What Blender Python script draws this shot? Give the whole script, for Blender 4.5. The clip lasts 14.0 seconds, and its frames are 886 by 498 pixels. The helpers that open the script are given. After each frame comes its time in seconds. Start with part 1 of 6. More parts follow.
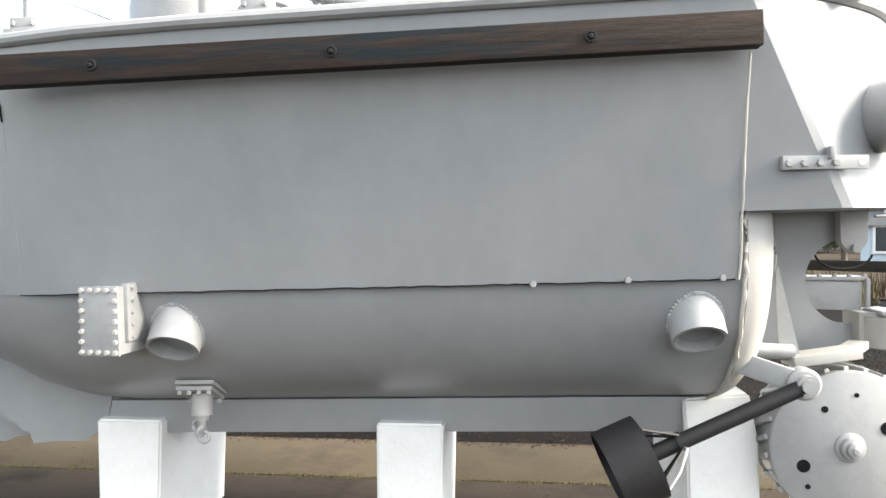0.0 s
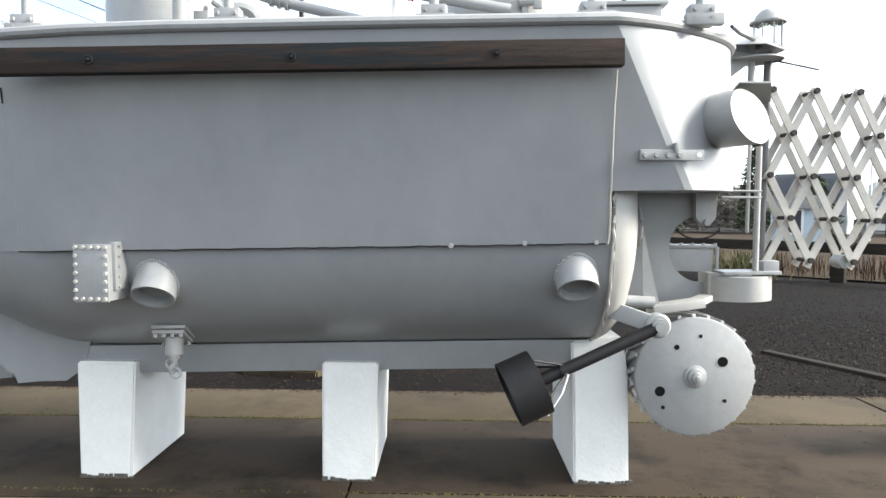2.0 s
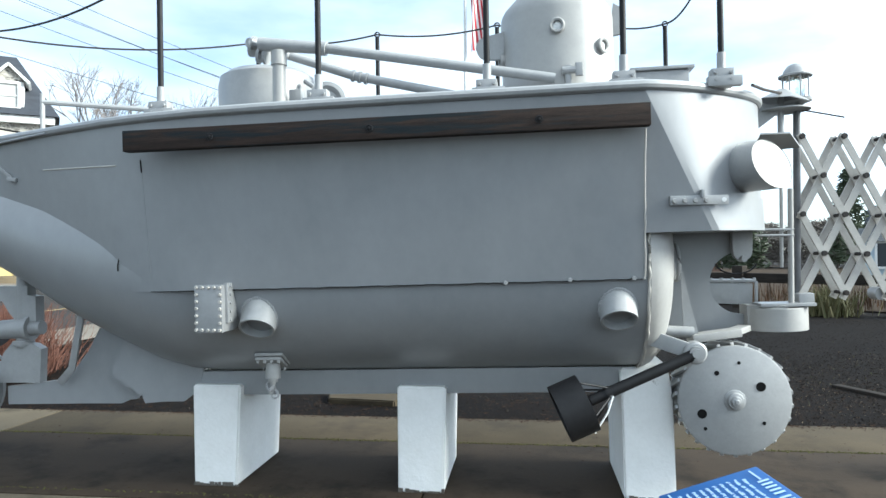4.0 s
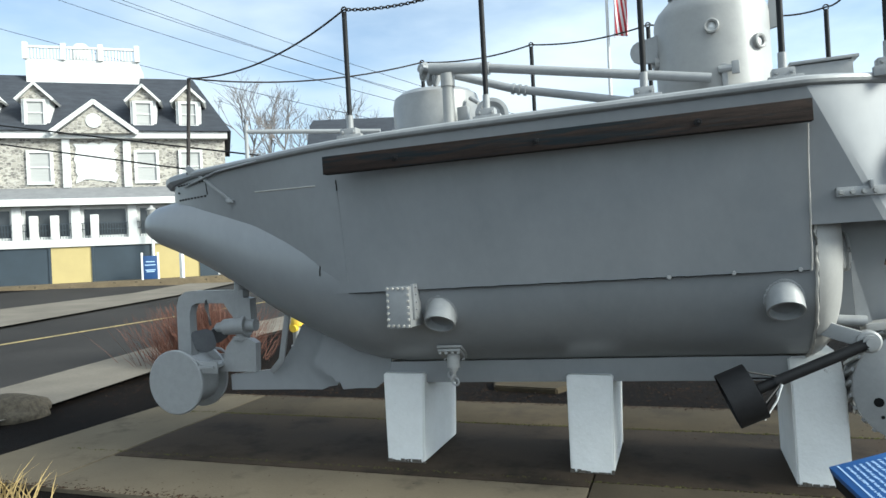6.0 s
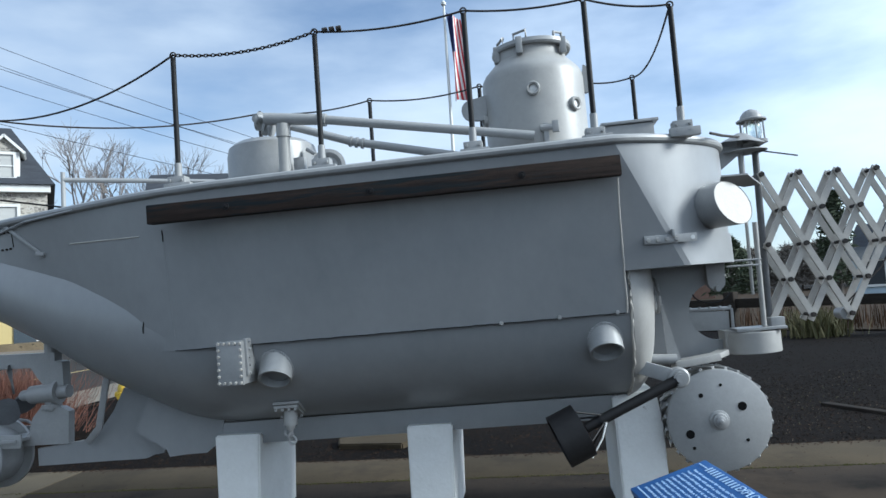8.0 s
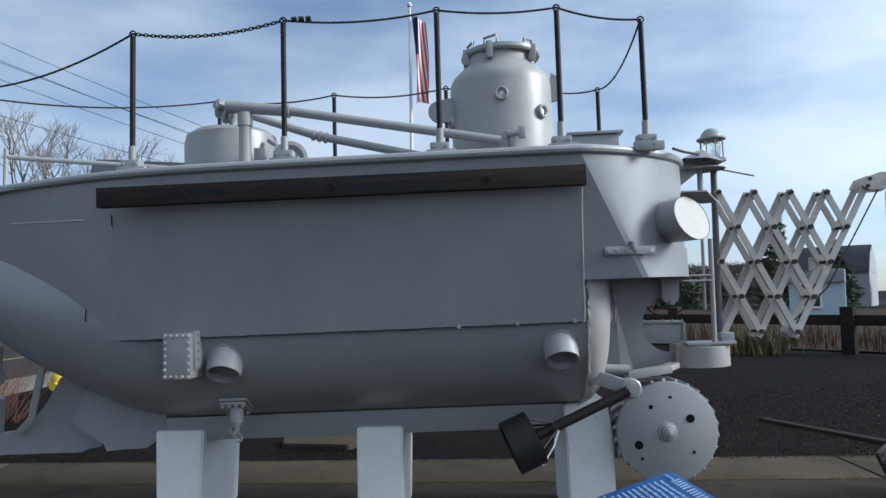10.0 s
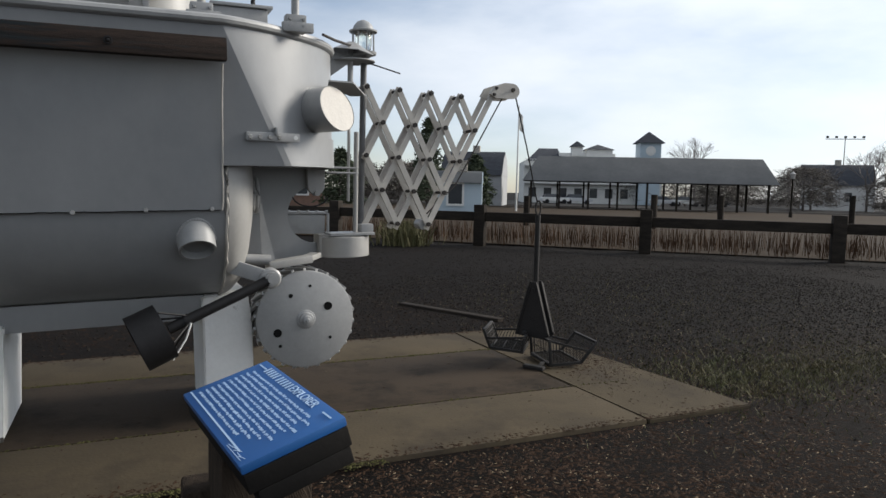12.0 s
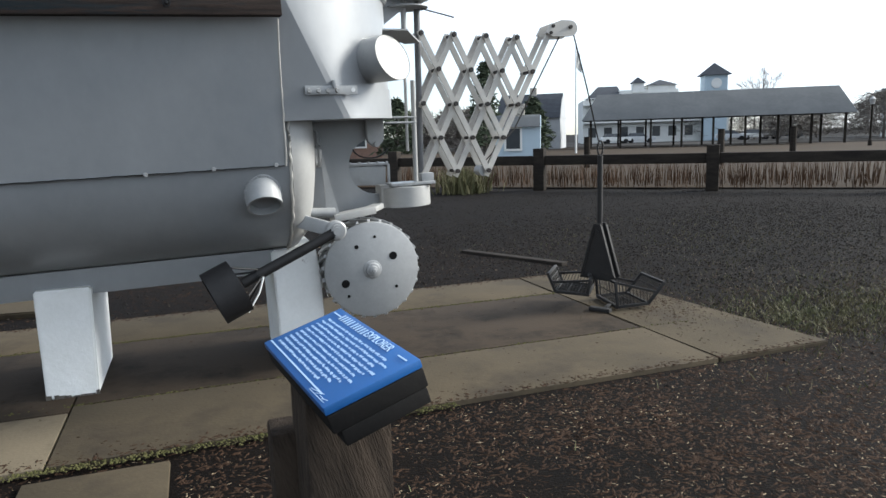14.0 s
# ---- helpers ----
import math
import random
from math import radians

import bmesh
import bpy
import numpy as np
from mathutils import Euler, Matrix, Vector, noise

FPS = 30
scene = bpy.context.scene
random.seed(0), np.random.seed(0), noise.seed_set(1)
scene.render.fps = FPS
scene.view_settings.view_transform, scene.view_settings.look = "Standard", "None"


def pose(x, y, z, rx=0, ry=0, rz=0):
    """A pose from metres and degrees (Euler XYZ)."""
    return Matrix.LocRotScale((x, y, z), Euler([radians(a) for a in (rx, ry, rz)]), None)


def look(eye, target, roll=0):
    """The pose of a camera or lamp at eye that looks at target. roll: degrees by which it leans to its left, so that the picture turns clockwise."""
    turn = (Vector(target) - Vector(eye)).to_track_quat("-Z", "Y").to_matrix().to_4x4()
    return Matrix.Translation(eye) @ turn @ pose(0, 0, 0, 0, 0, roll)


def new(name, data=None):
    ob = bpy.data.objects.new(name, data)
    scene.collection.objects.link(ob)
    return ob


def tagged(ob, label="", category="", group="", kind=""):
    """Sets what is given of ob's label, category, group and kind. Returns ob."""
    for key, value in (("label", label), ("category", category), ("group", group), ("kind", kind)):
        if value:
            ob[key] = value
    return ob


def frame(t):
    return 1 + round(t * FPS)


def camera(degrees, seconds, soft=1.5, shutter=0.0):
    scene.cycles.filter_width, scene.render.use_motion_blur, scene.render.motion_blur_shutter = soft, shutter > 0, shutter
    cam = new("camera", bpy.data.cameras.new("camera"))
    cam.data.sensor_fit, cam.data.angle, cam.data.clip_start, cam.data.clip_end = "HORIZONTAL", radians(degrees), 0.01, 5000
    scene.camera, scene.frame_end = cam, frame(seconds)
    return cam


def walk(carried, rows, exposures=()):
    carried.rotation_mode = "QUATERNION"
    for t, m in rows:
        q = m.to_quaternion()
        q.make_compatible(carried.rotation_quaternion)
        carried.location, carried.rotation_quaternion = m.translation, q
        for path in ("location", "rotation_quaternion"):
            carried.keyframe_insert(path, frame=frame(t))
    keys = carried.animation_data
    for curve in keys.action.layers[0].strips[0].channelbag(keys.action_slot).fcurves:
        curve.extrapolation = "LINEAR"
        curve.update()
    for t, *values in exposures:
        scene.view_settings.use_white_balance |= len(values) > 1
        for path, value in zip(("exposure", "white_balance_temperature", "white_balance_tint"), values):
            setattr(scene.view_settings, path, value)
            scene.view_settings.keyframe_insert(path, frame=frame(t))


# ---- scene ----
cam = camera(65.0, 14.0)
PATH = [
    (0, (0.348, -3.004, 1.731), (0.147, -1.014, 1.695), -0.3),
    (0.5, (0.273, -3.211, 1.773), (0.174, -1.22, 1.612), -1.7),
    (1, (0.359, -3.384, 1.735), (0.204, -1.396, 1.575), -0.6),
    (1.5, (0.366, -3.604, 1.692), (0.437, -1.61, 1.554), 1.7),
    (2, (0.42, -3.761, 1.7), (0.404, -1.764, 1.598), 0.6),
    (2.5, (0.453, -3.931, 1.639), (0.241, -1.942, 1.594), 0.3),
    (2.7, (0.523, -4.014, 1.713), (0.272, -2.032, 1.792), 0.3),
    (4.8, (0.581, -4.599, 1.714), (0.344, -2.614, 1.680), -0.8),
    (5, (0.593, -4.669, 1.751), (0.297, -2.692, 1.713), -0.6),
    (5.5, (0.646, -4.731, 1.756), (0.277, -2.765, 1.78), -1.0),
    (6, (0.499, -4.84, 1.804), (-0.142, -2.946, 1.794), -2.6),
    (6.5, (0.449, -4.867, 1.77), (-0.206, -2.978, 1.81), -0.2),
    (7, (0.457, -4.912, 1.761), (-0.017, -2.97, 1.831), -0.7),
    (7.5, (0.535, -4.861, 1.725), (0.209, -2.892, 1.849), -3.7),
    (8, (0.592, -4.802, 1.742), (0.374, -2.819, 1.875), -3.7),
    (8.2, (0.603, -4.751, 1.738), (0.465, -2.759, 1.853), -4.0),
    (10.3, (0.515, -4.755, 1.732), (0.436, -2.761, 1.871), -1.0),
    (10.5, (0.551, -4.73, 1.735), (0.51, -2.732, 1.801), -2.4),
    (11, (0.642, -4.715, 1.747), (0.8, -2.723, 1.664), -2.8),
    (11.5, (0.707, -4.66, 1.719), (1.389, -2.787, 1.562), 4.4),
    (12, (0.727, -4.631, 1.708), (1.552, -2.817, 1.538), 1.3),
    (12.5, (0.733, -4.663, 1.719), (1.584, -2.863, 1.524), -0.2),
    (13, (0.733, -4.646, 1.708), (1.592, -2.858, 1.459), -0.8),
    (13.5, (0.738, -4.632, 1.699), (1.594, -2.839, 1.473), -1.0),
    (14, (0.71, -4.633, 1.7), (1.367, -2.77, 1.382), -1.7),
]
EXPOSURES = [(0, 1.95, 6450, 10), (1.0, 1.68, 6400, 9), (1.5, 1.63, 6210, 9), (2.5, 1.43, 5810, 5), (2.7, 1.42, 5500, 2), (5, 1.0, 5650, 3), (5.5, 0.97, 5650, 2), (6.0, 0.7, 5700, 1), (6.5, 0.53, 5700, 1), (7.5, 0.46, 5350, 3), (8, 0.33, 5300, 5), (10.3, 0.03, 5400, 8), (10.5, 0.15, 5550, 9), (11, 0.46, 5950, 9), (11.5, 0.47, 6200, 9), (12, 0.02, 6150, 11), (12.7, 0.0, 6150, 11), (13.5, 0.28, 6150, 11), (14, 0.79, 5800, 8)]
walk(cam, [(t, look(eye, target, roll)) for t, eye, target, roll in PATH], EXPOSURES)

# ---- world and sun ----
SUN_AZ, SUN_EL = radians(-4), radians(27)
SUN_DIR = Vector((math.cos(SUN_AZ) * math.cos(SUN_EL), math.sin(SUN_AZ) * math.cos(SUN_EL), math.sin(SUN_EL)))
world = bpy.data.worlds.new("sky")
scene.world = world
world.use_nodes = True
wn, wl = world.node_tree.nodes, world.node_tree.links
wn.clear()
w_out = wn.new("ShaderNodeOutputWorld")
w_bg = wn.new("ShaderNodeBackground")
w_sky = wn.new("ShaderNodeTexSky")
w_sky.sky_type = "NISHITA"
w_sky.sun_disc = False
w_sky.sun_elevation = SUN_EL
w_sky.sun_rotation = radians(90) - SUN_AZ
w_sky.air_density, w_sky.dust_density, w_sky.ozone_density = 1.0, 0.4, 2.0
w_co = wn.new("ShaderNodeTexCoord")
w_map = wn.new("ShaderNodeMapping")
w_map.inputs["Scale"].default_value = (1.2, 1.2, 3.6)
w_no = wn.new("ShaderNodeTexNoise")
w_no.inputs["Scale"].default_value, w_no.inputs["Detail"].default_value, w_no.inputs["Roughness"].default_value = 1.5, 7.0, 0.52
w_dot = wn.new("ShaderNodeVectorMath")
w_dot.operation = "DOT_PRODUCT"
w_dot.inputs[1].default_value = SUN_DIR
w_cov = wn.new("ShaderNodeMapRange")
w_cov.inputs["From Min"].default_value, w_cov.inputs["From Max"].default_value = 0.36, 0.80
w_cov.inputs["To Min"].default_value, w_cov.inputs["To Max"].default_value = -0.02, 0.26
w_sum = wn.new("ShaderNodeMath")
w_ra = wn.new("ShaderNodeMapRange")
w_ra.interpolation_type = "SMOOTHSTEP"
w_ra.inputs["From Min"].default_value, w_ra.inputs["From Max"].default_value = 0.27, 0.80
w_ra.inputs["To Min"].default_value = 0.06
w_glow = wn.new("ShaderNodeVectorMath")
w_glow.operation = "SCALE"
w_glow.inputs["Scale"].default_value = 1.35
w_south = wn.new("ShaderNodeVectorMath")
w_south.operation = "DOT_PRODUCT"
w_south.inputs[1].default_value = (0.2, -1.0, 0.1)
w_back = wn.new("ShaderNodeMapRange")
w_back.inputs["From Min"].default_value, w_back.inputs["From Max"].default_value = -0.2, 0.5
w_back.inputs["To Max"].default_value = 0.14
w_most = wn.new("ShaderNodeMath")
w_most.operation = "MAXIMUM"
w_lum = wn.new("ShaderNodeMapRange")
w_lum.inputs["From Min"].default_value, w_lum.inputs["From Max"].default_value = -0.3, 1.0
w_lum.inputs["To Min"].default_value, w_lum.inputs["To Max"].default_value = 8.6, 15.5
w_tint = wn.new("ShaderNodeVectorMath")
w_tint.operation = "SCALE"
w_tint.inputs[0].default_value = (0.97, 1.0, 1.02)
w_mix = wn.new("ShaderNodeMixRGB")
wl.new(w_co.outputs["Generated"], w_map.inputs["Vector"])
wl.new(w_co.outputs["Generated"], w_dot.inputs[0])
wl.new(w_dot.outputs["Value"], w_cov.inputs["Value"])
wl.new(w_dot.outputs["Value"], w_lum.inputs["Value"])
wl.new(w_map.outputs["Vector"], w_no.inputs["Vector"])
wl.new(w_no.outputs["Fac"], w_sum.inputs[0])
wl.new(w_co.outputs["Generated"], w_south.inputs[0])
wl.new(w_south.outputs["Value"], w_back.inputs["Value"])
wl.new(w_cov.outputs[0], w_most.inputs[0])
wl.new(w_back.outputs[0], w_most.inputs[1])
wl.new(w_most.outputs[0], w_sum.inputs[1])
wl.new(w_sum.outputs[0], w_ra.inputs["Value"])
wl.new(w_ra.outputs[0], w_mix.inputs["Fac"])
wl.new(w_lum.outputs[0], w_tint.inputs["Scale"])
wl.new(w_sky.outputs["Color"], w_glow.inputs[0])
wl.new(w_glow.outputs["Vector"], w_mix.inputs["Color1"])
wl.new(w_tint.outputs["Vector"], w_mix.inputs["Color2"])
wl.new(w_mix.outputs["Color"], w_bg.inputs["Color"])
w_bg.inputs["Strength"].default_value = 0.077
wl.new(w_bg.outputs["Background"], w_out.inputs["Surface"])
sun = new("sun", bpy.data.lights.new("sun", "SUN"))
sun.data.energy, sun.data.angle, sun.data.color = 5.0, radians(20.0), (1.0, 0.91, 0.77)
sun.matrix_world = look(SUN_DIR * 50, (0, 0, 0))


# ---- materials ----
def mat(name, base, other=None, rough=0.6, metal=0.0, scale=6.0, amount=0.5, bump=0.15, fine=60.0, stretch=(1, 1, 1), vary=0.0, spots=None, rough2=None, gloss=0.5):
    """Two-scale noise between two base colours, fine relief, optional spots (colour, scale, cover)."""
    m = bpy.data.materials.new(name)
    m.use_nodes = True
    n, l = m.node_tree.nodes, m.node_tree.links
    b = n["Principled BSDF"]
    co = n.new("ShaderNodeTexCoord")
    mp = n.new("ShaderNodeMapping")
    mp.inputs["Scale"].default_value = stretch
    l.new(co.outputs["Object"], mp.inputs["Vector"])

    def noise_at(sc, detail=5.0, rgh=0.6):
        t = n.new("ShaderNodeTexNoise")
        t.inputs["Scale"].default_value, t.inputs["Detail"].default_value, t.inputs["Roughness"].default_value = sc, detail, rgh
        l.new(mp.outputs["Vector"], t.inputs["Vector"])
        return t

    big, small = noise_at(scale), noise_at(fine, 3.0)
    other = other or tuple(c * 0.75 for c in base)
    add = n.new("ShaderNodeMath")
    add.operation = "MULTIPLY_ADD"
    l.new(small.outputs["Fac"], add.inputs[0])
    add.inputs[1].default_value = 0.4
    l.new(big.outputs["Fac"], add.inputs[2])
    ramp = n.new("ShaderNodeMapRange")
    ramp.inputs["From Min"].default_value, ramp.inputs["From Max"].default_value = 0.7 - amount * 0.45, 0.7 + amount * 0.45
    l.new(add.outputs[0], ramp.inputs["Value"])
    mix = n.new("ShaderNodeMixRGB")
    mix.inputs["Color1"].default_value, mix.inputs["Color2"].default_value = (*other, 1), (*base, 1)
    l.new(ramp.outputs[0], mix.inputs["Fac"])
    col = mix.outputs["Color"]
    if spots:
        sp = noise_at(spots[1], 4.0, 0.7)
        sr = n.new("ShaderNodeMapRange")
        sr.inputs["From Min"].default_value, sr.inputs["From Max"].default_value = spots[2], spots[2] + (spots[3] if len(spots) > 3 else 0.06)
        l.new(sp.outputs["Fac"], sr.inputs["Value"])
        m2 = n.new("ShaderNodeMixRGB")
        m2.inputs["Color2"].default_value = (*spots[0], 1)
        l.new(sr.outputs[0], m2.inputs["Fac"])
        l.new(col, m2.inputs["Color1"])
        col = m2.outputs["Color"]
    if vary:
        oi = n.new("ShaderNodeObjectInfo")
        vr = n.new("ShaderNodeMapRange")
        vr.inputs["To Min"].default_value, vr.inputs["To Max"].default_value = 1 - vary, 1 + vary
        l.new(oi.outputs["Random"], vr.inputs["Value"])
        vm = n.new("ShaderNodeMixRGB")
        vm.blend_type = "MULTIPLY"
        vm.inputs["Fac"].default_value = 1
        l.new(col, vm.inputs["Color1"])
        l.new(vr.outputs[0], vm.inputs["Color2"])
        col = vm.outputs["Color"]
    l.new(col, b.inputs["Base Color"])
    rr = n.new("ShaderNodeMapRange")
    rr.inputs["To Min"].default_value, rr.inputs["To Max"].default_value = rough - 0.08, min(1.0, (rough2 or rough) + 0.08)
    l.new(big.outputs["Fac"], rr.inputs["Value"])
    l.new(rr.outputs[0], b.inputs["Roughness"])
    b.inputs["Metallic"].default_value = metal
    b.inputs["Specular IOR Level"].default_value = gloss if rough < 0.85 else min(gloss, 0.08)
    if bump:
        bp = n.new("ShaderNodeBump")
        bp.inputs["Strength"].default_value, bp.inputs["Distance"].default_value = bump, 0.02
        l.new(add.outputs[0], bp.inputs["Height"])
        l.new(bp.outputs["Normal"], b.inputs["Normal"])
    return m


def glass(name, tint=(0.9, 0.95, 0.95), rough=0.05):
    m = bpy.data.materials.new(name)
    m.use_nodes = True
    b = m.node_tree.nodes["Principled BSDF"]
    b.inputs["Base Color"].default_value = (*tint, 1)
    b.inputs["Roughness"].default_value = rough
    b.inputs["Transmission Weight"].default_value = 1.0
    return m


GREY = mat("grey_paint", (0.276, 0.282, 0.288), (0.200, 0.206, 0.212), rough=0.33, scale=1.6, amount=0.8, bump=0.045, fine=12, stretch=(1.0, 1.0, 0.7), spots=((0.17, 0.12, 0.085), 16.0, 0.79))
GREY_B = mat("grey_paint_fittings", (0.300, 0.302, 0.300), (0.235, 0.238, 0.238), rough=0.38, scale=14, amount=0.8, bump=0.05, fine=60, spots=((0.15, 0.10, 0.07), 30.0, 0.80))
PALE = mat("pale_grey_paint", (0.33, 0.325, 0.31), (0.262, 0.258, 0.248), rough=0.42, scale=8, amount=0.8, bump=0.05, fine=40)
WOOD = mat("stained_timber", (0.044, 0.030, 0.0235), (0.008, 0.0075, 0.0075), rough=0.7, scale=2.6, amount=0.75, bump=0.3, fine=24, stretch=(1, 8, 12), spots=((0.013, 0.017, 0.0195), 1.1, 0.49, 0.10), gloss=0.12)
BLACK = mat("black_paint", (0.007, 0.007, 0.008), (0.012, 0.012, 0.013), gloss=0.25, rough=0.6, scale=12, bump=0.1)
RUST = mat("rusted_black_iron", (0.03, 0.022, 0.018), (0.012, 0.011, 0.011), rough=0.75, scale=9, bump=0.3)
WHITE_C = mat("white_painted_concrete", (0.76, 0.76, 0.745), (0.64, 0.64, 0.615), rough=0.75, scale=5, amount=0.9, bump=0.2, fine=40, spots=((0.25, 0.23, 0.2), 9.0, 0.70))
SLAB = mat("old_concrete", (0.082, 0.065, 0.043), (0.040, 0.033, 0.022), rough=0.88, scale=1.3, amount=0.9, bump=0.3, fine=45, spots=((0.036, 0.02952, 0.02232), 1.1, 0.50, 0.22))
# Lighter mix for the near aft strip and the aft end slab.
SLAB_L = mat("lighter_slab_concrete", (0.135, 0.112, 0.078), (0.082, 0.068, 0.048), rough=0.88, scale=1.3, amount=0.9, bump=0.3, fine=45, spots=((0.05, 0.042, 0.031), 1.6, 0.55, 0.2))
# Brown damp strip, with some of the hull's shade put into the colour.
SLAB_D = mat("damp_shaded_concrete", (0.051, 0.03808, 0.02652), (0.02448, 0.01904, 0.01428), rough=0.86, scale=0.9, amount=0.95, bump=0.25, fine=40, spots=((0.01496, 0.01224, 0.00952), 1.3, 0.48, 0.2))
DIRT = mat("dark_mulch", (0.0058, 0.0036, 0.0025), (0.001, 0.0008, 0.0007), rough=0.95, scale=1.6, amount=0.9, bump=1.0, fine=60, spots=((0.042, 0.031, 0.019), 30.0, 0.63))
TONG_W = mat("weathered_white_paint", (0.50, 0.475, 0.43), (0.33, 0.31, 0.285), rough=0.6, scale=7, amount=0.9, bump=0.2, fine=60)
HOLE = mat("dark_interior", (0.01, 0.01, 0.01), rough=0.9, bump=0)

CHIPC = mat("flaked_concrete", (0.16, 0.145, 0.125), (0.04, 0.036, 0.032), rough=0.9, scale=30, amount=1.0, bump=0.6, fine=80)


# ---- building helpers ----
CY = 0.8
SUB = pose(0, 0, 1.6) @ pose(0, 0, 0, 0, -1.43, 0) @ pose(0, 0, -1.6)
SUB_INV = SUB.inverted()


def S(x, y, z):
    """A place in the world, in the boat's own frame."""
    return SUB_INV @ Vector((x, y, z))


SINGLE = {"rivet_heads": "rivet_head", "fender_bolts": "fender_bolt", "cover_bolts": "cover_bolt", "side_bolts": "side_bolt", "flange_bolts": "flange_bolt", "wheel_cleats": "wheel_cleat", "wheel_holes": "wheel_hole",
          "drum_stays": "drum_stay", "eye_bolts": "eye_bolt", "guide_rods": "guide_rod", "rod_brackets": "rod_bracket", "tong_pins": "tong_pin", "hatch_clamps": "hatch_clamp", "tower_lugs": "tower_lug", "hatch_dogs": "hatch_dog",
          "hatch_ports": "hatch_port", "lantern_bars": "lantern_bar", "boom_heads": "boom_head", "stern_rivets": "stern_rivet", "balusters": "baluster"}


def islands(bm):
    """The separate pieces of a bmesh, each as a bmesh of its own."""
    left, out = set(bm.verts), []
    while left:
        todo, seen = [left.pop()], []
        while todo:
            v = todo.pop()
            seen.append(v)
            for e in v.link_edges:
                w = e.other_vert(v)
                if w in left:
                    left.discard(w)
                    todo.append(w)
        nb = bmesh.new()
        made = {v: nb.verts.new(v.co) for v in seen}
        for f in {f for v in seen for f in v.link_faces}:
            nb.faces.new([made[v] for v in f.verts])
        out.append(nb)
    bm.free()
    return out


def part(name, bm, material, parent, label="", angle=0.6):
    if name in SINGLE:
        for piece in islands(bm):
            last = part(SINGLE[name], piece, material, parent, label, angle)
        return last
    bmesh.ops.recalc_face_normals(bm, faces=bm.faces)
    for f in bm.faces:
        f.smooth = True
    for e in bm.edges:
        e.smooth = e.calc_face_angle(0.0) < angle
    me = bpy.data.meshes.new(name)
    bm.to_mesh(me)
    bm.free()
    me.materials.append(material)
    ob = new(name, me)
    ob.parent = parent
    if label:
        ob["label"] = label
    return ob


def thing(name, label, category, m=None, group="", kind=""):
    ob = new(name)
    ob.empty_display_size = 0.2
    if m is not None:
        ob.matrix_world = m
    return tagged(ob, label, category, group, kind)


def solo(name, bm, material, label, category="", group="", kind="", angle=0.6):
    ob = part(name, bm, material, None, "", angle)
    return tagged(ob, label, category, group, kind)


def frame_of(axis):
    z = Vector(axis).normalized()
    x = z.cross(Vector((0, 0, 1)))
    if x.length < 1e-4:
        x = Vector((1, 0, 0))
    x.normalize()
    return x, z.cross(x), z


def rings(bm, loops, closed=True, cap0=True, cap1=True, join=False):
    """Skin through loops of points; closed: each loop closes on itself; join: the last loop meets the first."""
    vs = [[bm.verts.new(p) for p in lp] for lp in loops]
    n = len(vs[0])
    pairs = list(zip(vs, vs[1:])) + ([(vs[-1], vs[0])] if join else [])
    for a, b in pairs:
        for i in range(n if closed else n - 1):
            k = (i + 1) % n
            bm.faces.new((a[i], a[k], b[k], b[i]))
    if closed and not join:
        if cap0:
            bm.faces.new(vs[0])
        if cap1:
            bm.faces.new(vs[-1])
    return bm


def cyl(bm, p0, p1, r0, r1=None, n=20, cap0=True, cap1=True):
    p0, p1 = Vector(p0), Vector(p1)
    x, y, _ = frame_of(p1 - p0)
    r1 = r0 if r1 is None else r1
    lp = [[p + (x * math.cos(a) + y * math.sin(a)) * r for a in (2 * math.pi * i / n for i in range(n))] for p, r in ((p0, r0), (p1, r1))]
    return rings(bm, lp, True, cap0, cap1)


def lathe(bm, p, axis, profile, n=32, cap0=True, cap1=True):
    """profile: pairs of distance along the axis and radius."""
    p = Vector(p)
    x, y, z = frame_of(axis)
    lp = [[p + z * d + (x * math.cos(a) + y * math.sin(a)) * r for a in (2 * math.pi * i / n for i in range(n))] for d, r in profile]
    return rings(bm, lp, True, cap0, cap1)


def tube(bm, pts, r, n=10, closed=False):
    pts = [Vector(p) for p in pts]
    lp = []
    for i, p in enumerate(pts):
        a = pts[(i - 1) % len(pts)] if closed or i else p
        b = pts[(i + 1) % len(pts)] if closed or i < len(pts) - 1 else p
        x, y, _ = frame_of(b - a)
        lp.append([p + (x * math.cos(t) + y * math.sin(t)) * r for t in (2 * math.pi * k / n for k in range(n))])
    return rings(bm, lp, True, not closed, not closed, closed)


def box(bm, c, size, bevel=0.0, m=None):
    made = bmesh.ops.create_cube(bm, size=1.0)["verts"]
    mm = (m if m is not None else Matrix.Translation(c)) @ Matrix.Diagonal((*size, 1))
    bmesh.ops.transform(bm, matrix=mm, verts=made)
    if bevel:
        es = list({e for v in made for e in v.link_edges})
        bmesh.ops.bevel(bm, geom=es, offset=bevel, segments=2, affect="EDGES", profile=0.6)
    return bm


def bar(bm, p0, p1, w, h, bevel=0.0, up=(0, 0, 1)):
    """A straight bar of width w (sideways) and height h (towards up)."""
    p0, p1 = Vector(p0), Vector(p1)
    x = (p1 - p0).normalized()
    y = Vector(up).cross(x).normalized()
    z = x.cross(y)
    m = Matrix((x, y, z)).transposed().to_4x4()
    m.translation = (p0 + p1) / 2
    return box(bm, None, ((p1 - p0).length, w, h), bevel, m)


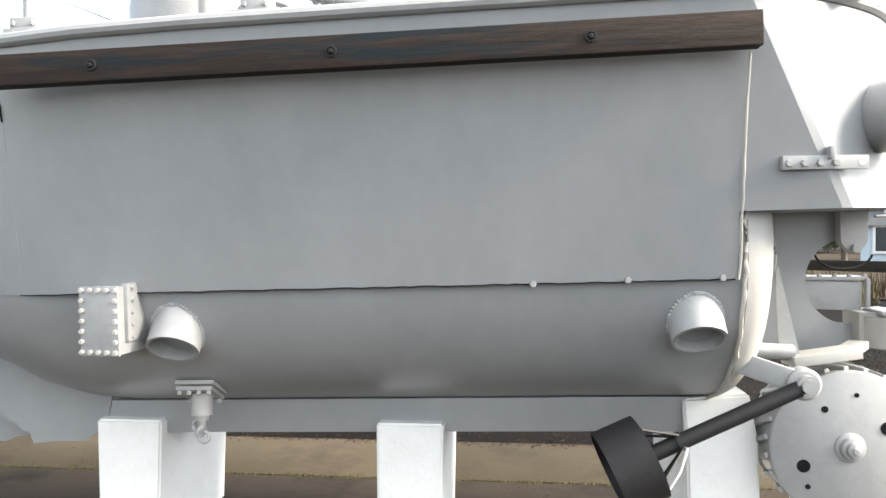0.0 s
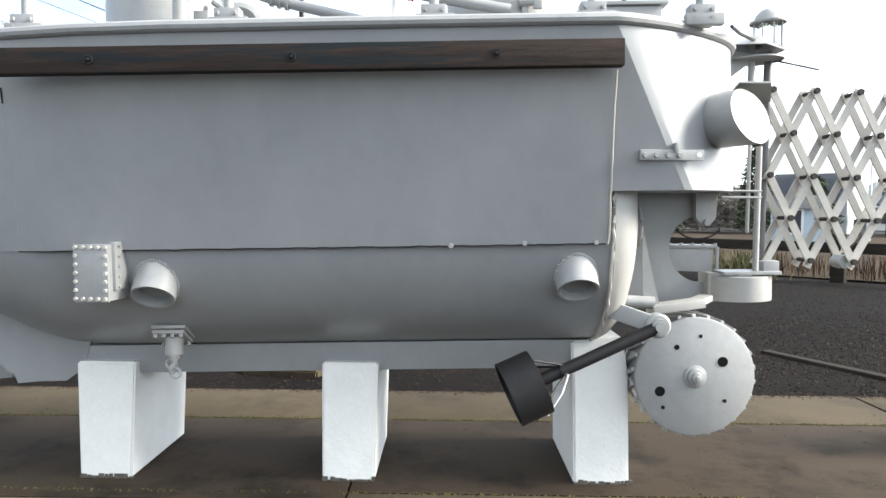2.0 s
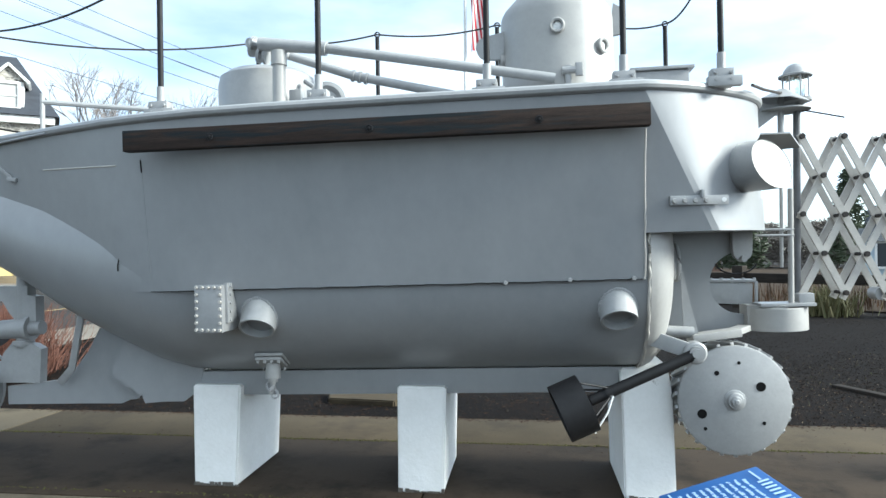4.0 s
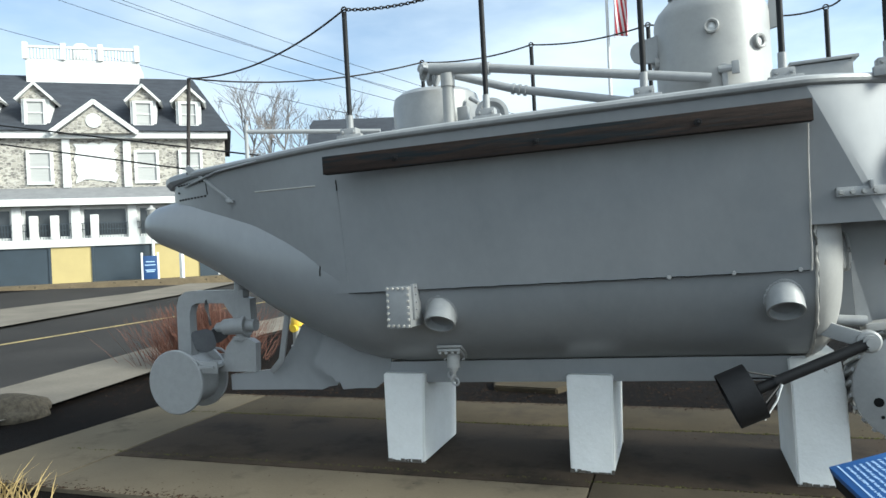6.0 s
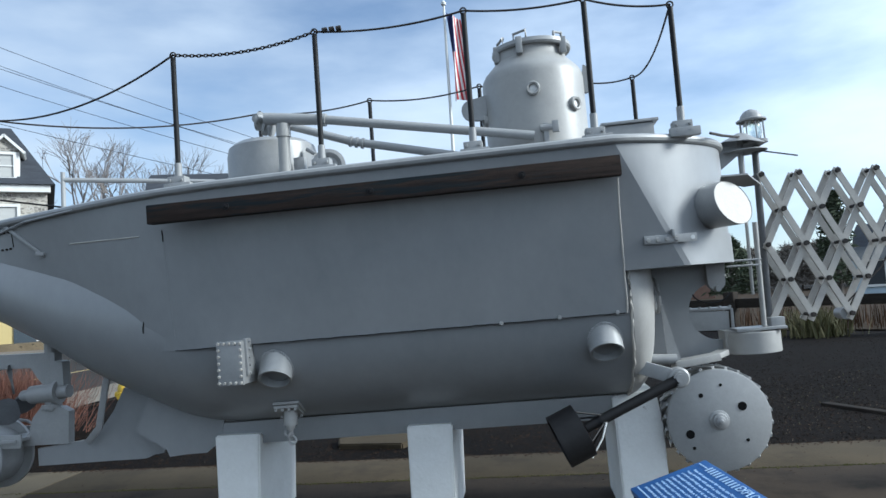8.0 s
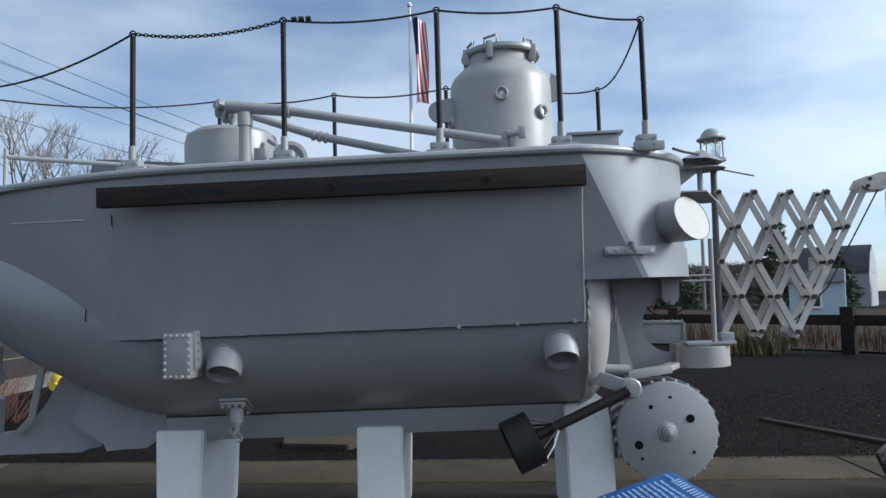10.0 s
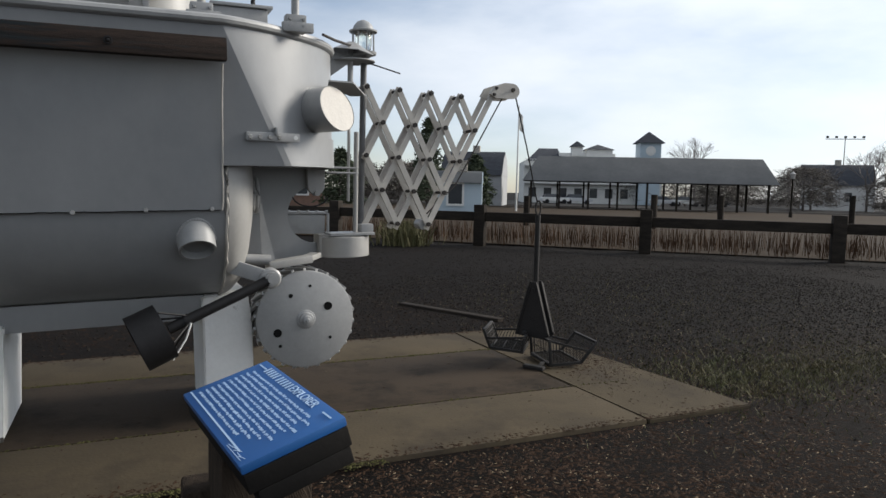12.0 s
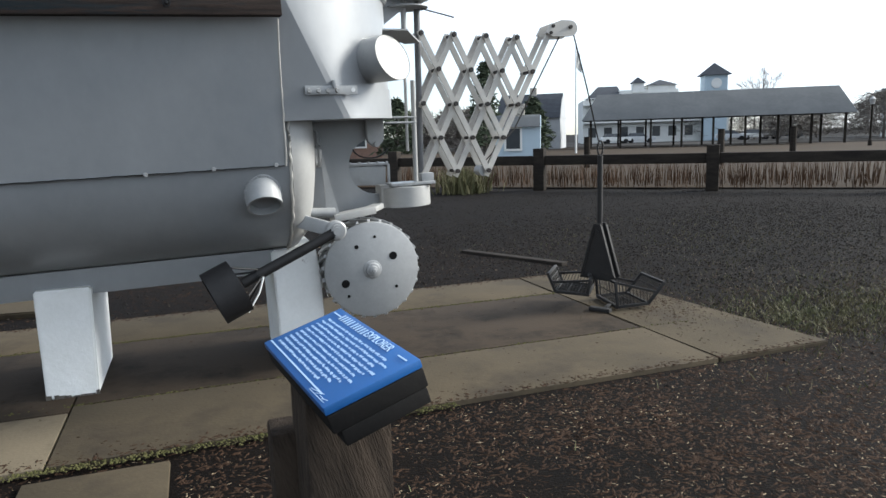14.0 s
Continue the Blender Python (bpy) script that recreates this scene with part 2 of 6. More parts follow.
def slab_of(bm, poly, axis, a, b):
    """A plate: poly in the plane across axis ('y': x, z; 'z': x, y; 'x': y, z), from a to b along it."""
    def at(p, d):
        return {"y": (p[0], d, p[1]), "z": (p[0], p[1], d), "x": (d, p[0], p[1])}[axis]
    return rings(bm, [[at(p, a) for p in poly], [at(p, b) for p in poly]])


def bolts(bm, places, axis, r=0.012, h=0.01):
    for p in places:
        cyl(bm, p, Vector(p) + Vector(axis).normalized() * h, r, r * 0.8, 6)
    return bm


def disc_poly(cx, cy, r, n=32, a0=0.0, a1=2 * math.pi):
    return [(cx + r * math.cos(a0 + (a1 - a0) * i / n), cy + r * math.sin(a0 + (a1 - a0) * i / n)) for i in range(n + (a1 - a0 < 6.28))]


def lerp(a, b, t):
    return a + (b - a) * t


def curve_at(table, x):
    """Smooth reading of a table of (x, value) rows."""
    for (x0, v0), (x1, v1) in zip(table, table[1:]):
        if x <= x1:
            t = min(1, max(0, (x - x0) / (x1 - x0)))
            return lerp(v0, v1, t)
    return table[-1][1]


# ---- ground ----
bm = bmesh.new()
xs = [-400, -200, -120, -80, -60, -45, -35, -28, -22, -17, -13] + [-10 + 0.5 * i for i in range(50)] + [16, 19, 23, 28, 35, 45, 60, 80, 120, 200, 400]
ys = [-200, -100, -60, -40, -30, -20, -14, -10] + [-8 + 0.5 * i for i in range(40)] + [13, 15, 18, 22, 28, 35, 45, 60, 80, 120, 200, 400, 900]


def ground_z(x, y):
    rise = 0.85 * min(1, max(0, (-x - 7) / 24))
    return -0.035 + rise


def uneven(x, y):
    """Low swells in the open ground, none round the pad."""
    return ground_z(x, y) + (0.03 * noise.noise(Vector((x * 0.7, y * 0.7, 0))) if abs(x) < 16 and not (-12 < x < 6 and -1.2 < y < 3.2) else 0)


def surface_z(x, y):
    """Height of the ground sheet between its half-metre corners."""
    x0, y0 = math.floor(x * 2) / 2, math.floor(y * 2) / 2
    u, v = (x - x0) * 2, (y - y0) * 2
    return (uneven(x0, y0) * (1 - u) + uneven(x0 + 0.5, y0) * u) * (1 - v) + (uneven(x0, y0 + 0.5) * (1 - u) + uneven(x0 + 0.5, y0 + 0.5) * u) * v


gv = [[bm.verts.new((x, y, uneven(x, y))) for y in ys] for x in xs]
for i in range(len(xs) - 1):
    for k in range(len(ys) - 1):
        bm.faces.new((gv[i][k], gv[i + 1][k], gv[i + 1][k + 1], gv[i][k + 1]))
ground = solo("ground", bm, DIRT, "dark mulch and gravel ground with sparse grass", "ground", kind="structure")

# concrete pad: three strips with joints
pavement = thing("pavement", "weathered tan concrete pad under the submarine", "pavement", kind="structure")
# SLAB_D middle strip: own damp brown plus painted shade from the hull.
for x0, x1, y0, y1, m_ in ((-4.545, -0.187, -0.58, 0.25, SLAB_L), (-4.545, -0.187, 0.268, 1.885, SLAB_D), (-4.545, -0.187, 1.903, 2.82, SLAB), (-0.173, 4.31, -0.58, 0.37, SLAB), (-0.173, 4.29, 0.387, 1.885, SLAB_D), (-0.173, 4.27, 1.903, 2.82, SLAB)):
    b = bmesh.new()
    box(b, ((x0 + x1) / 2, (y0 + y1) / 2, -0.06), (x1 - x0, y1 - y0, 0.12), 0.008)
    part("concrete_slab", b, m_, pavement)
for poly, m_ in (([(-5.74, -0.58), (-4.56, -0.58), (-4.56, 2.82), (-5.56, 2.82)], SLAB_L), ([(4.328, -0.58), (5.40, -0.58), (5.1, 2.82), (4.288, 2.82)], SLAB)):
    b = bmesh.new()
    slab_of(b, poly, "z", -0.12, 0.0)
    bmesh.ops.bevel(b, geom=list(b.edges), offset=0.008, segments=2, affect="EDGES")
    part("concrete_slab", b, m_, pavement)
b = bmesh.new()
box(b, (0.1, -1.5, -0.07), (0.72, 1.55, 0.12), 0.01)
part("concrete_slab", b, SLAB, pavement)

# ---- piers ----
for name, label, pts, z1 in (
        ("concrete_pier", "white painted concrete pier with a chipped foot", (-1.905, -1.575, -1.915, -1.545), 0.745),
        ("concrete_pier", "white painted concrete pier with a chipped foot", (-0.365, -0.033, -0.368, -0.015), 0.757),
        ("concrete_pier", "tall stepped white painted concrete pier under the bow", (1.225, 1.575, 1.208, 1.555), 0.70)):
    b = bmesh.new()
    y0, y1 = 0.56, 1.44
    lo = [(pts[0], y0, 0), (pts[1], y0, 0), (pts[1], y1, 0), (pts[0], y1, 0)]
    hi = [(pts[2], y0, z1), (pts[3], y0, z1), (pts[3], y1, z1), (pts[2], y1, z1)]
    loops = [lo, hi]
    if z1 == 0.70:
        loops.append([(1.20, 0.62, 0.9), (1.53, 0.62, 0.93), (1.53, y1, 0.93), (1.20, y1, 0.9)])
    rings(b, loops)
    bmesh.ops.bevel(b, geom=list(b.edges), offset=0.012, segments=2, affect="EDGES")
    pier = thing(name, label, "pier", group="piers under the submarine")
    part("pier_body", b, WHITE_C, pier, "", 0.9)
    b = bmesh.new()
    x = pts[0]
    while x < pts[1] - 0.01:
        w = random.uniform(0.012, 0.05)
        h = random.uniform(0.008, 0.032)
        box(b, (x + w / 2, y0 + 0.001, h / 2), (w, 0.012, h))
        x += w * random.uniform(0.8, 1.5)
    part("chipped_foot", b, CHIPC, pier, "bare dark concrete where the paint has flaked")["kind"] = "stuff"

# ---- submarine: hull ----
boat = thing("submarine", "small grey painted wheeled salvage submarine on white piers", "submarine", SUB)
R0, ZC = 0.8, 1.67

bm = bmesh.new()
N = 64
stations = [(1.30, ZC, R0), (0.6, ZC, R0), (-0.2, ZC, R0), (-1.0, ZC, R0), (-1.7, ZC, R0 * 0.998), (-1.93, 1.675, 0.785), (-2.17, 1.68, 0.725), (-2.47, 1.742, 0.648), (-2.7, 1.795, 0.592), (-2.95, 1.864, 0.532), (-3.3, 1.99, 0.439), (-3.78, 2.145, 0.335), (-4.1, 2.20, 0.245), (-4.3, 2.225, 0.19), (-4.42, 2.235, 0.125), (-4.47, 2.235, 0.05)]
loops = []
for x, zc, r in stations:
    loops.append([(x, CY + r * math.cos(a), zc + r * math.sin(a)) for a in (2 * math.pi * i / N for i in range(N))])
rings(bm, loops)
part("pressure_hull", bm, GREY, boat)

# dished bow head with its weld ring; pale paint imitates sunlight on it
bm = bmesh.new()
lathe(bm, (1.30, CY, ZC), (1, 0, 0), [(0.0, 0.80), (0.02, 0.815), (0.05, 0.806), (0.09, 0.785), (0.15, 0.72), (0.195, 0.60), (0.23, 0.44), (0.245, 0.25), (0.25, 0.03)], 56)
bow_head = part("bow_head", bm, PALE, boat, "dished head with a rough weld, sunlight put into the pale paint")
bm = bmesh.new()
tube(bm, [(1.312 + random.uniform(-0.006, 0.006), CY + (0.812 + random.uniform(-0.004, 0.005)) * math.cos(a), ZC + (0.812 + random.uniform(-0.004, 0.005)) * math.sin(a)) for a in (2 * math.pi * i / 120 for i in range(120))], 0.009, 6, True)
# White bead: the sun's brightness on the weld is put into its colour.
part("head_weld", bm, TONG_W, bow_head)
bm = bmesh.new()
tube(bm, [(1.565, 0.50 + 0.105 * math.cos(a), 1.60 + 0.125 * math.sin(a)) for a in (2 * math.pi * i / 24 for i in range(24))], 0.011, 6, True)
tube(bm, [(1.58, 0.525 + 0.10 * math.cos(a), 1.595 + 0.12 * math.sin(a)) for a in (2 * math.pi * i / 24 for i in range(24))], 0.009, 6, True)
part("mooring_ring", bm, GREY_B, bow_head)

# upper casing
W_TOP = [(-4.12, 0.03), (-4.0, 0.16), (-3.6, 0.34), (-3.1, 0.52), (-2.6, 0.70), (-2.2, 0.84), (-1.9, 0.915), (-1.5, 0.98), (-1.0, 1.01), (0, 1.02), (1.27, 1.02)]
W_BOT = [(-4.12, 0.03), (-4.0, 0.13), (-3.78, 0.235), (-3.3, 0.325), (-2.95, 0.40), (-2.47, 0.575), (-2.17, 0.702), (-1.93, 0.775), (-1.7, 0.802), (-1.5, 0.805), (1.27, 0.805)]
Z_BOT = [(-4.12, 2.3), (-3.78, 2.2), (-3.3, 2.0), (-2.95, 1.8), (-2.47, 1.56), (-2.17, 1.515), (1.27, 1.515)]
ZT, ZL = 2.655, 1.80


def casing_side(n_bow=28):
    """Near-side outline from stern to bow: top and bottom points, as distances from the middle line."""
    out = []
    x = -4.12
    while x < 1.21:
        out.append(((x, curve_at(W_TOP, x), ZT), (x, curve_at(W_BOT, x), curve_at(Z_BOT, x))))
        x += 0.06
    out.append(((1.272, 1.018, ZT), (1.272, 0.805, 1.515)))
    return out


def bow_side(n=32, grow=0.0):
    out = []
    for i in range(n + 1):
        t = i / n
        k = max(0.0, (t - 0.2) / 0.8) * math.pi / 2
        top = (1.27 + 0.002 * min(t, 0.2) + (0.91 + grow) * math.sin(k), (1.02 + grow) * math.cos(k) * (1 - 0.12 * math.sin(2 * k)), ZT)
        if t < 0.2:
            bot = (1.27 + 0.43 * t / 0.2, 0.845 + grow, ZL)
        else:
            bot = (1.70 + (0.48 + grow) * math.sin(k), (0.845 + grow) * math.cos(k) * (1 - 0.16 * math.sin(2 * k)), ZL)
        out.append((top, bot))
    return out


def skin(bm, pairs, rows=4, both=True):
    for sgn in ((-1, 1) if both else (-1,)):
        lp = [[Vector((lerp(t[0], b[0], k / rows), CY + sgn * lerp(t[1], b[1], k / rows), lerp(t[2], b[2], k / rows))) for k in range(rows + 1)] for t, b in pairs]
        rings(bm, lp, closed=False)


bm = bmesh.new()
skin(bm, casing_side())
part("casing_side", bm, GREY, boat)
bm = bmesh.new()
skin(bm, bow_side())
bb = bow_side()
under = [Vector((b[0], CY - b[1], ZL)) for t, b in bb] + [Vector((b[0], CY + b[1], ZL)) for t, b in reversed(bb[:-1])]
bm.faces.new([bm.verts.new(p) for p in under])
bmesh.ops.remove_doubles(bm, verts=bm.verts, dist=0.0005)
part("bow_casing", bm, GREY, boat, "", 0.2)

top_line = [t for t, b in casing_side()][:-2] + [t for t, b in bow_side()[6:]]
outline = [(t[0], CY - t[1]) for t in top_line] + [(t[0], CY + t[1]) for t in reversed(top_line[:-1])]
bm = bmesh.new()
rings(bm, [[(x, y, ZT - 0.012) for x, y in outline], [(x, y, ZT + 0.004) for x, y in outline]])
part("deck", bm, GREY, boat)
bm = bmesh.new()
tube(bm, [(x, y, ZT) for x, y in outline[::2]], 0.031, 10, True)
part("rubbing_rail", bm, GREY_B, boat)

# timber fender
bm = bmesh.new()
bar(bm, S(-1.93, -0.2805, 2.423), S(1.272, -0.2805, 2.500), 0.074, 0.131, 0.006)
wood = part("timber_fender", bm, WOOD, boat, "dark stained weathered timber fender plank")

# keel
bm = bmesh.new()
box(bm, (-0.36, CY, 0.79), (3.14, 0.34, 0.18), 0.008)
part("keel", bm, GREY, boat)

# weld line along the plate's lower edge and its forward edge
bm = bmesh.new()
seam_pts = [(-1.92 + 0.035 * i, CY - 0.8075, 1.515 + random.uniform(-0.002, 0.002)) for i in range(92)]
tube(bm, seam_pts, 0.003, 6)
part("plate_seam", bm, HOLE, boat, "dark open lap joint along the hull plate")
bm = bmesh.new()
tube(bm, [(1.278 + random.uniform(-0.003, 0.003), CY - lerp(0.815, 1.01, k / 16), lerp(1.515, 2.40, k / 16)) for k in range(17)], 0.0055, 6)
part("plate_edge_weld", bm, TONG_W, boat, "pale paint bead on the plate's forward edge")
bm = bmesh.new()
bolts(bm, [S(0.432, -0.012, 1.525), S(0.829, -0.012, 1.542), S(1.215, -0.012, 1.553)], (0, -1, 0), 0.016, 0.014)
part("rivet_heads", bm, GREY_B, boat)

# lower belt round the bow casing
bm = bmesh.new()
belt = []
for t, b in bow_side(32, 0.012):
    k = 0.24
    belt.append([Vector((b[0], CY - b[1], ZL - 0.004)), Vector((lerp(b[0], t[0], k), CY - lerp(b[1], t[1], k), lerp(ZL, ZT, k)))])
rings(bm, belt, closed=False)
part("bow_belt", bm, GREY, boat, "", 0.2)

# fender bolts
bm = bmesh.new()
for x in (-1.36, -0.361, 0.643):
    z = 2.470 + 0.024 * x + 0.005
    lathe(bm, S(x, -0.319, z - 0.006), (0, -1, 0), [(-0.01, 0.024), (0.006, 0.024), (0.007, 0.016), (-0.002, 0.015), (-0.002, 0.011), (0.012, 0.010), (0.014, 0.002)], 14)
part("fender_bolts", bm, BLACK, wood, "recessed dark bolt heads")

# bolted sea chest
bm = bmesh.new()
bar(bm, S(-1.44, 0.10, 1.365), S(-1.462, -0.115, 1.365), 0.18, 0.30, 0.005)
bar(bm, S(-1.362, 0.05, 1.40), S(-1.366, -0.085, 1.40), 0.03, 0.26, 0.006)
chest = part("sea_chest", bm, GREY_B, boat, "bolted box fitting with welded rim")
bm = bmesh.new()
bar(bm, S(-1.4622, -0.111, 1.365), S(-1.4636, -0.125, 1.365), 0.19, 0.308, 0.003)
part("cover_plate", bm, GREY_B, chest)
bm = bmesh.new()
ps = []
for i in range(7):
    for sx in (-0.083, 0.083):
        ps.append(S(-1.4636 + sx, -0.124 - 0.1 * sx, 1.229 + 0.0455 * i))
for i in range(1, 4):
    for sz in (1.229, 1.502):
        ps.append(S(-1.5466 + 0.0415 * i, -0.1157 - 0.00415 * i, sz))
bolts(bm, ps, (-0.1, -0.995, 0), 0.012, 0.014)
part("cover_bolts", bm, TONG_W, chest, "paint-chipped pale bolt head")
bm = bmesh.new()
for i in range(5):
    bolts(bm, [S(-1.352, -0.05, 1.29 + 0.055 * i)], (1, 0, 0), 0.013, 0.012)
part("side_bolts", bm, GREY_B, chest)


def outlet(x, z, r):
    """Short downturned pipe stub with a rough weld collar."""
    bm = bmesh.new()
    base, tip = S(x, 0.23, z + 0.195), S(x + 0.01, 0.02, z - 0.078)
    ax = (tip - base).normalized()
    lathe(bm, base, ax, [(0, r), ((tip - base).length, r), ((tip - base).length, r - 0.014), (0.05, r - 0.016)], 32, True, True)
    ob = part("outlet_pipe", bm, GREY_B, boat, "downturned grey pipe stub")
    bm = bmesh.new()
    xx, yy, zz = frame_of(ax)
    for a in (2 * math.pi * i / 46 for i in range(46)):
        o = xx * math.cos(a) + yy * math.sin(a)
        q = tip + o * r
        while q.y < 0.9 and math.hypot(q.y - CY, q.z - ZC) > R0:
            q = q - ax * 0.005
        w_ = random.uniform(0.013, 0.021)
        box(bm, q + ax * 0.003, (w_, w_, w_), 0.005)
    part("weld_collar", bm, GREY_B, ob)["kind"] = "stuff"
    bm = bmesh.new()
    cyl(bm, base + ax * 0.055, base + ax * 0.06, r - 0.016, None, 24)
    part("pipe_inside", bm, HOLE, ob)


outlet(-1.21, 1.30, 0.118)
outlet(1.12, 1.365, 0.115)

# drain valve under the hull
bm = bmesh.new()
VT = Matrix.Translation(S(-1.215, 0.335, 0.965)) @ pose(0, 0, 0, -30, 0, 0)
box(bm, None, (0.20, 0.18, 0.02), 0.003, VT @ pose(0, 0, 0.014))
box(bm, None, (0.185, 0.165, 0.02), 0.003, VT @ pose(0, 0, -0.014))
valve = part("valve_flange", bm, PALE, boat, "tilted square bolted flange")
bm = bmesh.new()
lathe(bm, S(-1.205, 0.33, 0.955), (0, -0.1, -1), [(0, 0.052), (0.11, 0.052), (0.11, 0.034), (0.135, 0.032), (0.135, 0.02), (0.16, 0.016)], 18)
part("valve_body", bm, PALE, valve)
bm = bmesh.new()
for k in range(3):
    c = S(-1.205 + 0.016 * (k - 1), 0.31, 0.79 - 0.026 * k)
    up = Vector((0.25, 0, 1)) if k % 2 else Vector((-0.2, 0.3, 1))
    sd = Vector((1, 0, 0)) if k % 2 == 0 else Vector((0.4, 0.9, 0))
    tube(bm, [c + sd * 0.026 * math.cos(a) + up * 0.026 * math.sin(a) for a in (2 * math.pi * i / 12 for i in range(12))], 0.009, 6, True)
part("drain_chain", bm, GREY_B, valve)
bm = bmesh.new()
for sx in (-0.075, -0.025, 0.025, 0.075):
    for sy in (-0.068, 0.068):
        q = VT @ Vector((sx, sy, -0.025))
        cyl(bm, q, q + VT.to_3x3() @ Vector((0, 0, -0.02)), 0.013, 0.011, 6)
part("flange_bolts", bm, PALE, valve)

# bow web, fork and platform
bm = bmesh.new()
web = [(1.36, 1.84), (2.13, 1.84), (2.13, 1.66)] + [(2.075 + 0.222 * math.cos(a), 1.437 + 0.222 * math.sin(a)) for a in (math.pi * (0.48 + 1.0 * i / 24) for i in range(25))] + [(2.13, 1.225), (2.13, 1.10), (1.62, 1.06), (1.40, 1.13), (1.36, 1.3)]
slab_of(bm, web, "y", CY - 0.02, CY + 0.02)
part("stem_web", bm, GREY, boat)
bm = bmesh.new()
lathe(bm, S(2.30, CY - 0.04, 1.165), (0, 0, 1), [(0, 0.20), (0.004, 0.205), (0.155, 0.205), (0.159, 0.20), (0.16, 0.0)], 40)
plat = part("bow_platform", bm, PALE, boat, "round grey bow platform")
bm = bmesh.new()
slab_of(bm, [(2.08, 0.70), (2.30, 0.56), (2.30, 0.96), (2.08, 0.88)], "z", 1.14, 1.285)
part("platform_neck", bm, PALE, plat)
bm = bmesh.new()
box(bm, S(2.33, CY - 0.1, 1.345), (0.36, 0.2, 0.022), 0.003)
box(bm, S(2.46, CY - 0.12, 1.385), (0.1, 0.09, 0.075), 0.006)
part("pole_foot", bm, GREY_B, plat)
bm = bmesh.new()
bar(bm, S(1.80, CY + 0.11, 1.50), S(2.19, CY + 0.11, 1.50), 0.16, 0.02, 0.002)
bar(bm, S(1.82, CY + 0.10, 1.415), S(2.17, CY + 0.10, 1.405), 0.11, 0.15, 0.002)
bar(bm, S(2.18, CY + 0.03, 1.40), S(2.20, CY + 0.03, 1.40), 0.02, 0.20, 0.002)
bolts(bm, [S(1.88 + 0.075 * i, CY + 0.045, 1.51) for i in range(5)], (0, 0, 1), 0.014, 0.012)
part("anchor_tray", bm, GREY_B, boat)
bm = bmesh.new()
slab_of(bm, [(2.00, 1.84), (2.14, 1.84), (2.13, 1.68)] + [(2.065 + 0.065 * math.cos(a), 1.66 + 0.065 * math.sin(a)) for a in (-math.pi * i / 8 for i in range(9))] + [(2.0, 1.68)], "y", CY - 0.10, CY - 0.04)
cyl(bm, S(2.065, CY - 0.13, 1.66), S(2.065, CY - 0.02, 1.66), 0.022, None, 14)
part("fairlead_block", bm, GREY_B, boat)
bm = bmesh.new()
tube(bm, [S(2.02 + 0.14 * math.sin(a), CY - 0.08, 1.64 + 0.085 * math.cos(a)) for a in (math.pi * (0.55 + 0.9 * i / 14) for i in range(15))], 0.006, 6)
part("fairlead_cable", bm, BLACK, boat)

bm = bmesh.new()
slab_of(bm, [tuple(S(x, 0, z))[::2] for x, z in ((1.585, 1.57), (1.60, 1.58), (1.615, 1.50), (1.70, 1.15), (1.605, 1.14))], "y", 0.43, 0.442)
part("fork_strut", bm, GREY_B, boat)
bm = bmesh.new()
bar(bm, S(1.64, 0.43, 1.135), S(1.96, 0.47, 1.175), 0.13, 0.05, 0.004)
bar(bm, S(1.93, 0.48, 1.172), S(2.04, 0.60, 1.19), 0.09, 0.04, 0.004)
# Paler than the strut: sunlight on the beam is painted in.
part("fork_beam", bm, PALE, boat, "steel beam over the wheel, sunlit look put into pale paint")
bm = bmesh.new()
cyl(bm, S(1.36, 0.42, 1.19), S(1.66, 0.42, 1.175), 0.038, None, 14)
part("spreader_pipe", bm, GREY_B, boat)
bm = bmesh.new()
bar(bm, S(1.30, 0.28, 1.175), S(1.61, 0.20, 1.075), 0.03, 0.10, 0.012)
bolts(bm, [S(1.34, 0.255, 1.165)], (0, -1, 0), 0.025, 0.02)
link = part("wheel_arm", bm, GREY_B, boat)
bm = bmesh.new()
lathe(bm, S(1.62, 0.24, 1.072), (0, -1, 0), [(0, 0.072), (0.06, 0.072), (0.07, 0.06), (0.07, 0.045), (0.10, 0.045), (0.10, 0.03), (0.11, 0.03)], 24)
part("pivot_nut", bm, GREY_B, link)

# bow wheel with cleats
WC = S(1.925, 0.43, 0.725)
bm = bmesh.new()
lathe(bm, WC, (0, 1, 0), [(0.0, 0.0001), (0.0, 0.352), (0.006, 0.362), (0.03, 0.364), (0.05, 0.35), (0.24, 0.35), (0.26, 0.364), (0.28, 0.362), (0.286, 0.352), (0.286, 0.0001)], 64, False, False)
bow_wheel = part("bow_wheel", bm, GREY_B, boat, "grey steel disc wheel with cleats on its rim")
bm = bmesh.new()
for i in range(26):
    a = 2 * math.pi * i / 26
    c = WC + Vector((0.366 * math.cos(a), 0.143, 0.366 * math.sin(a)))
    x = Vector((math.cos(a), 0, math.sin(a)))
    m = Matrix((x, Vector((0, 1, 0)), x.cross(Vector((0, 1, 0))))).transposed().to_4x4() @ pose(0, 0, 0, 22, 0, 0)
    m.translation = c
    box(bm, None, (0.024, 0.25, 0.026), 0.003, m)
part("wheel_cleats", bm, GREY_B, bow_wheel)
bm = bmesh.new()
lathe(bm, WC, (0, -1, 0), [(-0.01, 0.075), (0.006, 0.07), (0.012, 0.055), (0.03, 0.05), (0.034, 0.035), (0.05, 0.032), (0.055, 0.016), (0.062, 0.012)], 24)
part("wheel_hub", bm, GREY_B, bow_wheel)
bm = bmesh.new()
